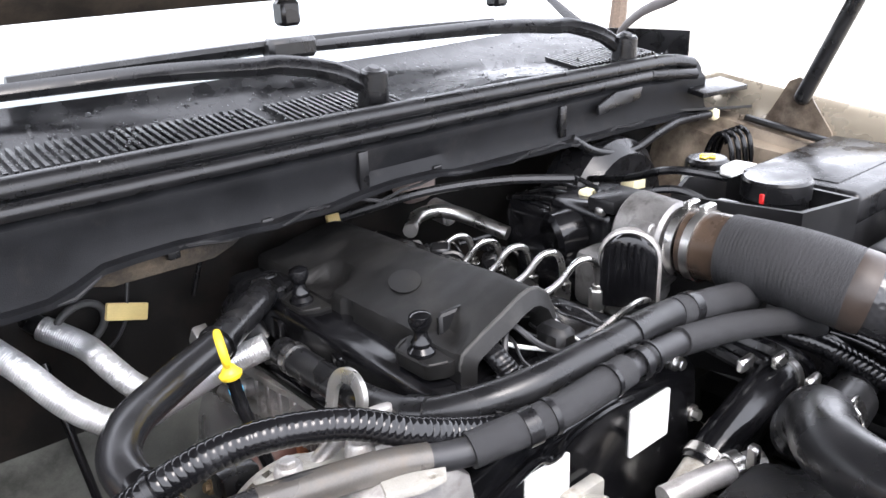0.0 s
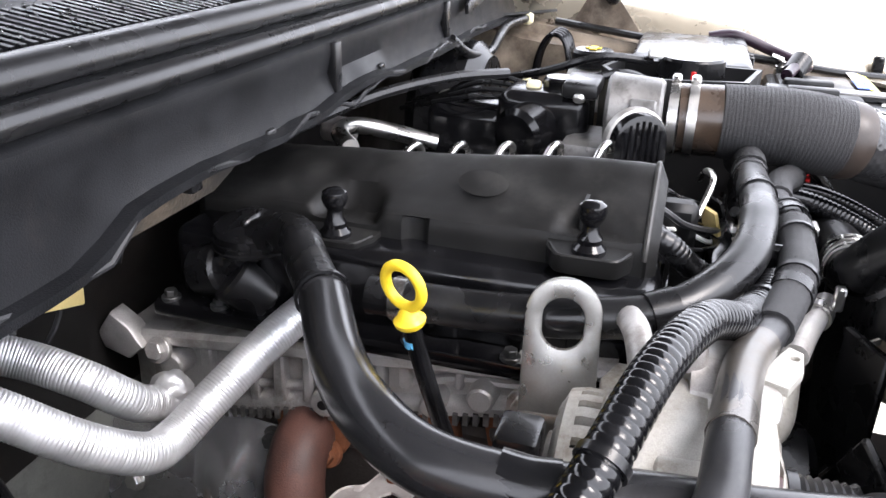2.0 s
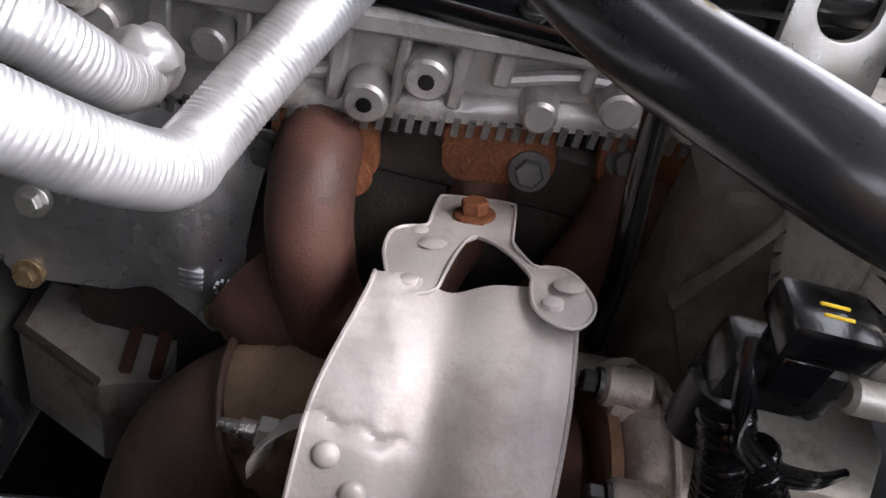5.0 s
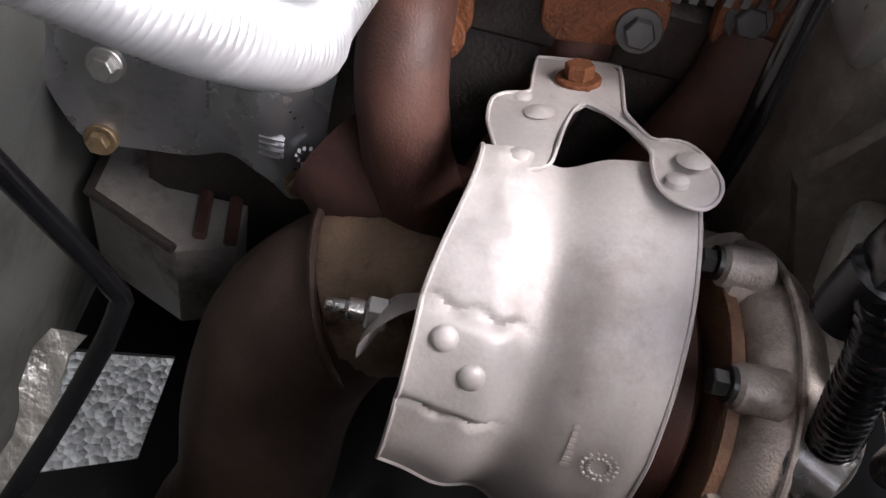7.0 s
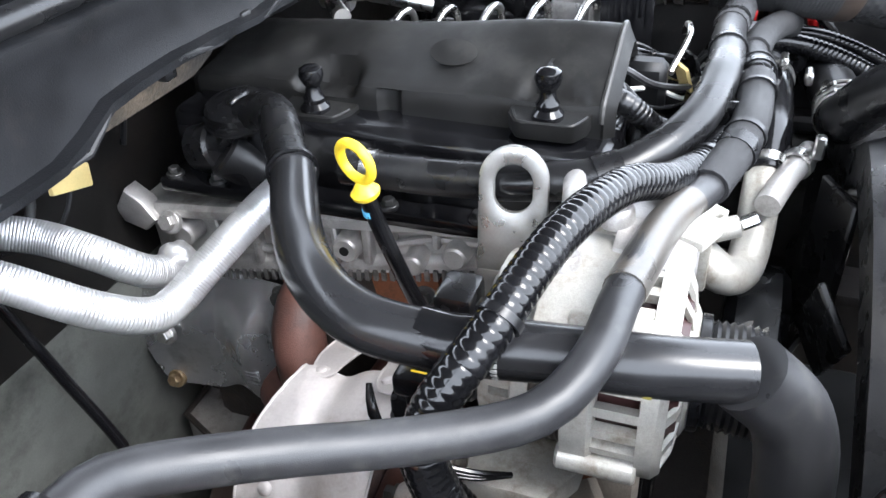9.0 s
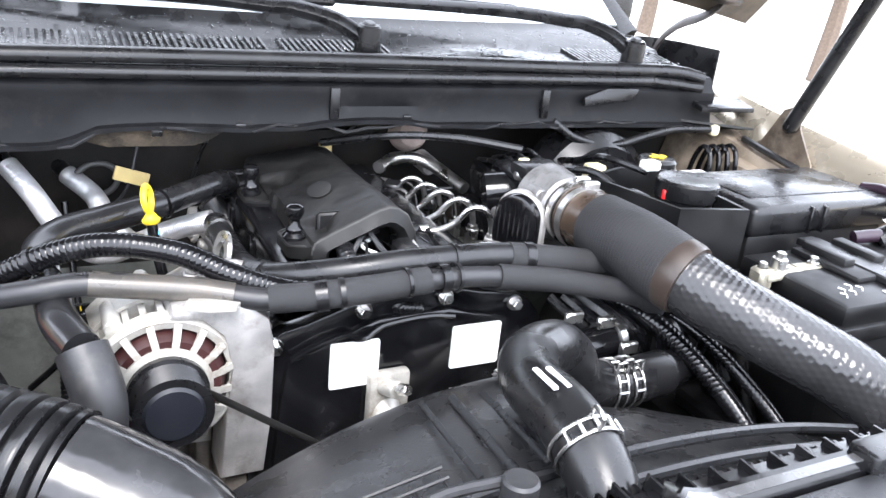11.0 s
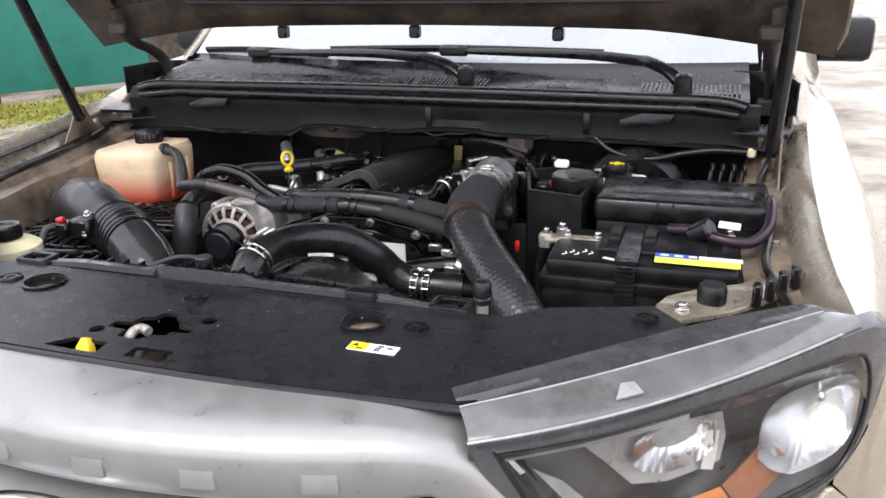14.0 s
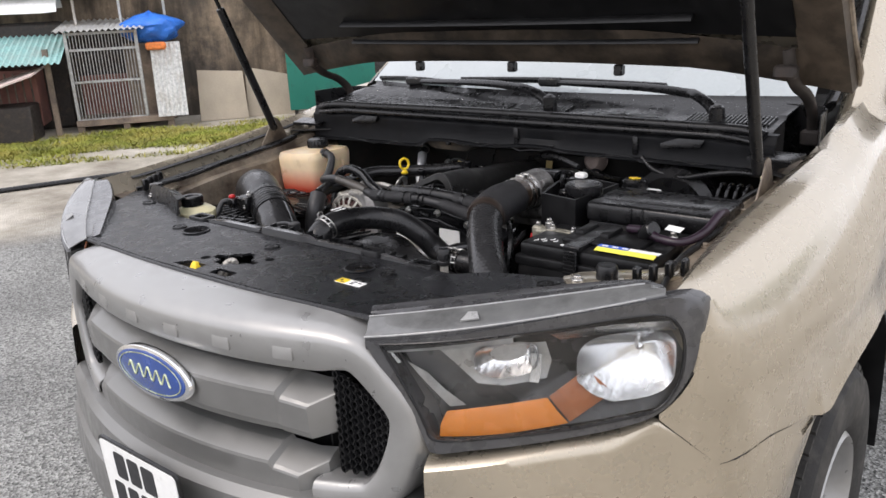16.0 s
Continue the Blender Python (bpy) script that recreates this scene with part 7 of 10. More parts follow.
g = thing("charge_air_pipe", "fat black charge-air pipe with dimpled rubber and fabric sleeve", "air pipe", Gp[4])
DIMPLE = mat("dimpled_rubber", (0.026, 0.026, 0.027), 0.17, vary=0.15, bump=0.0)


def dimple(along, turn):
    """Rows of small round dents, every second row set half a step on."""
    row = along / 0.0078
    k = math.floor(row)
    u = turn / (2 * math.pi) * 28 + (0.5 if k % 2 else 0.0)
    d = math.hypot(row - k - 0.5, u - math.floor(u) - 0.5)
    return -0.020 * max(0.0, 1 - (d / 0.42) ** 2)


b = bm()
tube(b, Gp[4:], 0.0372, 112, 0.0020, relief=dimple)
part("dimpled_pipe", b, DIMPLE, g)
b = bm()
tube(b, Gp[2:5], 0.0400, 32, 0.0010, rad=lambda s, t: 1 + 0.005 * math.sin(2 * math.pi * s / 0.0040) + 0.09 * (s / t) - 0.05 * (s / t) ** 6)
part("fabric_sleeve", b, SLEEVE, g)
b = bm()
tube(b, Gp[1:3], 0.0385, 28, 0.01)
part("brown_neck", b, mat("browned_rubber", (0.05, 0.034, 0.024), 0.25, dirt=(0.016, 0.014, 0.013), dirt_amount=0.45, dirt_scale=18), g)
b = bm()
q0, q1 = Vector(Gp[4]), Vector(Gp[5])
w = (q1 - Vector(Gp[3])).normalized()
lathe(b, [(0.034, -0.012), (0.0405, -0.012), (0.042, -0.006), (0.042, 0.006), (0.0405, 0.012), (0.034, 0.012)], q0 + w * 0.004, w, 28, closed=True)
part("brown_collar", b, mat("brown_collar_rubber", (0.030, 0.021, 0.016), 0.45, dirt=(0.04, 0.030, 0.025), dirt_amount=0.4, dirt_scale=25), g)
for y in (0.835, 0.815):
    b = bm()
    lathe(b, [(0.0388, -0.005), (0.0408, -0.005), (0.0408, 0.005), (0.0388, 0.005)], (0.264, y, 1.133), (0, 1, 0), 30, closed=True)
    box(b, (0.256, y - 0.005, 1.171), (0.278, y + 0.005, 1.180), 0.002)
    part("band_clamp", b, STEEL, g)
# throttle body
th = thing("throttle_body", "cast throttle body with a round black motor cover", "throttle body", (0.24, 0.875, 1.05))
b = bm()
disc_cyl(b, (0.262, 0.845, 1.132), (0.262, 0.905, 1.131), 0.043, 0.047, 28, 0.004)
box(b, (0.215, 0.862, 1.06), (0.304, 0.90, 1.150), 0.016, 3)
box(b, (0.205, 0.87, 1.04), (0.30, 0.95, 1.11), 0.012, 2)
for x, z in ((0.224, 1.150), (0.300, 1.153), (0.300, 1.085)):
    disc_cyl(b, (x, 0.852, z), (x, 0.880, z), 0.0095, n=14, bev=0.002)
part("throttle_casting", b, DULLCAST, th)
b = bm()
ax = Vector((-0.86, -0.50, 0.08)).normalized()
mm = frame_at(Vector((0.212, 0.872, 1.105)), ax.cross(Vector((0, 0, 1))), (0, 0, 1))
sg = 1 if (mm.to_3x3() @ Vector((0, 0, 1))).dot(ax) > 0 else -1


def arched(w, low, top, n=12):
    """A plate outline with a flat foot and a round head."""
    return [(-w, low), (w, low)] + [(w * math.cos(math.pi * k / n), top - w + w * math.sin(math.pi * k / n)) for k in range(n + 1)]


slab(b, arched(0.031, -0.040, 0.046), sg * 0.022, mm, bev=0.005)
cap = part("motor_cover", b, GLOSSY, th)
b = bm()
for k in range(7):
    u = -0.021 + 0.007 * k
    top = 0.013 + math.sqrt(0.026 ** 2 - u * u)
    tube(b, [mm @ Vector((u, -0.020 + 0.012 * (k % 2), sg * 0.0222)), mm @ Vector((u, top, sg * 0.0222))], 0.0017, 6)
tagged(part("cooling_ribs", b, GLOSSY, cap), kind="stuff")
b = bm()
slab(b, arched(0.0345, -0.038, 0.0495), sg * 0.010, mm, bev=0.003)
part("motor_housing", b, CAST, th, "bright cast housing behind the cover")

# exhaust-gas valve and connectors behind the throttle
egr = thing("valve_assembly", "black valve with pale connectors behind the throttle body", "valve", (0.24, 1.0, 1.05))
b = bm()
disc_cyl(b, (0.222, 1.000, 1.105), (0.31, 0.962, 1.120), 0.032, 0.030, 22, 0.006)
box(b, (0.245, 0.925, 1.06), (0.33, 1.03, 1.150), 0.014, 3)
box(b, (0.26, 1.02, 1.02), (0.35, 1.12, 1.125), 0.016, 3)
disc_cyl(b, (0.295, 0.965, 1.14), (0.295, 0.965, 1.162), 0.020, n=18, bev=0.003)
box(b, (0.22, 0.95, 1.03), (0.34, 1.06, 1.09), 0.012, 2)
part("valve_body", b, GLOSSY, egr)
for lo, hi, mt in (((0.232, 0.928, 1.146), (0.243, 0.942, 1.158), STEEL), ((0.505, 1.132, 1.078), (0.540, 1.150, 1.106), WHITE), ((0.432, 1.030, 1.096), (0.462, 1.056, 1.130), CREAM), ((0.235, 0.915, 1.150), (0.300, 0.955, 1.168), BLACK), ((0.275, 0.985, 1.146), (0.294, 1.003, 1.157), CREAM)):
    b = bm()
    box(b, lo, hi, 0.005, 2)
    part("connector", b, mt, egr)
for k in range(4):
    b = bm()
    tube(b, [(0.27 + 0.02 * k, 1.0, 1.14), (0.27 + 0.02 * k, 1.06, 1.135 + 0.005 * k), (0.28 + 0.02 * k, 1.12, 1.12), (0.32 + 0.02 * k, 1.17, 1.10)], 0.0035, 8, 0.01)
    part("loom_wire", b, BLACK, egr)
b = bm()
tube(b, [(0.05, 1.20, 1.13), (0.14, 1.14, 1.155), (0.22, 1.08, 1.165), (0.30, 1.03, 1.16)], 0.006, 8, 0.012)
part("vacuum_line", b, RUBBER, egr)
b = bm()
tube(b, [(0.345, 1.045, 1.085), (0.315, 1.112, 1.082), (0.318, 1.124, 1.100), (0.330, 1.120, 1.122), (0.345, 1.08, 1.128)], 0.0026, 8, 0.006)
part("bright_edge", b, STEEL, egr)

# cast outlet pipe on the front
op = thing("coolant_outlet", "bent cast-alloy coolant outlet clamped to a black hose", "pipe", (0.05, 0.73, 0.93))
b = bm()
tube(b, [(-0.012, 0.752, 0.955), (-0.012, 0.728, 0.938), (0.015, 0.712, 0.930), (0.055, 0.706, 0.948), (0.09, 0.705, 0.970), (0.118, 0.704, 0.988)], 0.0185, 16, 0.008)
box(b, (-0.035, 0.742, 0.93), (0.012, 0.757, 1.0), 0.004, 2)
disc_cyl(b, (-0.018, 0.745, 0.985), (-0.012, 0.722, 0.992), 0.010, n=12, bev=0.001)
part("outlet_casting", b, CAST_WHITE, op)
b = bm()
disc_cyl(b, (-0.012, 0.722, 0.993), (-0.006, 0.708, 0.999), 0.0065, n=6, bev=0.001)
part("sensor", b, STEEL, op)
b = bm()
ph = [(0.105, 0.704, 0.98), (0.15, 0.704, 1.002), (0.20, 0.706, 1.016), (0.25, 0.708, 1.022), (0.29, 0.715, 1.01)]
tube(b, ph, 0.0215, 18, 0.008)
part("outlet_hose", b, GLOSSY, op)
for at in (0.06, 0.78):
    b = bm()
    band(b, ph, 0.0215, at, 0.010, 22, 1.1)
    part("spring_clamp", b, STEEL, op)

# ---- alternator ----
alt = thing("alternator", "pale cast alternator with red windings showing through slots", "alternator", (-0.245, 0.80, 0.90))
ac = Vector((-0.240, 0.735, 1.019))


def ring_at(y, r, a):
    return Vector((ac.x + r * math.cos(a), y, ac.z + r * math.sin(a)))


b = bm()
lathe(b, [(0.0, 0.012), (0.050, 0.012), (0.057, 0.022), (0.059, 0.075), (0.0, 0.075)], ac, (0, 1, 0), 32)
part("winding", b, COPPER, alt, "dark red copper windings")
b = bm()
lathe(b, [(0.0, 0.100), (0.049, 0.100), (0.049, 0.128), (0.044, 0.135), (0.0, 0.135)], ac, (0, 1, 0), 32)
part("winding", b, MATTE, alt)
b = bm()
lathe(b, [(0.050, 0.076)] + [(0.0625 if k % 2 else 0.0615, 0.076 + 0.002 * k) for k in range(14)] + [(0.050, 0.102)], ac, (0, 1, 0), 40, closed=True)
part("stator", b, DARK_IRON, alt, "dark laminated stator ring")


def claw(b, a, line, wide, deep):
    """A flat cast bar that follows (y, radius) at the angle a of the alternator's casing."""
    out, side = Vector((math.cos(a), 0, math.sin(a))), Vector((-math.sin(a), 0, math.cos(a)))
    rows = []
    for y, r in line:
        p = Vector((ac.x, ac.y + y, ac.z))
        rows.append([p + out * r - side * wide, p + out * r + side * wide, p + out * (r - deep) + side * wide, p + out * (r - deep) - side * wide])
    sheet(b, rows, close=True)


FRONT = ((0.066, 0.0715), (0.034, 0.0715), (0.030, 0.0710))
FACE = ((0.026, 0.0690), (0.017, 0.0650), (0.012, 0.054), (0.010, 0.042))
REAR = ((0.106, 0.0625), (0.122, 0.0625), (0.131, 0.0595), (0.137, 0.050), (0.139, 0.030))
b = bm()
lathe(b, [(0.058, 0.058), (0.071, 0.058), (0.0735, 0.061), (0.0735, 0.077), (0.058, 0.077)], ac, (0, 1, 0), 44, closed=True)
lathe(b, [(0.060, 0.019), (0.0675, 0.017), (0.0722, 0.022), (0.0725, 0.032), (0.060, 0.033)], ac, (0, 1, 0), 44, closed=True)
lathe(b, [(0.020, 0.006), (0.036, 0.006), (0.043, 0.0095), (0.044, 0.017), (0.020, 0.017)], ac, (0, 1, 0), 36, closed=True)
front_frame = part("front_casing", b, CAST_WHITE, alt, "pale cast front casing with curved vents")
for k in range(28):
    b = bm()
    claw(b, 2 * math.pi * k / 28, FRONT, 0.0031, 0.008)
    part("vent_bar", b, CAST_WHITE, front_frame)
for k in range(16):
    b = bm()
    claw(b, 2 * math.pi * (k + 0.5) / 16, FACE, 0.0034, 0.008)
    part("face_bar", b, CAST_WHITE, front_frame)
for a in (0.5, 2.2, 3.6, 5.2):
    b = bm()
    q = ring_at(ac.y + 0.03, 0.072, a)
    disc_cyl(b, q, q + Vector((0, 0.050, 0)), 0.009, 0.009, 14, 0.002)
    part("through_bolt_lug", b, CAST_WHITE, front_frame)
b = bm()
lathe(b, [(0.050, 0.100), (0.064, 0.100), (0.0645, 0.102), (0.0645, 0.110), (0.062, 0.112), (0.050, 0.112)], ac, (0, 1, 0), 44, closed=True)
lathe(b, [(0.050, 0.127), (0.0618, 0.125), (0.0602, 0.132), (0.049, 0.137)], ac, (0, 1, 0), 44, closed=True)
lathe(b, [(0.0, 0.136), (0.032, 0.136), (0.032, 0.142), (0.0, 0.142)], ac, (0, 1, 0), 32)
rear_frame = part("rear_casing", b, CAST_WHITE, alt, "pale cast rear casing with square vents")
for k in range(26):
    b = bm()
    claw(b, 2 * math.pi * k / 26, REAR, 0.0042, 0.008)
    part("vent_bar", b, CAST_WHITE, rear_frame)
b = bm()
lathe(b, [(0.0, -0.036), (0.025, -0.036), (0.0285, -0.032), (0.029, -0.006), (0.026, 0.0), (0.0, 0.0)], ac, (0, 1, 0), 36)
part("pulley_cap", b, mat("navy_cap", (0.009, 0.010, 0.014), 0.45), alt)
b = bm()
lathe(b, [(0.028, -0.033), (0.036, -0.033)] + [(0.0355 if k % 2 else 0.0335, -0.030 + 0.0024 * k) for k in range(13)] + [(0.038, 0.000), (0.038, 0.006), (0.028, 0.006)], ac, (0, 1, 0), 36, closed=True)
part("pulley", b, BLACK, alt)
b = bm()
slab(b, [(-0.190, 0.90), (-0.145, 0.90), (-0.138, 0.965), (-0.136, 1.045), (-0.142, 1.078), (-0.165, 1.098), (-0.205, 1.104), (-0.232, 1.098), (-0.236, 1.088), (-0.205, 1.084), (-0.186, 1.065), (-0.178, 1.03), (-0.184, 0.98)], 0.05, Matrix(((1, 0, 0, 0), (0, 0, -1, 0.800), (0, 1, 0, 0), (0, 0, 0, 1))), bev=0.004)
part("mounting_bracket", b, CAST, alt)
b = bm()
sheet(b, [[ring_at(y, 0.0765 + 0.003 * math.sin((y - 0.79) * 40), radians(a)) for a in range(46, 146, 6)] for y in (0.790, 0.800, 0.810, 0.820, 0.828, 0.834)], 0.004)
saddle = part("saddle_plate", b, CAST_WHITE, alt, "pale cast plate over the alternator's top")
b = bm()
slab(b, [(-0.252, 0.800), (-0.225, 0.789), (-0.150, 0.786), (-0.128, 0.796), (-0.126, 0.846), (-0.150, 0.856), (-0.205, 0.850), (-0.246, 0.836)], 0.010, frame_at((0, 0, 1.088), (1, 0, 0.01), (0, 1, -0.06)) , [circle(-0.175, 0.832, 0.005, 12)], 0.003)
part("saddle_web", b, CAST_WHITE, saddle)
b = bm()
tube(b, [(-0.135, 0.845, 1.090), (-0.165, 0.838, 1.100), (-0.195, 0.832, 1.104), (-0.225, 0.826, 1.094), (-0.250, 0.822, 1.080)], 0.009, 14, 0.008, flat=(0.8, 1.0))
part("saddle_rib", b, CAST, saddle)
for x, y, z in ((-0.205, 0.802, 1.108), (-0.252, 0.826, 1.098), (-0.185, 0.770, 1.094)):
    b = bm()
    disc_cyl(b, (x, y, z - 0.010), (x, y, z + 0.005), 0.012, 0.0105, 18, 0.002)
    disc_cyl(b, (x, y, z + 0.004), (x, y, z + 0.009), 0.0065, n=6, bev=0.001)
    part("bracket_bolt", b, CAST, saddle)
b = bm()
slab(b, [(-0.222, 0.748), (-0.200, 0.738), (-0.178, 0.736), (-0.172, 0.744), (-0.196, 0.757), (-0.216, 0.764)], 0.006, Matrix.Translation((0, 0, 1.098)), [circle(-0.186, 0.742, 0.0028, 10)], 0.0012)
part("bracket_tongue", b, CAST_WHITE, saddle)
b = bm()
tube(b, [(-0.215, 0.722, 1.030), (-0.15, 0.715, 0.985), (-0.08, 0.71, 0.935), (-0.03, 0.71, 0.89)], 0.012, 8, 0.02, flat=(0.15, 1))
part("drive_belt", b, mat("ribbed_belt", (0.05, 0.048, 0.046), 0.6), alt)
b = bm()
disc_cyl(b, (-0.310, 0.880, 1.004), (-0.310, 0.862, 1.004), 0.0070, n=16, bev=0.002)
part("regulator", b, CAST_WHITE, alt)
b = bm()
box(b, (-0.282, 0.876, 1.050), (-0.250, 0.902, 1.076), 0.004, 2)
part("connector_block", b, BLACK, alt)

plug = thing("alternator_plug", "black wiring plug with a yellow lock clip", "connector", (-0.305, 0.905, 1.0))
b = bm()
box(b, (-0.319, 0.884, 1.020), (-0.292, 0.918, 1.037), 0.004, 2)
part("plug_shell", b, GLOSSY, plug)
b = bm()
box(b, (-0.314, 0.890, 0.998), (-0.295, 0.913, 1.020), 0.003)
part("plug_neck", b, GLOSSY, plug)
b = bm()
box(b, (-0.304, 0.868, 1.012), (-0.288, 0.885, 1.028), 0.003)
part("plug_boot", b, GLOSSY, plug)
b = bm()
box(b, (-0.3110, 0.896, 1.0365), (-0.3095, 0.907, 1.0378), 0.0005)
box(b, (-0.3055, 0.896, 1.0365), (-0.3040, 0.907, 1.0378), 0.0005)
part("lock_clip", b, YELLOW, plug)
for k in range(3):
    b = bm()
    tube(b, [(-0.322, 0.931, 1.030 - 0.003 * k), (-0.330, 0.928 - 0.002 * k, 1.012), (-0.328, 0.916, 0.992 - 0.003 * k), (-0.322, 0.893, 0.972 - 0.004 * k), (-0.315, 0.868, 0.962 - 0.003 * k), (-0.300, 0.845, 0.950)], 0.0022, 8, 0.008)
    part("plug_wire", b, GLOSSY, plug)
for pts, r in (([(-0.312, 0.916, 0.985), (-0.318, 0.908, 0.965), (-0.320, 0.898, 0.935), (-0.320, 0.885, 0.900), (-0.318, 0.872, 0.850)], 0.0105),
               ([(-0.316, 0.900, 0.972), (-0.320, 0.890, 0.956), (-0.320, 0.868, 0.928), (-0.316, 0.846, 0.900), (-0.305, 0.825, 0.86)], 0.0095)):
    b = bm()
    tube(b, pts, r, 16, 0.0013, rad=ribs(0.0052, 0.13))
    part("ribbed_sleeve", b, GLOSSY, plug)
b = bm()
box(b, (-0.312, 0.880, 0.985), (-0.288, 0.925, 1.012), 0.005, 2)
disc_cyl(b, (-0.300, 0.915, 0.99), (-0.300, 0.915, 0.955), 0.014, 0.012, 16, 0.003)
part("plug_bracket", b, BLACK, plug)

# engine mount below the alternator
mount = thing("engine_mount", "dull dusty cast engine mount with a rusty edge", "engine mount", (-0.17, 0.85, 0.85))
MOUNT = mat("dusty_cast_iron", (0.20, 0.178, 0.155), 0.6, metal=0.25, vary=0.25, grain=500, bump=0.3, dirt=(0.10, 0.08, 0.065), dirt_amount=0.45, dirt_scale=14)
b = bm()
box(b, (-0.195, 0.830, 0.83), (-0.115, 0.900, 1.000), 0.012, 2)
box(b, (-0.185, 0.770, 0.72), (-0.115, 0.835, 0.90), 0.014, 2)
part("mount_casting", b, MOUNT, mount)
b = bm()
slab(b, [(0.900, 0.930), (0.872, 0.995), (0.842, 1.010), (0.820, 0.99), (0.815, 0.87), (0.790, 0.80), (0.800, 0.73), (0.840, 0.74), (0.850, 0.84)], 0.014, Matrix(((0, 0, -1, -0.190), (1, 0, 0, 0), (0, 1, 0, 0), (0, 0, 0, 1))), bev=0.005)
part("mount_web", b, MOUNT, mount)
b = bm()
slab(b, [(-0.300, 0.880), (-0.300, 0.822), (-0.270, 0.805), (-0.190, 0.800), (-0.185, 0.860), (-0.250, 0.890)], 0.018, Matrix.Translation((0, 0, 0.915)), bev=0.005)
part("mount_foot", b, CAST_WHITE, mount, "pale cast arm below the alternator")
b = bm()
tube(b, [(-0.206, 0.845, 0.850), (-0.210, 0.825, 0.856), (-0.210, 0.800, 0.872), (-0.206, 0.780, 0.868)], 0.006, 8, 0.006)
part("rusty_edge", b, RUST_ORANGE, mount)

# ---- exhaust side: manifold, turbocharger, heat shields ----
man = thing("exhaust_manifold", "rusty cast-iron exhaust manifold", "manifold", (-0.13, 1.02, 0.86))
for pts, r in (([(-0.108, 1.100, 0.918), (-0.138, 1.099, 0.908), (-0.160, 1.092, 0.880), (-0.172, 1.076, 0.840), (-0.180, 1.050, 0.800)], 0.0255),
               ([(-0.092, 1.000, 0.925), (-0.096, 1.000, 0.888), (-0.108, 1.008, 0.852), (-0.150, 1.030, 0.82)], 0.020),
               ([(-0.105, 0.912, 0.945), (-0.118, 0.916, 0.910), (-0.130, 0.93, 0.865), (-0.155, 0.96, 0.82)], 0.024),
               ([(-0.140, 1.125, 0.815), (-0.165, 1.08, 0.805), (-0.175, 0.95, 0.81), (-0.160, 0.90, 0.82)], 0.036)):
    b = bm()
    tube(b, pts, r, 20, 0.006, relief=lambda s, u: 0.03 * noise.noise(Vector((s * 60, math.cos(u) * 2, math.sin(u) * 2))))
    part("runner", b, RUST, man)
for y, z, w, h in ((1.098, 0.914, 0.032, 0.024), (0.998, 0.938, 0.034, 0.022), (0.912, 0.954, 0.030, 0.021)):
    b = bm()
    slab(b, rounded((-w, -h), (w, h), 0.014), 0.010, frame_at((-0.104, y, z), (0, -1, 0.2), (0, 0.2, 1)), bev=0.003)
    part("port_flange", b, RUST_ORANGE, man, "orange-rusted port flange")
for x, y, z, mt in ((-0.121, 1.079, 0.902, RUST_ORANGE), (-0.117, 0.978, 0.934, BOLT), (-0.121, 1.130, 0.905, BOLT), (-0.114, 0.926, 0.955, BOLT)):
    b = bm()
    bolt_head(b, (x, y, z), (-1, 0.1, 0.35), 0.0085, 0.008)
    stud = part("manifold_stud", b, mt, man)
    if mt is RUST_ORANGE:
        b = bm()
        disc_cyl(b, (x - 0.006, y, z + 0.002), (x - 0.019, y + 0.002, z + 0.007), 0.0042, 0.0036, n=10, bev=0.0006)
        part("stud_end", b, STEEL, stud)
turbo = thing("turbocharger", "turbocharger with a cast scroll under a domed shield", "turbocharger", (-0.25, 0.97, 0.75))
BROWNED_RING = mat("brown_seal_ring", (0.20, 0.115, 0.075), 0.5, metal=0.3, vary=0.3, bump=0.3, dirt=(0.09, 0.05, 0.035), dirt_amount=0.4, dirt_scale=20)
SCROLL = mat("warm_cast_alloy", (0.58, 0.53, 0.49), 0.46, metal=0.55, grain=700, bump=0.3, vary=0.2, dirt=(0.18, 0.12, 0.09), dirt_amount=0.30, dirt_scale=24)
b = bm()
disc_cyl(b, (-0.235, 0.960, 0.815), (-0.235, 1.045, 0.815), 0.08, n=28, bev=0.01)
tube(b, [(-0.17, 1.04, 0.80), (-0.215, 1.02, 0.81)], 0.034, 16)
part("turbine_housing", b, RUST, turbo)
R0 = Vector((-0.270, 0.905, 0.825))
b = bm()
disc_cyl(b, R0 + Vector((0, 0.026, 0)), R0 + Vector((0, 0.052, 0)), 0.062, 0.058, 36, 0.004)
part("bearing_housing", b, RUST, turbo, "rusty bearing housing between the two scrolls")
b = bm()
lathe(b, [(0.050, 0.022), (0.072, 0.022), (0.075, 0.020), (0.075, 0.014), (0.072, 0.012), (0.050, 0.012)], R0, (0, 1, 0), 48, closed=True)
part("seal_plate", b, BROWNED_RING, turbo)
b = bm()
ring = [R0 + Vector((0.066 * math.cos(a), -0.008, 0.066 * math.sin(a))) for a in [2 * math.pi * k / 40 + 0.6 for k in range(41)]]
tube(b, ring, 0.024, 20, 0.006, rad=lambda s, t: 0.80 + 0.42 * s / t)
scroll = part("compressor_scroll", b, SCROLL, turbo)
b = bm()
tube(b, [R0 + Vector((0.0885 * math.cos(a), -0.006, 0.0885 * math.sin(a))) for a in [2 * math.pi * k / 40 for k in range(42)]], 0.0022, 8, 0.008)
part("casting_seam", b, SCROLL, scroll)
b = bm()
disc_cyl(b, R0 + Vector((0, 0.016, 0)), R0 + Vector((0, -0.03, 0)), 0.060, n=36, bev=0.004)
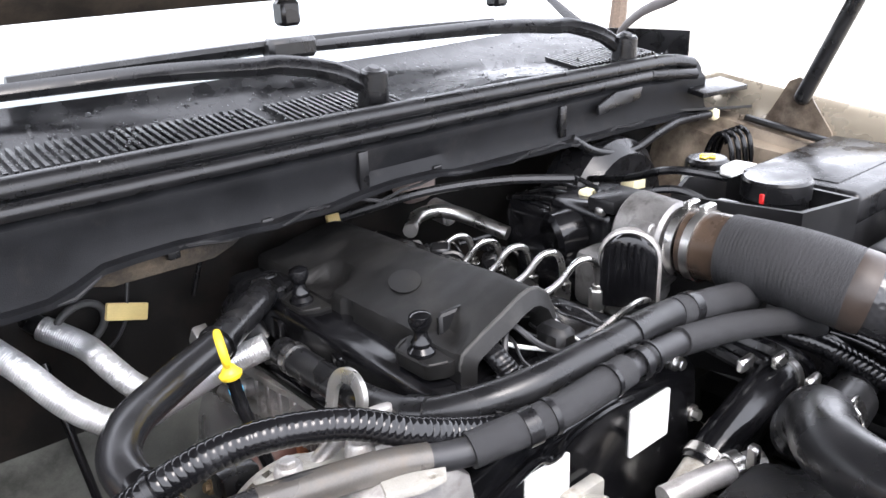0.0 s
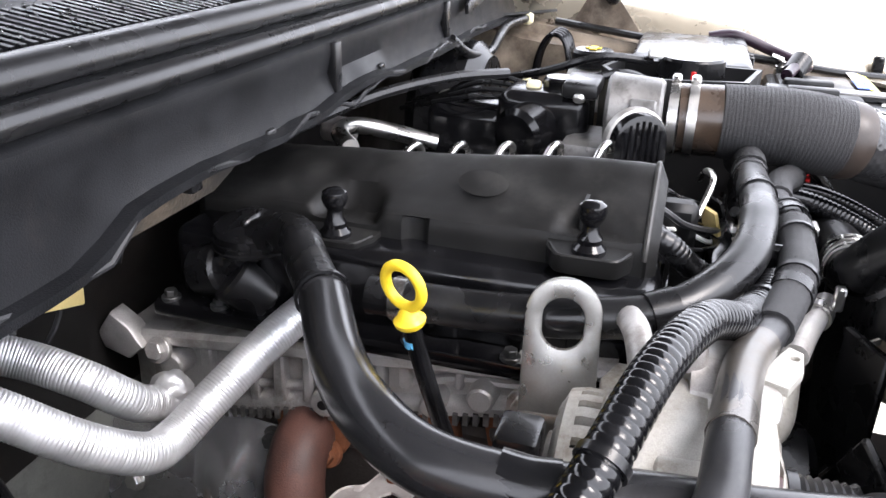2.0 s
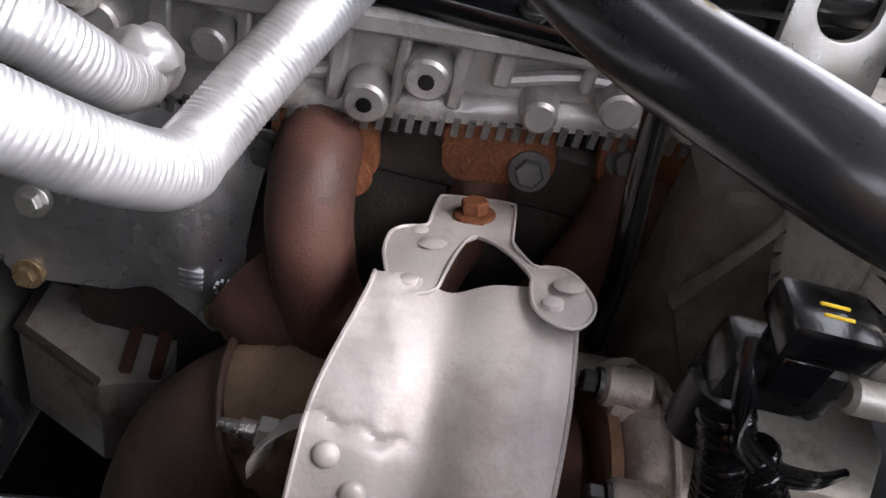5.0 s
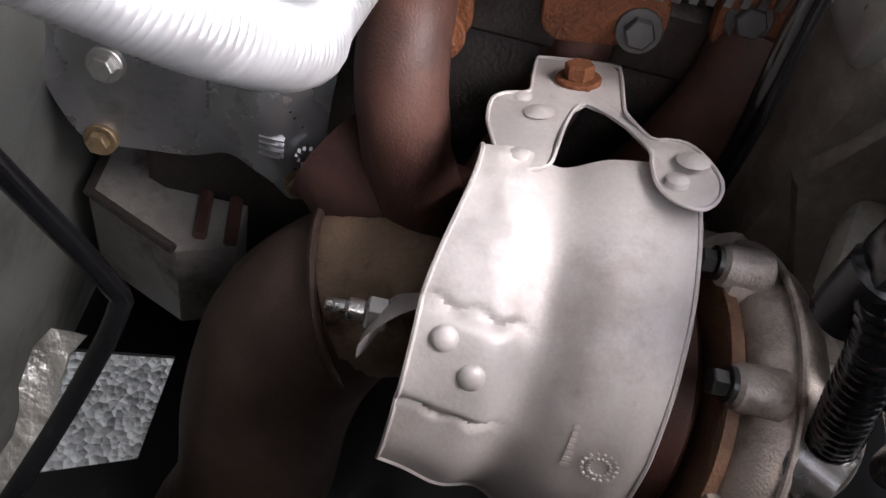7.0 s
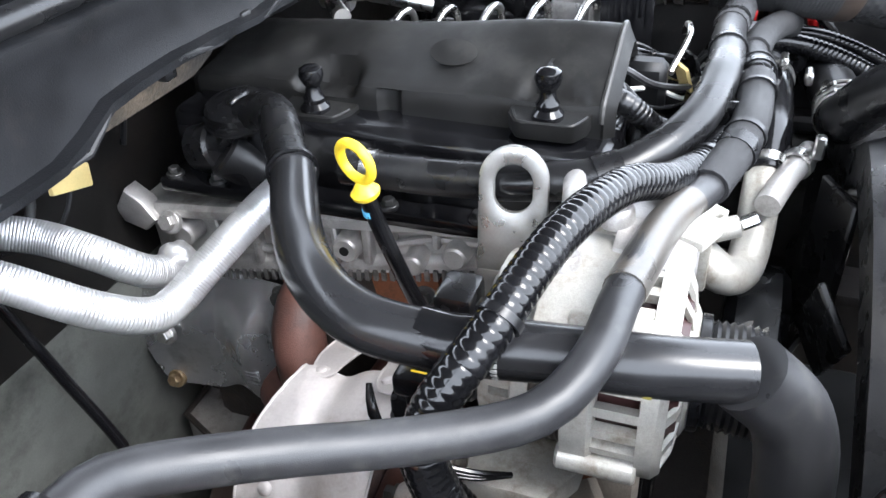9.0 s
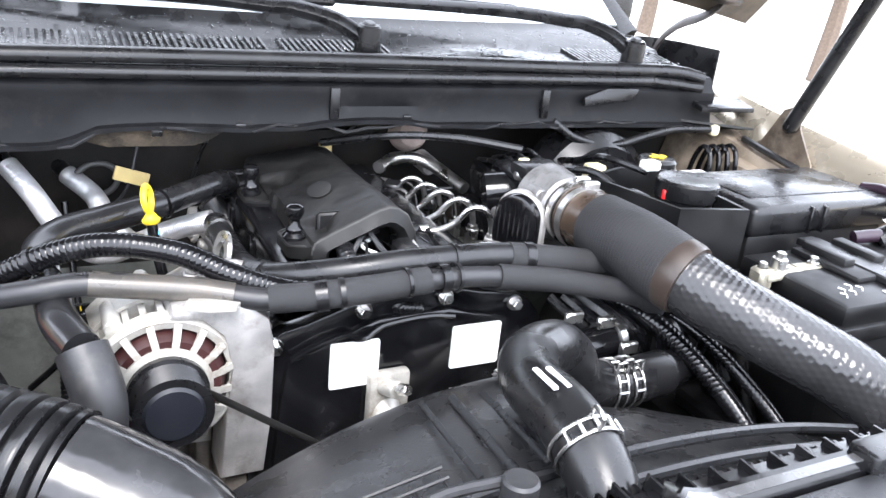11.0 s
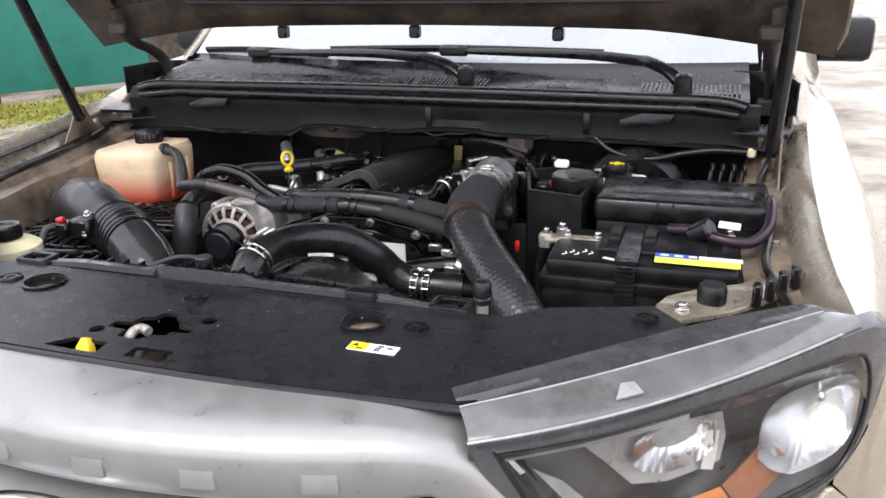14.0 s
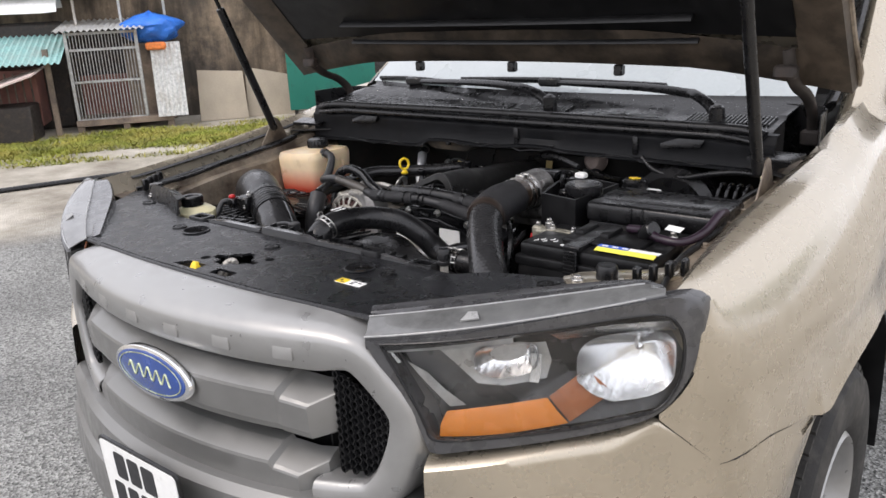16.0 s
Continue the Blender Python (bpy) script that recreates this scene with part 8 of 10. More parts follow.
part("compressor_cover", b, SCROLL, scroll)
b = bm()
disc_cyl(b, R0 + Vector((0, -0.03, 0)), R0 + Vector((0, -0.075, 0)), 0.038, n=24, bev=0.004)
part("inlet_neck", b, SCROLL, scroll)
for k in range(8):
    a = radians(69 + 45 * k)
    p = R0 + Vector((0.0845 * math.cos(a), 0.006, 0.0845 * math.sin(a)))
    mm = Matrix.Translation(p) @ Matrix.Rotation(-a, 4, "Y")
    b = bm()
    disc_cyl(b, p - Vector((0, 0.006, 0)), p + Vector((0, 0.019, 0)), 0.0115, 0.0105, 18, 0.002)
    box(b, (-0.026, -0.008, -0.010), (0.002, 0.013, 0.010), 0.003, 2, mm)
    part("bolt_lug", b, SCROLL, scroll)
    b = bm()
    disc_cyl(b, p + Vector((0, 0.019, 0)), p + Vector((0, 0.0215, 0)), 0.0085, n=16)
    disc_cyl(b, p + Vector((0, 0.0215, 0)), p + Vector((0, 0.029, 0)), 0.0062, n=6, bev=0.0008)
    part("scroll_bolt", b, BOLT, scroll)
b = bm()
tube(b, [(-0.300, 0.900, 0.868), (-0.318, 0.893, 0.880), (-0.334, 0.876, 0.886)], 0.0165, 18, 0.008)
drain = part("outlet_stub", b, SHIELD_GREY, turbo, "bright metal stub with a blue paint dot")
b = bm()
lathe(b, [(0.0024, 0.0), (0.002, 0.0006), (0.0001, 0.0008)], (-0.331, 0.889, 0.895), (-0.7, 0.3, 0.7), 10)
part("paint_dot", b, LIGHTBLUE, drain)
BROWNED = mat("browned_steel", (0.12, 0.080, 0.066), 0.5, metal=0.4, dirt=(0.085, 0.058, 0.050), dirt_amount=0.5, dirt_scale=12, bump=0.3)
b = bm()
tube(b, [(-0.200, 1.00, 0.768), (-0.198, 1.06, 0.768), (-0.203, 1.096, 0.758), (-0.216, 1.125, 0.715), (-0.232, 1.137, 0.64), (-0.250, 1.14, 0.54), (-0.25, 1.17, 0.42)], 0.056, 26, 0.010, rad=lambda s, t: 0.86 + 0.2 * min(1, s / 0.14))
pipe = part("downpipe", b, BROWNED, turbo, "thick browned exhaust downpipe")
b = bm()
tube(b, [(-0.198, 1.048, 0.772), (-0.200, 1.076, 0.771), (-0.205, 1.101, 0.760)], 0.0545, 26, 0.008, rad=lambda s, t: 0.99 + 0.05 * math.sin(math.pi * s / t))
part("elbow_shell", b, mat("tan_heated_steel", (0.40, 0.285, 0.20), 0.5, metal=0.55, dirt=(0.06, 0.042, 0.033), dirt_amount=0.45, dirt_scale=16, bump=0.25), pipe)
b = bm()
tube(b, [Vector((-0.205, 1.101, 0.760)) + 0.056 * (math.cos(a) * Vector((1, 0.06, 0)) + math.sin(a) * Vector((0.05, 0.42, 0.90))) for a in [2 * math.pi * k / 30 for k in range(32)]], 0.003, 8, 0.01)
part("elbow_lip", b, BROWNED, pipe)
# domed shield
C0 = Vector((-0.232, 0, 0.822))


def dome(a, y, lift=0.0):
    """The shield's skin: flat towards the elbow, a trough in the middle, a rounded lobe towards the scroll."""
    t = (y - 0.95) / 0.106
    r = 0.1135 - 0.0150 * t - 0.0085 * math.exp(-(((y - 1.013) / 0.015) ** 2)) - 0.005 * ease(y, 0.968, 0.948) + lift
    return Vector((C0.x + r * math.cos(a), y, C0.z + r * math.sin(a)))


b = bm()
rows = []
for i in range(121):
    t = i / 120
    a0 = 78 + 132 * t
    w0, w1 = 0.951 + 0.003 * math.sin(math.pi * t), 1.052 + 0.015 * ease(a0, 78, 132)
    row = []
    for j in range(49):
        q = j / 48
        y = w0 + (w1 - w0) * q
        a = radians(a0 - 24 * ease(a0, 160, 210) * ease(q, 0.25, 1.0))
        worn = math.exp(-(((y - 1.04) / 0.022) ** 2)) * ease(a, 2.3, 1.75)
        lift = 0.0016 * worn * noise.noise(Vector((a * 9, y * 75, 1))) + 0.0008 * worn * noise.noise(Vector((a * 26, y * 210, 5))) + 0.0006 * noise.noise(Vector((a * 5, y * 50, 4))) + 0.0005 * noise.noise(Vector((a * 3, y * 16, 9)))
        for k, (ca, run) in enumerate(((2.22, 1.2), (2.72, 1.3))):
            line = ca + run * (1.068 - y) + 0.02 * math.sin(y * 330 + k)
            lift -= 0.0020 * math.exp(-(((a - line) / 0.020) ** 2)) * ease(y, 1.012, 1.026) * (1 + 0.25 * math.sin(y * 300 + k))
        pad = ease(y, 1.020, 1.030) * ease(a, 2.24 + 1.2 * (1.068 - y), 2.30 + 1.2 * (1.068 - y)) * ease(a, 2.72 + 1.3 * (1.068 - y), 2.66 + 1.3 * (1.068 - y))
        row.append(dome(a, y, lift + 0.0030 * pad - (0.002 if i == 0 else 0)))
    rows.append(row)
sheet(b, rows, 0.0016)
shield = part("turbo_shield", b, SHIELD, turbo, "domed pinkish-silver steel heat shield")
for rim in ([row[0] for row in rows], [row[-1] for row in rows], rows[-1]):
    b = bm()
    tube(b, rim[::3], 0.0013, 6, 0.01)
    part("shield_lip", b, SHIELD, shield)
for a, y in ((136.3, 1.054), (144.2, 1.039)):
    b = bm()
    d = Vector((math.cos(radians(a)), 0, math.sin(radians(a))))
    lathe(b, [(0.0062, 0), (0.0060, 0.0012), (0.0048, 0.0026), (0.0025, 0.0034), (0.0001, 0.0036)], dome(radians(a), y, 0.0028), d, 18)
    part("rivet", b, SHIELD, shield)
# stamped round mark and plain bars of stamped writing
b = bm()
for k in range(16):
    u = 2 * math.pi * k / 16
    for rr in (0.0078, 0.0048):
        a, y = radians(159) + rr / 0.110 * math.cos(u), 0.974 + rr * math.sin(u)
        q = dome(a, y, 0.0)
        lathe(b, [(0.0011, 0.0), (0.0008, 0.0007), (0.0001, 0.0009)], q, q - Vector((C0.x, y, C0.z)), 6)
for base, y0 in ((141, 0.967), (150, 0.988)):
    for k in range(7):
        a = radians(base + 1.9 * k)
        q, up2 = dome(a, y0, 0.0), Vector((math.cos(a), 0, math.sin(a)))
        slab(b, rounded((-0.0011, -0.0024), (0.0011, 0.0024), 0.0006, 2), 0.0006, frame_at(q, up2.cross(Vector((0, 1, 0))), (0, 1, 0)))
tagged(part("stamped_mark", b, SHIELD, shield), kind="stuff")
# pressed strap: a square plate under the nut and two arms riveted to the shield
SM = frame_at((-0.218, 1.036, 0.9205), (-0.2139, -0.9357, 0.2807), (0.9472, -0.2689, -0.1747))
strap = [(-0.0102, 0.0015), (-0.017, 0.0148), (-0.0226, 0.0278), (-0.0257, 0.0458), (-0.0206, 0.0544), (-0.0099, 0.0603), (-0.0133, 0.0818), (-0.016, 0.1022), (-0.0122, 0.1068), (0.0244, 0.1092), (0.031, 0.1017), (0.039, 0.0628),
         (0.0426, 0.0515), (0.0566, 0.0347), (0.0632, 0.0354), (0.0737, 0.0353), (0.0836, 0.0264), (0.0917, 0.0124), (0.0915, 0.0008), (0.0854, -0.0088), (0.0747, -0.009), (0.0652, -0.0006), (0.0602, 0.0126), (0.0576, 0.0239),
         (0.0434, 0.0415), (0.0319, 0.0507), (0.0209, 0.0556), (0.0166, 0.0483), (0.0153, 0.0325), (0.0162, 0.0127), (0.0156, 0.0001), (0.0089, -0.0048), (0.0036, -0.0068), (-0.0036, -0.0053)]
b = bm()
slab(b, strap, 0.0016, SM, bev=0.0004)
for v in b.verts:
    q = SM.inverted() @ v.co
    v.co += (SM.to_3x3() @ Vector((0, 0, 1))) * (0.0015 * math.sin(math.pi * ease(q.y, 0.03, 0.08)) - 0.0045 * ease(q.y, 0.02, -0.012) - 0.003 * ease(q.x, 0.075, 0.095) * ease(q.y, 0.06, 0.03))
plate = part("shield_strap", b, SHIELD, shield, "pressed steel strap holding the shield")
b = bm()
tube(b, [SM @ Vector((u, v, 0.0016 + 0.0015 * math.sin(math.pi * ease(v, 0.03, 0.08)) - 0.0045 * ease(v, 0.02, -0.012) - 0.003 * ease(u, 0.075, 0.095) * ease(v, 0.06, 0.03))) for u, v in [*strap, strap[0]]], 0.0011, 6, 0.004)
part("strap_lip", b, SHIELD, plate)
for u, v, r in ((0.000, 0.042, 0.008), (-0.012, 0.055, 0.006), (0.078, 0.020, 0.008), (0.010, 0.090, 0.014)):
    b = bm()
    lathe(b, [(r, 0.0012), (r * 0.7, 0.0024), (r * 0.3, 0.0031), (0.0001, 0.0033)], SM @ Vector((u, v, 0.001)), SM.to_3x3() @ Vector((0, 0, 1)), 18)
    part("pressed_dimple", b, SHIELD, plate)
for u, v in ((0.0, 0.002), (0.073, 0.004)):
    b = bm()
    lathe(b, [(0.0054, -0.002), (0.0052, 0.0010), (0.0036, 0.0020), (0.0001, 0.0024)], SM @ Vector((u, v, 0)), SM.to_3x3() @ Vector((0, 0, 1)), 16)
    part("rivet", b, SHIELD, plate)
b = bm()
bolt_head(b, SM @ Vector((0.0116, 0.0821, 0.003)), SM.to_3x3() @ Vector((0, 0, 1)), 0.0082, 0.008)
part("rusty_nut", b, RUST_ORANGE, plate)
b = bm()
tube(b, [(-0.275, 1.060, 0.874), (-0.281, 1.072, 0.876), (-0.287, 1.082, 0.868), (-0.285, 1.082, 0.850)], 0.010, 8, 0.004, flat=(0.16, 1.5))
clipb = part("band_clip", b, SHIELD, turbo)
b = bm()
disc_cyl(b, (-0.284, 1.078, 0.866), (-0.284, 1.088, 0.866), 0.0085, n=6, bev=0.001)
disc_cyl(b, (-0.284, 1.088, 0.866), (-0.284, 1.097, 0.866), 0.0052, n=12, bev=0.001)
disc_cyl(b, (-0.284, 1.097, 0.866), (-0.284, 1.107, 0.866), 0.0036, 0.003, 10, 0.0006)
part("clip_bolt", b, STEEL, clipb)
ZINC = mat("yellowed_zinc", (0.26, 0.19, 0.11), 0.5, metal=0.5, dirt=(0.10, 0.07, 0.05), dirt_amount=0.4, dirt_scale=60)
sh2 = thing("manifold_shield", "dull grey pressed heat shield bolted beside the manifold", "heat shield", (-0.14, 1.2, 0.8))
b = bm()
rows = []
for i in range(41):
    t = i / 40
    y = 1.126 + 0.172 * t
    bump = 0.010 * math.exp(-(((t - 0.20) / 0.10) ** 2)) - 0.007 * math.exp(-(((t - 0.42) / 0.09) ** 2)) + 0.006 * math.exp(-(((t - 0.72) / 0.13) ** 2))
    low = 0.775 - 0.012 * math.exp(-(((t - 0.13) / 0.06) ** 2)) + 0.012 * math.exp(-(((t - 0.38) / 0.10) ** 2)) + 0.045 * max(0, (t - 0.86) / 0.14) ** 2
    row = []
    for j in range(13):
        q = j / 12
        z = 0.918 + (low - 0.918) * q
        row.append((-0.118 - 0.024 * math.sin(min(1, q * 2.2) * math.pi / 2) - bump * math.sin(math.pi * min(1, q * 1.15)) + 0.004 * math.sin(q * 5 + t * 6), y + 0.006 * math.sin(q * 3.0) * (1 - t), z))
    rows.append(row)
sheet(b, rows, 0.0016)
s2 = part("pressed_plate", b, SHIELD_GREY, sh2)
for x, y, z, mt in ((-0.150, 1.143, 0.787, ZINC), (-0.146, 1.270, 0.781, ZINC), (-0.156, 1.255, 0.855, STEEL)):
    b = bm()
    bolt_head(b, (x, y, z), (-1, 0, 0.3), 0.007, 0.007)
    part("shield_bolt", b, mt, s2)
b = bm()
for k in range(12):
    u = 2 * math.pi * k / 12
    box(b, (-0.1528, 1.139 + 0.008 * math.cos(u) - 0.001, 0.813 + 0.008 * math.sin(u) - 0.001), (-0.1495, 1.139 + 0.008 * math.cos(u) + 0.001, 0.813 + 0.008 * math.sin(u) + 0.001))
for k in range(4):
    box(b, (-0.1538, 1.155, 0.809 + 0.005 * k), (-0.150, 1.170, 0.8102 + 0.005 * k))
tagged(part("stamped_mark", b, SHIELD_GREY, s2), kind="stuff")
br = thing("side_bracket", "dull dark steel bracket below the shield", "bracket", (-0.12, 1.24, 0.62))
b = bm()
slab(b, [(-0.065, 1.305), (-0.060, 1.19), (-0.140, 1.185), (-0.155, 1.225), (-0.120, 1.30)], -0.10, Matrix.Translation((0, 0, 0.69)), bev=0.006)
part("bracket_body", b, mat("dull_pressed_steel", (0.38, 0.36, 0.34), 0.5, metal=0.5, dirt=(0.12, 0.10, 0.09), dirt_amount=0.4, dirt_scale=15), br)
for y0 in (1.196, 1.218):
    b = bm()
    tube(b, [(-0.140, y0 - 0.006, 0.694), (-0.100, y0, 0.694), (-0.062, y0 + 0.004, 0.694)], 0.005, 8, 0.01)
    part("bracket_rib", b, RUST, br)
b = bm()
tube(b, [(-0.062, 1.30, 0.694), (-0.122, 1.298, 0.694), (-0.156, 1.226, 0.694)], 0.004, 8, 0.02, smooth=False)
part("bracket_rib", b, DARK_IRON, br)
rod = thing("vacuum_rod", "thin bent black steel line", "rod", (-0.31, 1.21, 0.85))
b = bm()
tube(b, [(-0.306, 1.272, 1.03), (-0.302, 1.232, 0.940), (-0.298, 1.200, 0.868), (-0.303, 1.196, 0.850), (-0.332, 1.215, 0.800), (-0.372, 1.240, 0.750)], 0.0052, 10, 0.006)
part("bent_line", b, GLOSSY, rod)
foil2 = thing("foil_strip", "crumpled strip of foil heat wrap by the chassis", "heat wrap", (-0.30, 1.25, 0.7))
b = bm()
rows = [[(-0.268 - 0.012 * i + 0.004 * math.sin(i * 2.1), 1.236 + 0.0035 * i + 0.004 * math.sin(i * 1.3) + 0.010 * j, 0.755 - 0.012 * i + 0.003 * math.sin(j * 3 + i)) for j in range(3)] for i in range(10)]
sheet(b, rows, 0.002)
part("foil_sheet", b, mat("crumpled_foil", (0.62, 0.61, 0.58), 0.4, metal=0.9, vary=0.3, grain=90, bump=1.0, bump_dist=0.004), foil2)
# gearbox tunnel and undertray close the bay below
under = thing("undertray", "dusty black undertray below the engine", "undertray", (0, 0.9, 0.4))
b = bm()
slab(b, [(-0.62, 0.30), (0.62, 0.30), (0.62, 1.75), (-0.62, 1.75)], 0.006, Matrix.Translation((0, 0, 0.42)), [[(-0.10, 1.255), (-0.21, 1.255), (-0.25, 1.36), (-0.12, 1.385)]])
part("tray_sheet", b, MATTE, under)

# ---- the rest of the bay ----
# radiator crossbar and fan shroud
bar = thing("radiator", "black radiator top tank with a ribbed bar", "radiator", (0.02, 0.37, 0.55))
b = bm()


def bar_z(x):
    return 1.112 + 0.008 * (1 if -0.10 < x < 0.03 else (max(0, 1 - (abs(x + 0.035) - 0.065) / 0.025) if abs(x + 0.035) < 0.09 else 0)) - 0.008 * max(0, abs(x) - 0.24) / 0.1


rows = []
for i in range(81):
    x = -0.325 + 0.67 * i / 80
    z = bar_z(x)
    y0 = 0.352 - (0.006 if -0.10 < x < 0.03 else 0)
    rows.append([(x, y0, 1.085), (x, y0, z - 0.006), (x, y0 + 0.004, z), (x, y0 + 0.018, z + 0.001), (x, y0 + 0.022, z - 0.004), (x, y0 + 0.034, z - 0.006), (x, y0 + 0.038, z - 0.012), (x, y0 + 0.038, 1.06)])
sheet(b, rows, 0.003)
part("top_bar", b, GLOSSY, bar)
# grey strip on the black bar: the sky's reflection put into its colour
b = bm()
sheet(b, [[(x, y + 0.0002 * k, z + 0.0009) for k, (x, y, z) in enumerate((row[2], (row[2][0], row[2][1] + 0.009, row[2][2])))] for row in rows], 0.0015)
part("bar_sheen", b, mat("sheen_bar_plastic", (0.06, 0.06, 0.061), 0.25, bump=0.06, coat=0.5), bar, "pale strip painted as the sky's sheen on the bar")
for k in range(22):
    x = -0.30 + 0.029 * k
    b = bm()
    box(b, (x, 0.372, bar_z(x) - 0.012), (x + 0.0022, 0.3885, bar_z(x) + 0.0005))
    part("bar_web", b, BLACK, bar)
b = bm()
for k in range(64):
    x = -0.31 + 0.01 * k
    box(b, (x, 0.381, 1.088), (x + 0.003, 0.391, bar_z(x) - 0.008))
tagged(part("bar_ribs", b, GLOSSY, bar), kind="stuff")
b = bm()
box(b, (-0.36, 0.36, 0.55), (0.37, 0.395, 1.085), 0.006)
part("radiator_core", b, MATTE, bar)
for x in (-0.335, 0.345):
    b = bm()
    slab(b, rounded((x - 0.028, 0.345), (x + 0.028, 0.385), 0.006), 0.016, Matrix.Translation((0, 0, 1.096)), [rounded((x - 0.018, 0.352), (x + 0.018, 0.376), 0.003)], 0.002)
    disc_cyl(b, (x, 0.364, 1.09), (x, 0.364, 1.106), 0.009, n=12, bev=0.001)
    part("mount_bracket", b, BLACK, bar)
b = bm()
slab(b, rounded((0.198, 0.345), (0.241, 0.372), 0.005), 0.014, Matrix.Translation((0, 0, 1.106)), bev=0.003)
part("clip_block", b, BLACK, bar)
b = bm()
disc_cyl(b, (0.006, 0.385, 1.06), (0.006, 0.418, 1.098), 0.022, n=22, bev=0.002)
part("hose_neck", b, GLOSSY, bar)
b = bm()
tube(b, [(-0.20, 0.40, 1.085), (-0.16, 0.415, 1.095), (-0.12, 0.425, 1.108), (-0.07, 0.422, 1.112)], 0.004, 8, 0.008)
disc_cyl(b, (-0.065, 0.412, 1.085), (-0.065, 0.412, 1.12), 0.013, n=16, bev=0.002)
part("bleed_pipe", b, RUBBER_GREY, bar)
shroud = thing("fan_shroud", "large smooth black plastic fan shroud", "fan shroud", (0.05, 0.55, 0.6))
b = bm()
rows = []
for i in range(31):
    x = -0.30 + 0.70 * i / 30
    q = (x - 0.07)
    drop = min(1.0, max(0.0, (x - 0.045) / 0.10))
    drop = drop * drop * (3 - 2 * drop)
    lip = 1.058 - 0.95 * q * q - 0.045 * drop
    mid = 1.075 - 0.55 * q * q - 0.018 * drop
    rows.append([(x, 0.395, 1.085 - 0.35 * q * q), (x, 0.44, mid), (x, 0.50, mid - 0.008), (x, 0.56, 0.5 * (mid + lip) - 0.002), (x, 0.615, lip), (x, 0.63, lip - 0.006), (x, 0.63, lip - 0.05)])
sheet(b, rows, 0.004)
part("shroud_shell", b, mat("shroud_plastic", (0.017, 0.017, 0.018), 0.3, grain=500, bump=0.12, dirt=(0.03, 0.029, 0.028), dirt_amount=0.3, dirt_scale=10), shroud)
for y in (0.425, 0.455):
    b = bm()
    tube(b, [(-0.20 + 0.09 * k, y, 1.082 - 0.5 * (-0.27 + 0.09 * k) ** 2) for k in range(7)], 0.005, 8, 0.02)
    part("shroud_rib", b, SHEET, shroud)
for x, w in ((-0.055, 0.005), (-0.025, 0.007), (0.006, 0.006)):
    b = bm()
    tube(b, [(x, 0.475, 1.071), (x + 0.003, 0.53, 1.066), (x + 0.008, 0.60, 1.058)], w * 0.6, 10, 0.02, flat=(1.0, 0.5))
    part("shroud_rib", b, SHEET, shroud)
for k in range(5):
    b = bm()
    y = 0.448 + 0.0125 * k
    tube(b, [(-0.215, y, 1.0375), (-0.15, y + 0.001, 1.0535), (-0.075, y + 0.002, 1.068)], 0.0017, 6, 0.02)
    part("lattice_bar", b, RUBBER_GREY, shroud)
for k in range(6):
    b = bm()
    x = -0.205 + 0.025 * k
    zz = 1.079 - 0.55 * (x - 0.07) ** 2
    tube(b, [(x, 0.446, zz), (x + 0.004, 0.500, zz - 0.006)], 0.0014, 6, 0.02)
    part("lattice_bar", b, RUBBER_GREY, shroud)
b = bm()
disc_cyl(b, (0.06, 0.66, 0.80), (0.06, 0.72, 0.80), 0.09, n=24, bev=0.01)
fan = part("fan_hub", b, BLACK, shroud)
for k in range(9):
    b = bm()
    mm = Matrix.Translation((0.06, 0.64, 0.80)) @ Matrix.Rotation(2 * math.pi * k / 9, 4, "Y") @ Matrix.Rotation(radians(25), 4, "Z")
    box(b, (-0.03, -0.004, 0.06), (0.03, 0.004, 0.20), 0.002, 1, mm)
    part("fan_blade", b, BLACK, fan)
# small black bleed hoses right of the engine front
for k, (x, y) in enumerate(((0.30, 0.64), (0.335, 0.62))):
    h = thing("ribbed_tube", "small black ribbed tube running down beside the radiator hose", "tube", (x, y, 0.95), "ribbed tubes")
    b = bm()
    tube(b, [(x - 0.03, y + 0.12, 1.055), (x - 0.01, y + 0.05, 1.05), (x + 0.012, y - 0.02, 1.02), (x + 0.03, y - 0.09, 0.97), (x + 0.035, y - 0.13, 0.90)], 0.011 - 0.003 * k, 12, 0.002, rad=ribs(0.006, 0.14))
    part("tube_wall", b, GLOSSY, h)
hang = thing("wiring_bundle", "tangle of black wires and clips beside the engine", "wiring", (0.25, 0.74, 0.98))
for k in range(7):
    b = bm()
    rg = random.Random(40 + k)
    tube(b, [(0.19 + 0.02 * k, 0.76, 1.06), (0.22 + 0.02 * k, 0.73 - 0.012 * k, 1.03 + 0.01 * rg.random()), (0.27 + 0.012 * k, 0.70 + 0.02 * rg.random(), 1.0 - 0.01 * k), (0.30, 0.72, 0.94), (0.31, 0.75, 0.86)], 0.006 + 0.002 * (k % 3), 8, 0.01)
    part("wire", b, GLOSSY if k % 2 else RUBBER, hang)
b = bm()
tube(b, [(0.24, 0.75, 1.115), (0.30, 0.71, 1.10), (0.34, 0.66, 1.06), (0.35, 0.62, 1.0)], 0.006, 8, 0.01)
part("cable", b, RUBBER, hang)
for x, y, z in ((0.245, 0.672, 1.03), (0.23, 0.70, 1.05), (0.20, 0.72, 1.05)):
    b = bm()
    box(b, (x - 0.012, y - 0.004, z - 0.006), (x + 0.012, y + 0.004, z + 0.008), 0.002)
    part("clip", b, STEEL, hang)
b = bm()
box(b, (0.342, 0.733, 1.05), (0.350, 0.742, 1.072), 0.003)
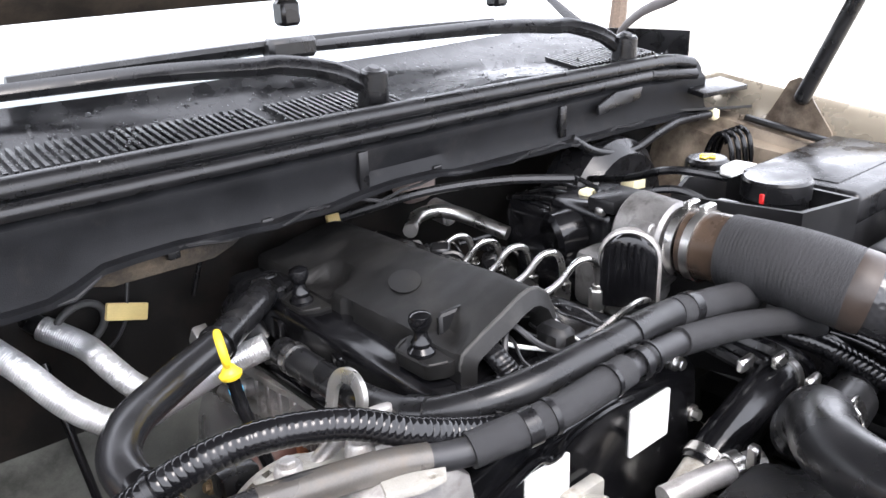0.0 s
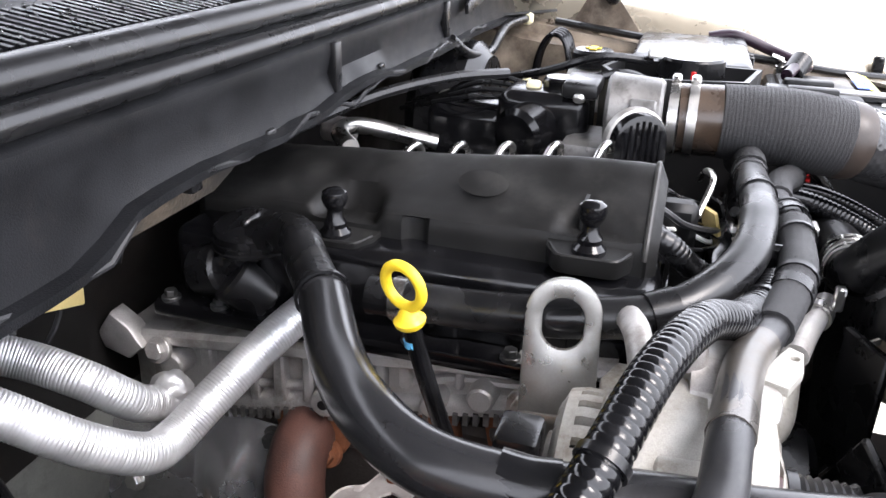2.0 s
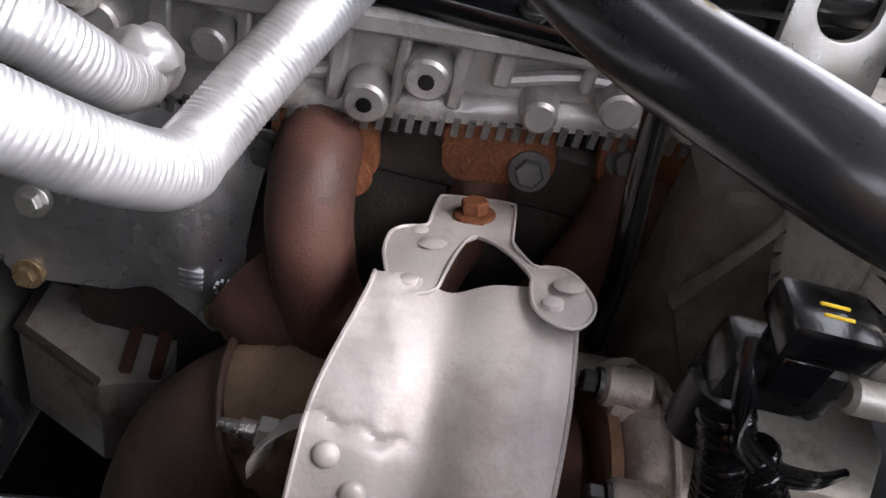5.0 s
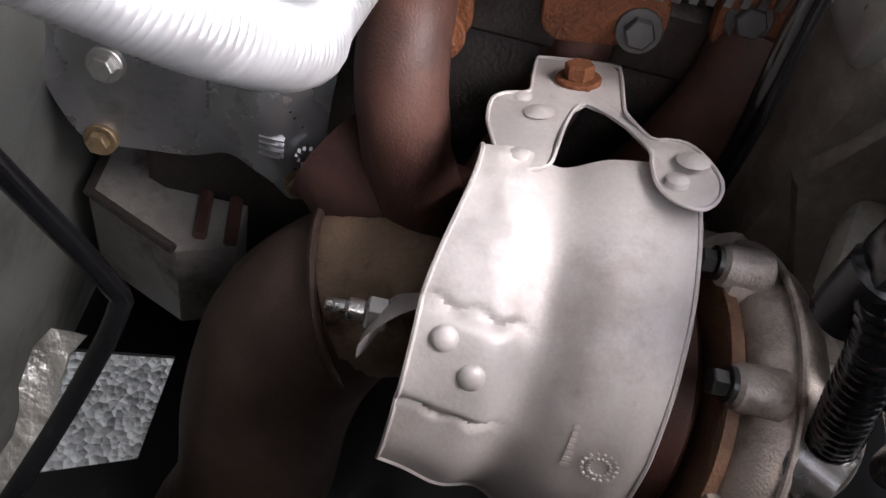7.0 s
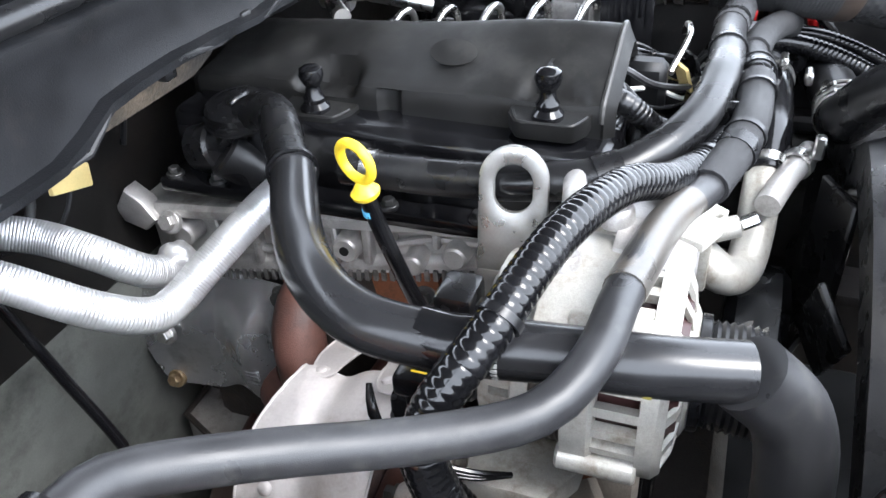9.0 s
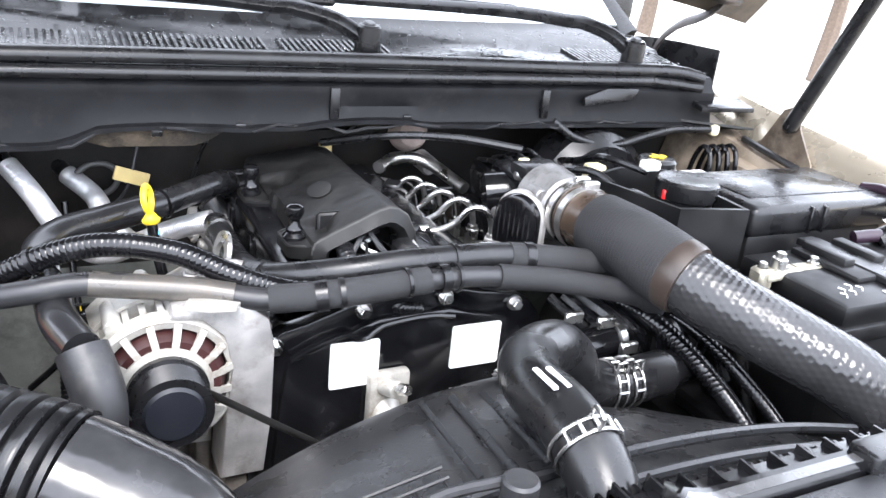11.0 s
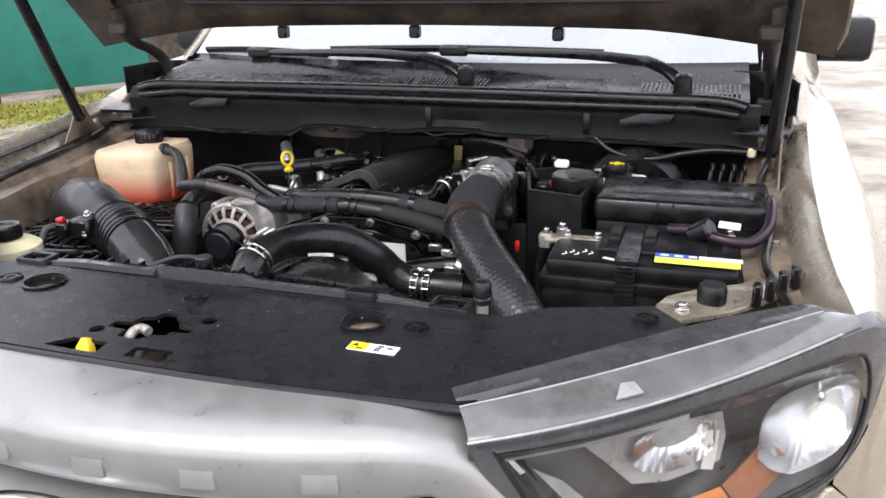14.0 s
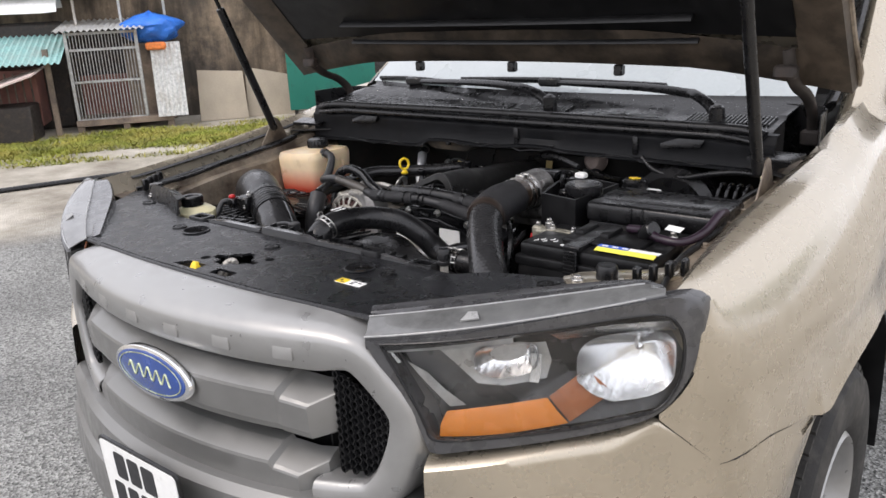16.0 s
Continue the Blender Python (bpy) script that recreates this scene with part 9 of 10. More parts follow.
part("red_clip", b, RED, hang)
small = thing("small_hose_clamp", "bright clamp on a thin pale pipe by the arched hose", "clamp", (0.115, 0.672, 0.99))
b = bm()
tube(b, [(0.04, 0.70, 0.985), (0.09, 0.685, 0.99), (0.14, 0.665, 0.995)], 0.012, 12, 0.008)
part("pale_pipe", b, CAST, small)
b = bm()
lathe(b, [(0.013, -0.006), (0.0155, -0.006), (0.0155, 0.006), (0.013, 0.006)], (0.115, 0.676, 0.993), (0.9, -0.35, 0.1), 18, closed=True)
box(b, (0.110, 0.655, 1.0), (0.120, 0.665, 1.025), 0.002)
part("clamp_ring", b, STEEL, small)

# battery with strap and terminals
bat = thing("battery", "black car battery strapped into its tray", "battery", (0.565, 0.63, 0.90))
b = bm()
box(b, (0.425, 0.555, 0.915), (0.708, 0.72, 1.075), 0.006, 2)
body = part("battery_case", b, MATTE, bat)
b = bm()
box(b, (0.421, 0.551, 1.068), (0.712, 0.724, 1.088), 0.004, 2)
part("case_rim", b, MATTE, body)
b = bm()
box(b, (0.43, 0.556, 1.086), (0.704, 0.712, 1.114), 0.008, 2)
part("battery_lid", b, MATTE, body)
b = bm()
box(b, (0.50, 0.60, 1.112), (0.66, 0.70, 1.122), 0.004, 2)
part("lid_step", b, MATTE, body)
b = bm()
slab(b, [(0, 0), (0.118, 0), (0.118, 0.014), (0, 0.014)], 0.0008, frame_at((0.587, 0.568, 1.1175), (1, 0, 0), (0, 0.9, 0.25)))
part("yellow_label", b, mat("yellow_label", (0.80, 0.72, 0.10), 0.4, vary=0.05), body)
b = bm()
slab(b, [(0, 0), (0.06, 0), (0.058, 0.016), (0.0, 0.016)], 0.0008, frame_at((0.587, 0.581, 1.1215), (1, 0, 0), (0, 1, 0)))
part("blue_label", b, BLUE_PAINT, body)
b = bm()
slab(b, [(0, 0), (0.06, 0), (0.06, 0.014), (0, 0.014)], 0.0008, frame_at((0.648, 0.582, 1.1215), (1, 0, 0), (0, 1, 0)))
part("white_label", b, WHITE, body)
b = bm()
for k in range(5):
    box(b, (0.594 + 0.02 * k, 0.586, 1.1222), (0.606 + 0.02 * k, 0.592, 1.1228))
tagged(part("label_print", b, WHITE, body), kind="stuff")
b = bm()
for k, (x, y) in enumerate(((0.452, 0.575), (0.462, 0.586), (0.470, 0.578), (0.480, 0.592), (0.490, 0.585))):
    tube(b, [(x, y, 1.1145), (x + 0.006, y + 0.006, 1.1148), (x + 0.003, y + 0.012, 1.1145)], 0.0009, 5, 0.003)
slab(b, rounded((0, 0), (0.026, 0.007), 0.001), 0.0006, frame_at((0.512, 0.572, 1.1146), (1, -0.3, 0), (0.3, 1, 0)))
tagged(part("paint_scribble", b, WHITE, body), "scribbled white paint marks")
b = bm()
box(b, (0.535, 0.545, 0.92), (0.562, 0.552, 1.115), 0.001)
for k in range(26):
    box(b, (0.535, 0.5425, 0.93 + 0.007 * k), (0.562, 0.546, 0.9335 + 0.007 * k))
box(b, (0.532, 0.548, 1.114), (0.565, 0.72, 1.124), 0.002)
strap = part("strap", b, RUBBER, bat, "ribbed black rubber hold-down strap")
for x0, x1 in ((0.512, 0.532), (0.565, 0.585)):
    b = bm()
    box(b, (x0, 0.63, 1.114), (x1, 0.695, 1.131), 0.004, 2)
    part("strap_buckle", b, MATTE, bat)
for x, mt in ((0.437, STEEL), (0.69, STEEL)):
    b = bm()
    y = 0.66 if x < 0.5 else 0.69
    disc_cyl(b, (x, y, 1.10), (x, y, 1.125), 0.009, n=14, bev=0.001)
    bolt_head(b, (x, y, 1.126), (0, 0, 1), 0.006, 0.008)
    part("terminal_post", b, mt, bat)
b = bm()
box(b, (0.408, 0.645, 1.104), (0.47, 0.673, 1.115), 0.005, 2)
box(b, (0.400, 0.648, 1.092), (0.422, 0.670, 1.119), 0.004)
box(b, (0.462, 0.648, 1.106), (0.505, 0.668, 1.116), 0.003)
clampb = part("terminal_clamp", b, mat("corroded_lead", (0.25, 0.235, 0.19), 0.5, metal=0.5, vary=0.3, dirt=(0.46, 0.44, 0.36), dirt_amount=0.4, dirt_scale=60), bat, "corroded pale terminal clamp")
for x, y in ((0.411, 0.660), (0.494, 0.658), (0.445, 0.660)):
    b = bm()
    bolt_head(b, (x, y, 1.117), (0, 0, 1), 0.005, 0.007)
    part("terminal_nut", b, STEEL, clampb)
b = bm()
tube(b, [(0.41, 0.658, 1.095), (0.402, 0.655, 1.06), (0.405, 0.65, 1.0), (0.41, 0.62, 0.93)], 0.009, 10, 0.01)
part("earth_cable", b, RUBBER, bat)
b = bm()
tube(b, [(0.407, 0.665, 1.042), (0.405, 0.66, 1.02)], 0.0098, 10, 0.01)
part("red_band", b, RED, bat)
b = bm()
tube(b, [(0.60, 0.69, 1.13), (0.64, 0.675, 1.135), (0.68, 0.655, 1.13), (0.72, 0.66, 1.128), (0.745, 0.70, 1.14), (0.75, 0.76, 1.16), (0.748, 0.80, 1.155)], 0.0085, 12, 0.01)
part("live_cable", b, PURPLE, bat, "dark purple-black battery cable")
b = bm()
disc_cyl(b, (0.635, 0.68, 1.125), (0.662, 0.665, 1.145), 0.016, n=16, bev=0.003)
part("terminal_boot", b, BLACK, bat)
b = bm()
slab(b, [(0, 0), (0.032, -0.004), (0.034, 0.014), (0.002, 0.018)], 0.001, frame_at((0.672, 0.69, 1.138), (1, 0, 0), (0, 1, 0.3)))
part("paper_flag", b, WHITE, bat)
tray = thing("battery_tray", "black battery tray on the inner wing", "tray", (0.57, 0.64, 0.85))
b = bm()
box(b, (0.40, 0.53, 0.89), (0.73, 0.74, 0.914), 0.006)
box(b, (0.40, 0.53, 0.80), (0.70, 0.90, 0.89), 0.02)
part("tray_body", b, MATTE, tray)
for s in (1, -1):
    corner = thing("wing_support", "tan painted wing support plate with black rubber buffers", "support plate", (s * 0.68, 0.44, 1.06), "wing support plates")
    b = bm()
    slab(b, [(s * x, y) for x, y in ((0.600, 0.432), (0.634, 0.392), (0.69, 0.432), (0.738, 0.485), (0.80, 0.585), (0.765, 0.612), (0.705, 0.535), (0.655, 0.505), (0.612, 0.465))], 0.006, Matrix.Translation((0, 0, 1.104 if s > 0 else 1.092)), [circle(s * 0.70, 0.475, 0.006, 12)], 0.001)
    part("support_sheet", b, PAINT, corner)
    b = bm()
    lathe(b, [(0.019, 0), (0.019, 0.024), (0.016, 0.03), (0.0, 0.03)], (s * 0.668, 0.462, 1.104), (0, 0, 1), 20)
    part("rubber_buffer", b, RUBBER, corner)
    b = bm()
    bolt_head(b, (s * 0.632, 0.425, 1.112), (0, 0, 1), 0.007)
    part("support_bolt", b, STEEL, corner)
    for k in range(4):
        b = bm()
        box(b, (s * (0.722 + 0.017 * k) - 0.006, 0.455 + 0.026 * k, 1.108), (s * (0.722 + 0.017 * k) + 0.006, 0.472 + 0.026 * k, 1.140), 0.003)
        part("lamp_clip", b, BLACK, corner)
fuse = thing("fuse_box", "long black fuse box with a smooth lid", "fuse box", (0.61, 0.80, 1.0))
b = bm()
box(b, (0.478, 0.748, 1.00), (0.748, 0.90, 1.118), 0.006, 2)
part("box_base", b, MATTE, fuse)
b = bm()
box(b, (0.474, 0.742, 1.116), (0.752, 0.905, 1.158), 0.010, 3)
for x in (0.575, 0.60):
    box(b, (x, 0.738, 1.118), (x + 0.004, 0.75, 1.155), 0.001)
lid = part("box_lid", b, BLACK, fuse)
b = bm()
slab(b, [(0.50, 0.78), (0.72, 0.78), (0.72, 0.87), (0.50, 0.87)], 0.002, Matrix.Translation((0, 0, 1.1575)), bev=0.0008)
part("lid_panel", b, BLACK, lid)
tr2 = thing("fuel_filter_box", "open black plastic box round the fuel filter", "filter box", (0.40, 0.83, 0.95))
b = bm()
slab(b, [(0.325, 0.90), (0.36, 0.755), (0.455, 0.735), (0.468, 0.91), (0.40, 0.93)], 0.22, Matrix.Translation((0, 0, 0.94)), [[(0.331, 0.897), (0.364, 0.761), (0.450, 0.742), (0.462, 0.906), (0.40, 0.924)]])
part("box_wall", b, MATTE, tr2)
b = bm()
lathe(b, [(0.0, 0.0), (0.036, 0.0), (0.038, 0.004), (0.038, 0.030), (0.041, 0.032), (0.041, 0.052), (0.038, 0.055), (0.0, 0.052)], (0.428, 0.822, 1.12), (0, 0, 1), 28)
box(b, (0.355, 0.83, 1.10), (0.385, 0.87, 1.15), 0.005)
filt = part("filter_cap", b, BLACK, tr2)
b = bm()
box(b, (0.386, 0.815, 1.150), (0.3895, 0.821, 1.163), 0.001)
part("red_mark", b, RED, filt)
for pts in ([(0.35, 0.86, 1.15), (0.33, 0.90, 1.165), (0.30, 0.96, 1.15)], [(0.40, 0.87, 1.17), (0.37, 0.93, 1.175), (0.38, 1.0, 1.15), (0.42, 1.10, 1.12)]):
    b = bm()
    tube(b, pts, 0.0053, 8, 0.01)
    part("fuel_line", b, BLACK, tr2)
b = bm()
box(b, (0.385, 0.855, 1.175), (0.41, 0.875, 1.188), 0.003)
part("line_clip", b, WHITE, tr2)
# brake fluid reservoir
brk = thing("brake_fluid_tank", "white brake fluid tank with a black yellow-marked cap", "fluid tank", (0.505, 0.93, 1.05))
b = bm()
box(b, (0.468, 0.905, 1.08), (0.545, 0.985, 1.142), 0.012, 3)
box(b, (0.54, 0.93, 1.10), (0.60, 0.975, 1.138), 0.008, 2)
part("tank_body", b, WHITE, brk)
b = bm()
lathe(b, [(0.026, 0.0), (0.029, 0.003), (0.029, 0.02), (0.025, 0.024), (0.0, 0.025)], (0.487, 0.952, 1.141), (0, 0, 1), 26)
cap = part("tank_cap", b, BLACK, brk)
b = bm()
slab(b, rounded((-0.014, -0.005), (0.014, 0.005), 0.002), 0.001, Matrix.Translation((0.487, 0.952, 1.1662)))
slab(b, rounded((-0.004, -0.011), (0.004, 0.011), 0.002), 0.0012, Matrix.Translation((0.487, 0.952, 1.1662)))
part("cap_mark", b, YELLOW, cap)
b = bm()
disc_cyl(b, (0.51, 0.98, 1.06), (0.51, 1.12, 1.06), 0.022, n=16, bev=0.003)
disc_cyl(b, (0.51, 1.10, 1.05), (0.51, 1.20, 1.05), 0.11, 0.115, 32, 0.02)
part("brake_servo", b, BLACK, brk)
for k in range(4):
    x = 0.655 + 0.019 * k
    h = thing("brake_line", "thin looped brake line by the bulkhead", "pipe", (x, 1.04, 1.12), "looped brake lines")
    b = bm()
    tube(b, [(x, 1.00, 1.03), (x, 1.008, 1.11), (x + 0.003, 1.020, 1.148), (x + 0.006, 1.042, 1.153), (x + 0.008, 1.06, 1.12), (x + 0.008, 1.07, 1.05)], 0.0042, 8, 0.008)
    part("looped_line", b, GLOSSY, h)
b = bm()
abs_ = thing("brake_valve_block", "dark valve block beneath the looped lines", "valve block", (0.67, 1.05, 0.98))
box(b, (0.61, 0.99, 0.96), (0.73, 1.11, 1.05), 0.006, 2)
part("block_body", b, DARK_IRON, abs_)
cab = thing("bulkhead_cable", "sagging black cable clipped along the bulkhead", "cable", (0.55, 1.14, 1.14))
b = bm()
tube(b, [(0.42, 1.135, 1.175), (0.46, 1.12, 1.15), (0.53, 1.11, 1.14), (0.60, 1.11, 1.155), (0.66, 1.11, 1.165), (0.726, 1.095, 1.168)], 0.0068, 10, 0.01)
part("cable_run", b, RUBBER, cab)
b = bm()
box(b, (0.722, 1.084, 1.158), (0.738, 1.102, 1.178), 0.004)
part("cable_clip", b, CREAM, cab)
# things on the bulkhead
tagp = thing("bulkhead_tag", "faded yellow plastic tag clipped to the bulkhead", "tag", (-0.235, 1.262, 1.075))
b = bm()
slab(b, rounded((-0.008, 0), (0.042, 0.020), 0.002), 0.004, frame_at((-0.236, 1.240, 1.070), (0.9, 0.12, -0.32), (0.25, 0.2, 1)), bev=0.001)
part("tag_plate", b, OLDYELLOW, tagp)
b = bm()
tube(b, [(-0.19, 1.26, 1.17), (-0.208, 1.248, 1.11), (-0.222, 1.243, 1.06), (-0.245, 1.255, 1.03), (-0.28, 1.27, 1.035)], 0.0022, 6, 0.01)
part("tag_wire", b, RUBBER_GREY, tagp)
tag2 = thing("harness_tag", "small faded yellow tag on the bulkhead behind the engine", "tag", (0.078, 1.274, 1.09))
b = bm()
slab(b, rounded((-0.010, -0.018), (0.010, 0.018), 0.002), 0.006, frame_at((0.078, 1.262, 1.095), (1, 0, 0), (0, 0.2, 1)), bev=0.001)
part("tag_plate", b, OLDYELLOW, tag2)
gro = thing("bulkhead_grommet", "grey oval gasket round the heater pipes", "gasket", (-0.285, 1.28, 1.08))
b = bm()
ov = [Vector((-0.262 + 0.030 * math.cos(a), 1.266 + 0.010 * math.cos(a), 1.064 + 0.024 * math.sin(a))) for a in [2 * math.pi * k / 28 for k in range(30)]]
tube(b, ov, 0.0045, 10, 0.008)
part("oval_ring", b, mat("grey_gasket", (0.075, 0.075, 0.075), 0.6), gro)
gro2 = thing("blank_cap", "pale round blanking cap on the bulkhead", "cap", (0.235, 1.27, 1.12))
b = bm()
disc_cyl(b, (0.225, 1.28, 1.125), (0.222, 1.245, 1.13), 0.034, 0.028, 24, 0.006)
part("cap_disc", b, mat("pinkish_cap", (0.34, 0.27, 0.24), 0.6), gro2)
b = bm()
disc_cyl(b, (0.235, 1.24, 1.09), (0.238, 1.20, 1.085), 0.016, n=16, bev=0.003)
part("cap_stub", b, CAST, gro2)
line = thing("bulkhead_line", "thin black line clipped along the bulkhead", "pipe", (0.1, 1.24, 1.15))
b = bm()
tube(b, [(-0.13, 1.262, 1.06), (-0.11, 1.255, 1.12), (-0.08, 1.25, 1.152), (-0.02, 1.25, 1.158), (0.06, 1.25, 1.155)], 0.003, 8, 0.01)
tube(b, [(0.10, 1.25, 1.13), (0.15, 1.25, 1.155), (0.20, 1.25, 1.158), (0.24, 1.255, 1.14)], 0.003, 8, 0.01)
part("line_run", b, BLACK, line)

# coolant tank
tank = thing("coolant_tank", "milky plastic coolant tank part-filled with red coolant", "coolant tank", (-0.60, 0.98, 0.98))
b = bm()
rows = []
for t in range(15):
    q = t / 14
    f = (1 - abs(2 * q - 1) ** 7) ** (1 / 5) if 0 < q < 1 else 0.05
    f = max(f, 0.05)
    ring = []
    for j in range(40):
        u = 2 * math.pi * j / 40
        cx, cy = math.copysign(abs(math.cos(u)) ** 0.38, math.cos(u)), math.copysign(abs(math.sin(u)) ** 0.38, math.sin(u))
        taper = 1 - 0.10 * (1 - q)
        ring.append((-0.614 + 0.094 * f * taper * cx, 0.990 + 0.088 * f * taper * cy, 1.0 + 0.150 * q + 0.004 * cx))
    rows.append(ring)
sheet(b, rows, close=True)
b.verts.ensure_lookup_table()
b.faces.new(b.verts[-40:])
part("tank_shell", b, TANK, tank, "milky plastic shell, red coolant showing through")
for y in (0.955, 1.020):
    b = bm()
    tube(b, [(-0.521, y, 1.03), (-0.518, y, 1.07), (-0.519, y, 1.11)], 0.004, 8, 0.02)
    part("tank_rib", b, TANK, tank)
b = bm()
lathe(b, [(0.028, -0.004), (0.030, 0.0), (0.030, 0.024), (0.027, 0.028), (0.0, 0.029)], (-0.594, 0.99, 1.146), (0, 0, 1), 28)
cap = part("tank_cap", b, BLACK, tank)
b = bm()
for k in range(18):
    a = 2 * math.pi * k / 18
    disc_cyl(b, (-0.594 + 0.030 * math.cos(a), 0.99 + 0.030 * math.sin(a), 1.148), (-0.594 + 0.030 * math.cos(a), 0.99 + 0.030 * math.sin(a), 1.17), 0.002, n=6)
tagged(part("cap_grip", b, BLACK, cap), kind="stuff")
b = bm()
disc_cyl(b, (-0.572, 0.956, 1.136), (-0.534, 0.954, 1.138), 0.008, n=14)
part("tank_nozzle", b, TANK, tank)
b = bm()
lathe(b, [(0.0118, -0.004), (0.0135, -0.004), (0.0135, 0.004), (0.0118, 0.004)], (-0.527, 0.954, 1.138), (1, -0.1, 0.0), 18, closed=True)
part("spring_clamp", b, STEEL, tank)
b = bm()
box(b, (-0.735, 0.93, 1.10), (-0.69, 1.05, 1.115), 0.003)
part("tank_bracket", b, INNER, tank)
b = bm()
box(b, (-0.69, 0.90, 0.985), (-0.52, 1.08, 1.006), 0.004)
part("tank_foot", b, INNER, tank)
# air filter box and intake elbow
ab = thing("air_filter_box", "large ribbed black air filter box with a domed round lid", "air box", (-0.55, 0.74, 0.80))
AC, AR = Vector((-0.555, 0.755, 0)), (0.180, 0.172)


def lid(f, turn, z):
    return AC + Vector((AR[0] * f * math.cos(turn), AR[1] * f * math.sin(turn), z))


turns = [2 * math.pi * j / 48 for j in range(48)]
b = bm()
sheet(b, [[lid(f, u, z) for u in turns] for f, z in ((0.80, 0.78), (0.94, 0.84), (0.98, 0.99), (1.0, 1.0), (1.0, 1.012))], close=True)
part("box_body", b, BLACK, ab)
b = bm()
sheet(b, [[lid(f, u, z) for u in turns] for f, z in ((1.0, 1.008), (0.99, 1.020), (0.93, 1.022), (0.90, 1.014), (0.6, 1.022), (0.3, 1.030), (0.02, 1.032))], close=True)
top = part("box_lid", b, BLACK, ab)
for f, r in ((1.0, 0.007), (0.945, 0.004), (0.80, 0.003)):
    b = bm()
    tube(b, [lid(f, u, 1.020) for u in [*turns, turns[0], turns[1]]], r, 8, 0.03)
    part("lid_ring", b, GLOSSY, top)
for k in range(30):
    u = 2 * math.pi * k / 30
    b = bm()
    tube(b, [lid(0.45, u, 1.026), lid(0.7, u, 1.022), lid(0.93, u, 1.020)], 0.0032, 6, 0.03)
    part("lid_rib", b, BLACK, top)
for k in range(3):
    u = radians(250 + 28 * k)
    b = bm()
    q = lid(1.02, u, 1.01)
    box(b, q - Vector((0.012, 0.008, 0.02)), q + Vector((0.012, 0.008, 0.016)), 0.003)
    part("lid_clip", b, BLACK, ab)
ie = thing("air_intake_elbow", "big smooth black air intake elbow with bellows", "intake duct", (-0.45, 0.62, 1.03))
H0 = [(-0.592, 0.752, 0.985), (-0.590, 0.742, 1.030), (-0.566, 0.718, 1.066), (-0.510, 0.678, 1.083), (-0.445, 0.640, 1.082), (-0.388, 0.609, 1.073)]
b = bm()
tube(b, H0, 0.052, 36, 0.008, rad=lambda s, t: 1.34 - 0.34 * min(1, 1.10 * s / t))
part("elbow", b, mat("duct_plastic", (0.0105, 0.0105, 0.0115), 0.32, bump=0.08, dirt=(0.026, 0.0255, 0.025), dirt_amount=0.3, dirt_scale=12), ie)
H1 = [(-0.390, 0.610, 1.073), (-0.362, 0.595, 1.069), (-0.330, 0.576, 1.061)]
b = bm()
tube(b, H1, 0.0500, 36, 0.0016, rad=lambda s, t: 1.04 - 0.15 * max(0.0, math.cos(2 * math.pi * s / 0.0124)) ** 3)
part("bellows", b, RUBBER, ie)
H2 = [(-0.332, 0.577, 1.062), (-0.306, 0.562, 1.052), (-0.274, 0.541, 1.036), (-0.248, 0.520, 1.005), (-0.232, 0.500, 0.96), (-0.225, 0.485, 0.90)]
b = bm()
tube(b, H2, 0.0490, 36, 0.008)
part("lower_duct", b, mat("wet_duct_rubber", (0.024, 0.024, 0.025), 0.16, bump=0.25, grain=30, bump_dist=0.003), ie)
b = bm()
band(b, H0, 0.0515, 0.955, 0.010, 36, 1.04)
part("band_clamp", b, BLACK, ie)
sen = thing("air_flow_sensor", "black air-flow sensor plug with a red lock and cable", "sensor", (-0.47, 0.555, 1.06))
b = bm()
box(b, (-0.445, 0.545, 1.07), (-0.4, 0.585, 1.105), 0.004)
box(b, (-0.465, 0.535, 1.075), (-0.44, 0.565, 1.1), 0.003)
part("sensor_body", b, BLACK, sen)
b = bm()
box(b, (-0.467, 0.54, 1.098), (-0.452, 0.556, 1.108), 0.003)
part("red_lock", b, RED, sen)
b = bm()
tube(b, [(-0.465, 0.545, 1.09), (-0.478, 0.53, 1.09), (-0.475, 0.505, 1.06), (-0.45, 0.47, 1.04), (-0.44, 0.42, 1.02)], 0.007, 10, 0.01)
part("sensor_cable", b, RUBBER_GREY, sen)
for x, y, z in ((-0.422, 0.575, 1.108), (-0.41, 0.55, 1.08)):
    b = bm()
    bolt_head(b, (x, y, z), (0, -0.3, 1), 0.005)
    part("sensor_screw", b, STEEL, sen)
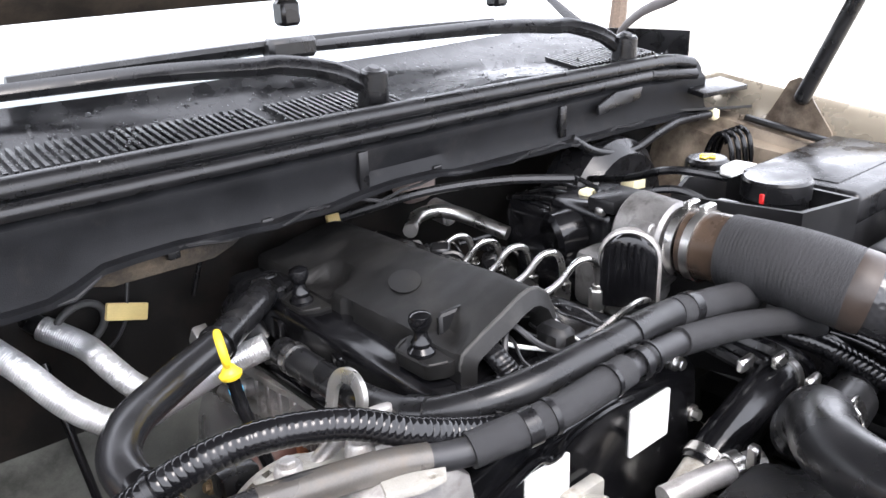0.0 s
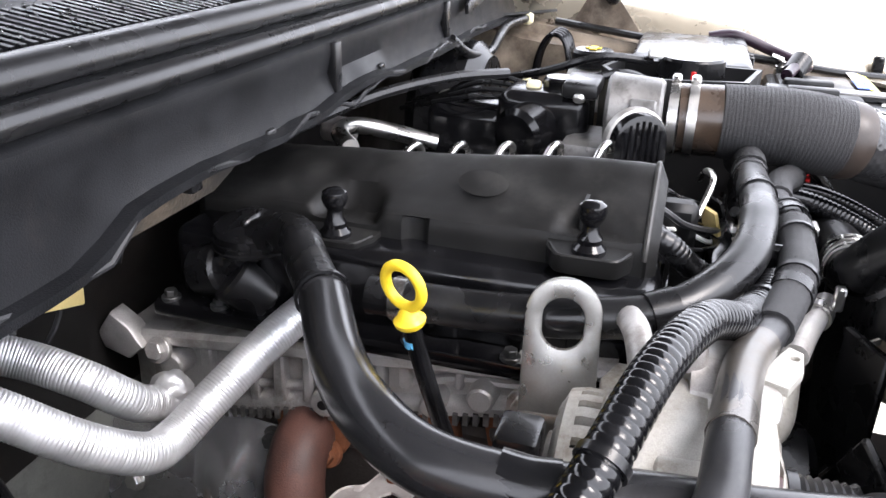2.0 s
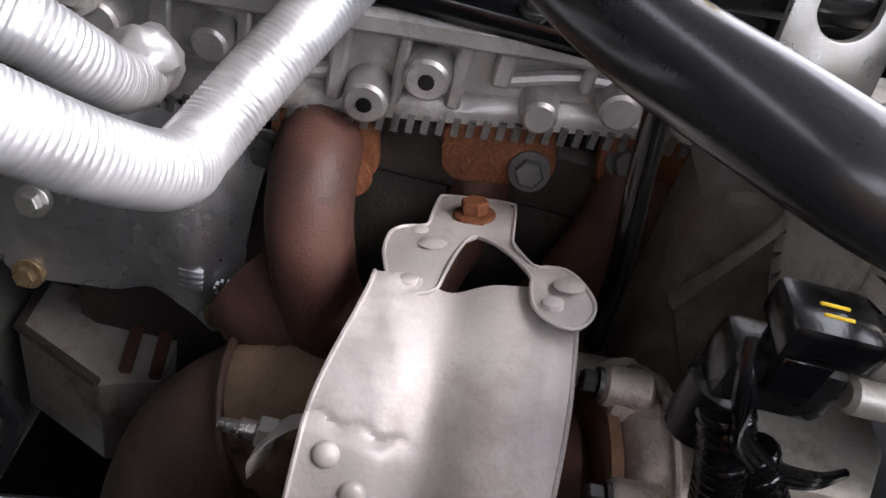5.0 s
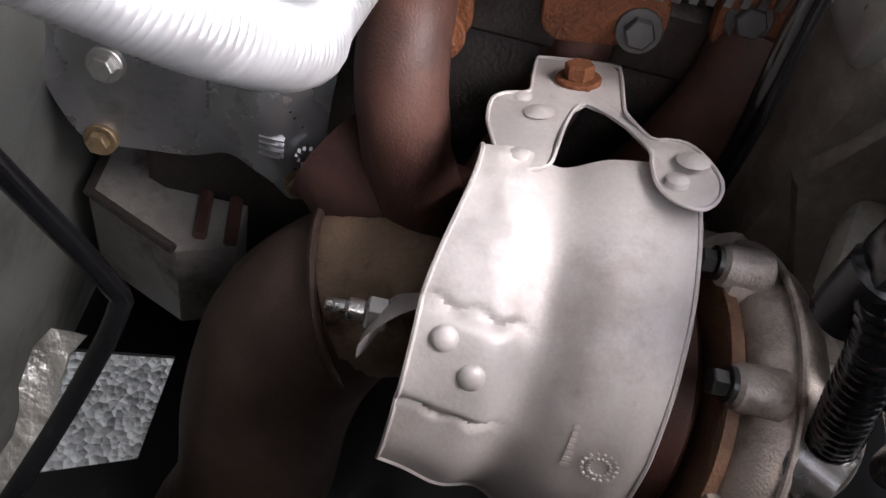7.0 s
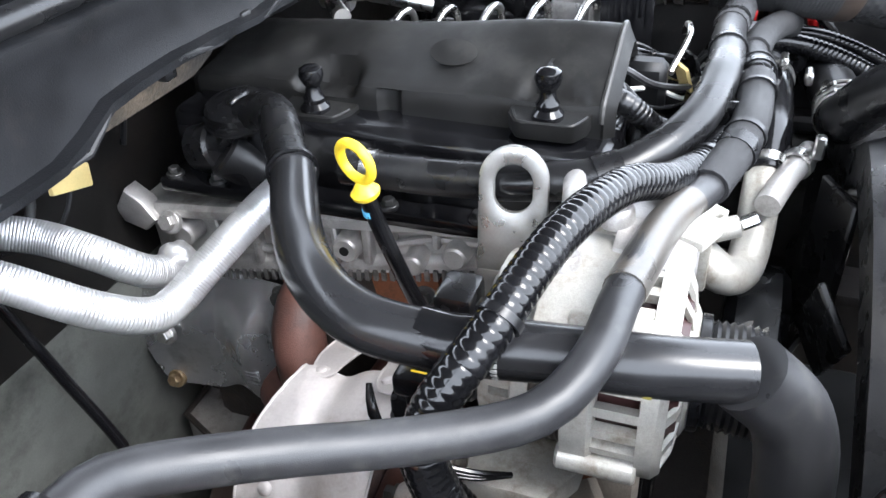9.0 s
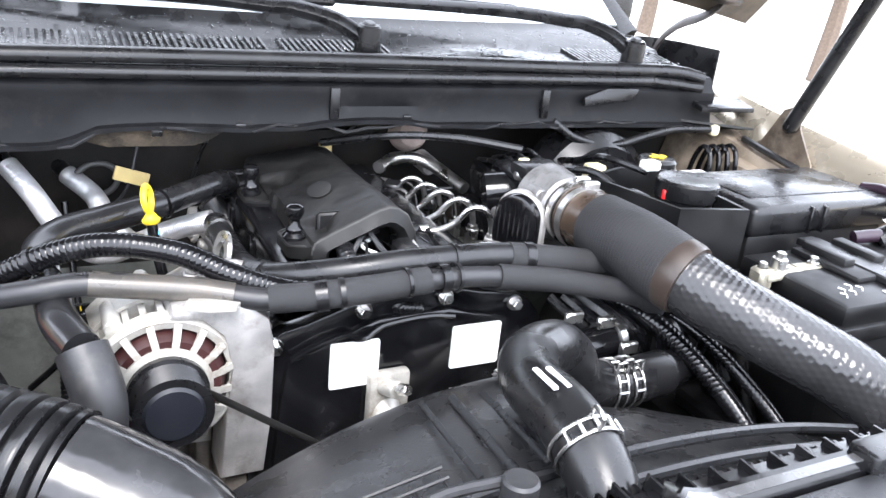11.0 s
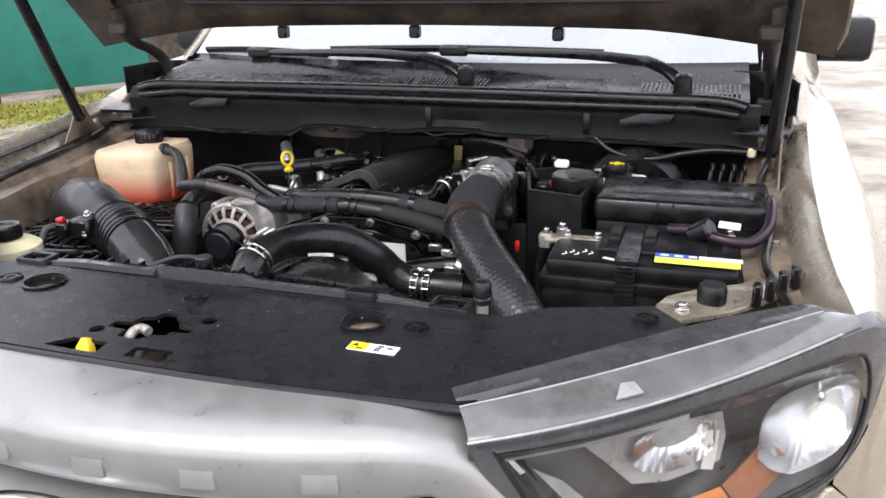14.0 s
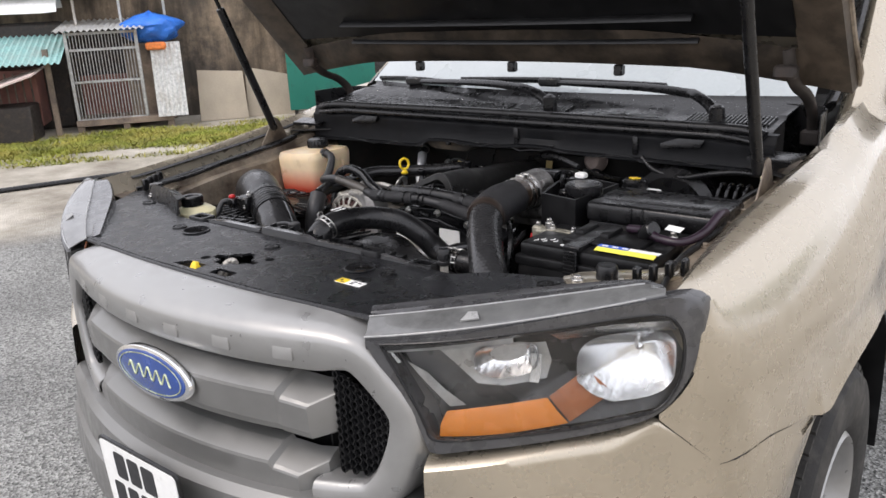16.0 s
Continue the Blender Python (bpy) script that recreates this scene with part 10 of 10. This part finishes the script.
was = thing("washer_filler", "cream washer filler neck with a black cap", "filler neck", (-0.473, 0.44, 0.95))
b = bm()
lathe(b, [(0.02, -0.13), (0.024, -0.04), (0.045, -0.02), (0.05, -0.005), (0.05, 0.012), (0.036, 0.022), (0.022, 0.026), (0.0, 0.026)], (-0.473, 0.442, 1.078), (0, 0, 1), 26)
part("filler_neck", b, CREAM, was)
b = bm()
lathe(b, [(0.024, 0), (0.027, 0.002), (0.0275, 0.022), (0.025, 0.025), (0.018, 0.024), (0.016, 0.021), (0.0, 0.021)], (-0.475, 0.438, 1.103), (0, 0, 1), 24)
part("filler_cap", b, BLACK, was)
stand = thing("front_buffer", "black-topped pale bonnet buffer post", "buffer post", (0.383, 0.375, 1.06))
b = bm()
disc_cyl(b, (0.383, 0.375, 1.06), (0.383, 0.375, 1.115), 0.008, n=14, bev=0.001)
part("post", b, CAST_WHITE, stand)
b = bm()
lathe(b, [(0.010, 0.0), (0.012, 0.002), (0.012, 0.008), (0.010, 0.010), (0.012, 0.012), (0.0125, 0.028), (0.010, 0.032), (0.0, 0.033)], (0.383, 0.375, 1.11), (0, 0, 1), 18)
part("rubber_top", b, BLACK, stand)
# undertray fill: crossmember, steering, splash panels
low = thing("front_crossmember", "dark steel crossmember low in the bay", "crossmember", (0, 0.75, 0.5))
b = bm()
box(b, (-0.45, 0.68, 0.46), (0.45, 0.86, 0.56), 0.02)
part("crossmember_beam", b, DARK_IRON, low)
for s in (1, -1):
    sp = thing("splash_panel", "dusty dark splash panel behind the wheel arch", "splash panel", (s * 0.55, 0.9, 0.55), "splash panels")
    b = bm()
    rows = [[(s * (0.62 - 0.02 * k + 0.008 * noise.noise(Vector((y * 5, k, s)))), y, 0.86 - 0.07 * k) for k in range(6)] for y in (0.50, 0.65, 0.8, 0.95, 1.1, 1.25, 1.38)]
    sheet(b, rows, 0.004)
    part("panel_sheet", b, mat("dusty_splash_panel", (0.034, 0.034, 0.032), 0.6, dirt=(0.065, 0.052, 0.042), dirt_amount=0.35, dirt_scale=8), sp)
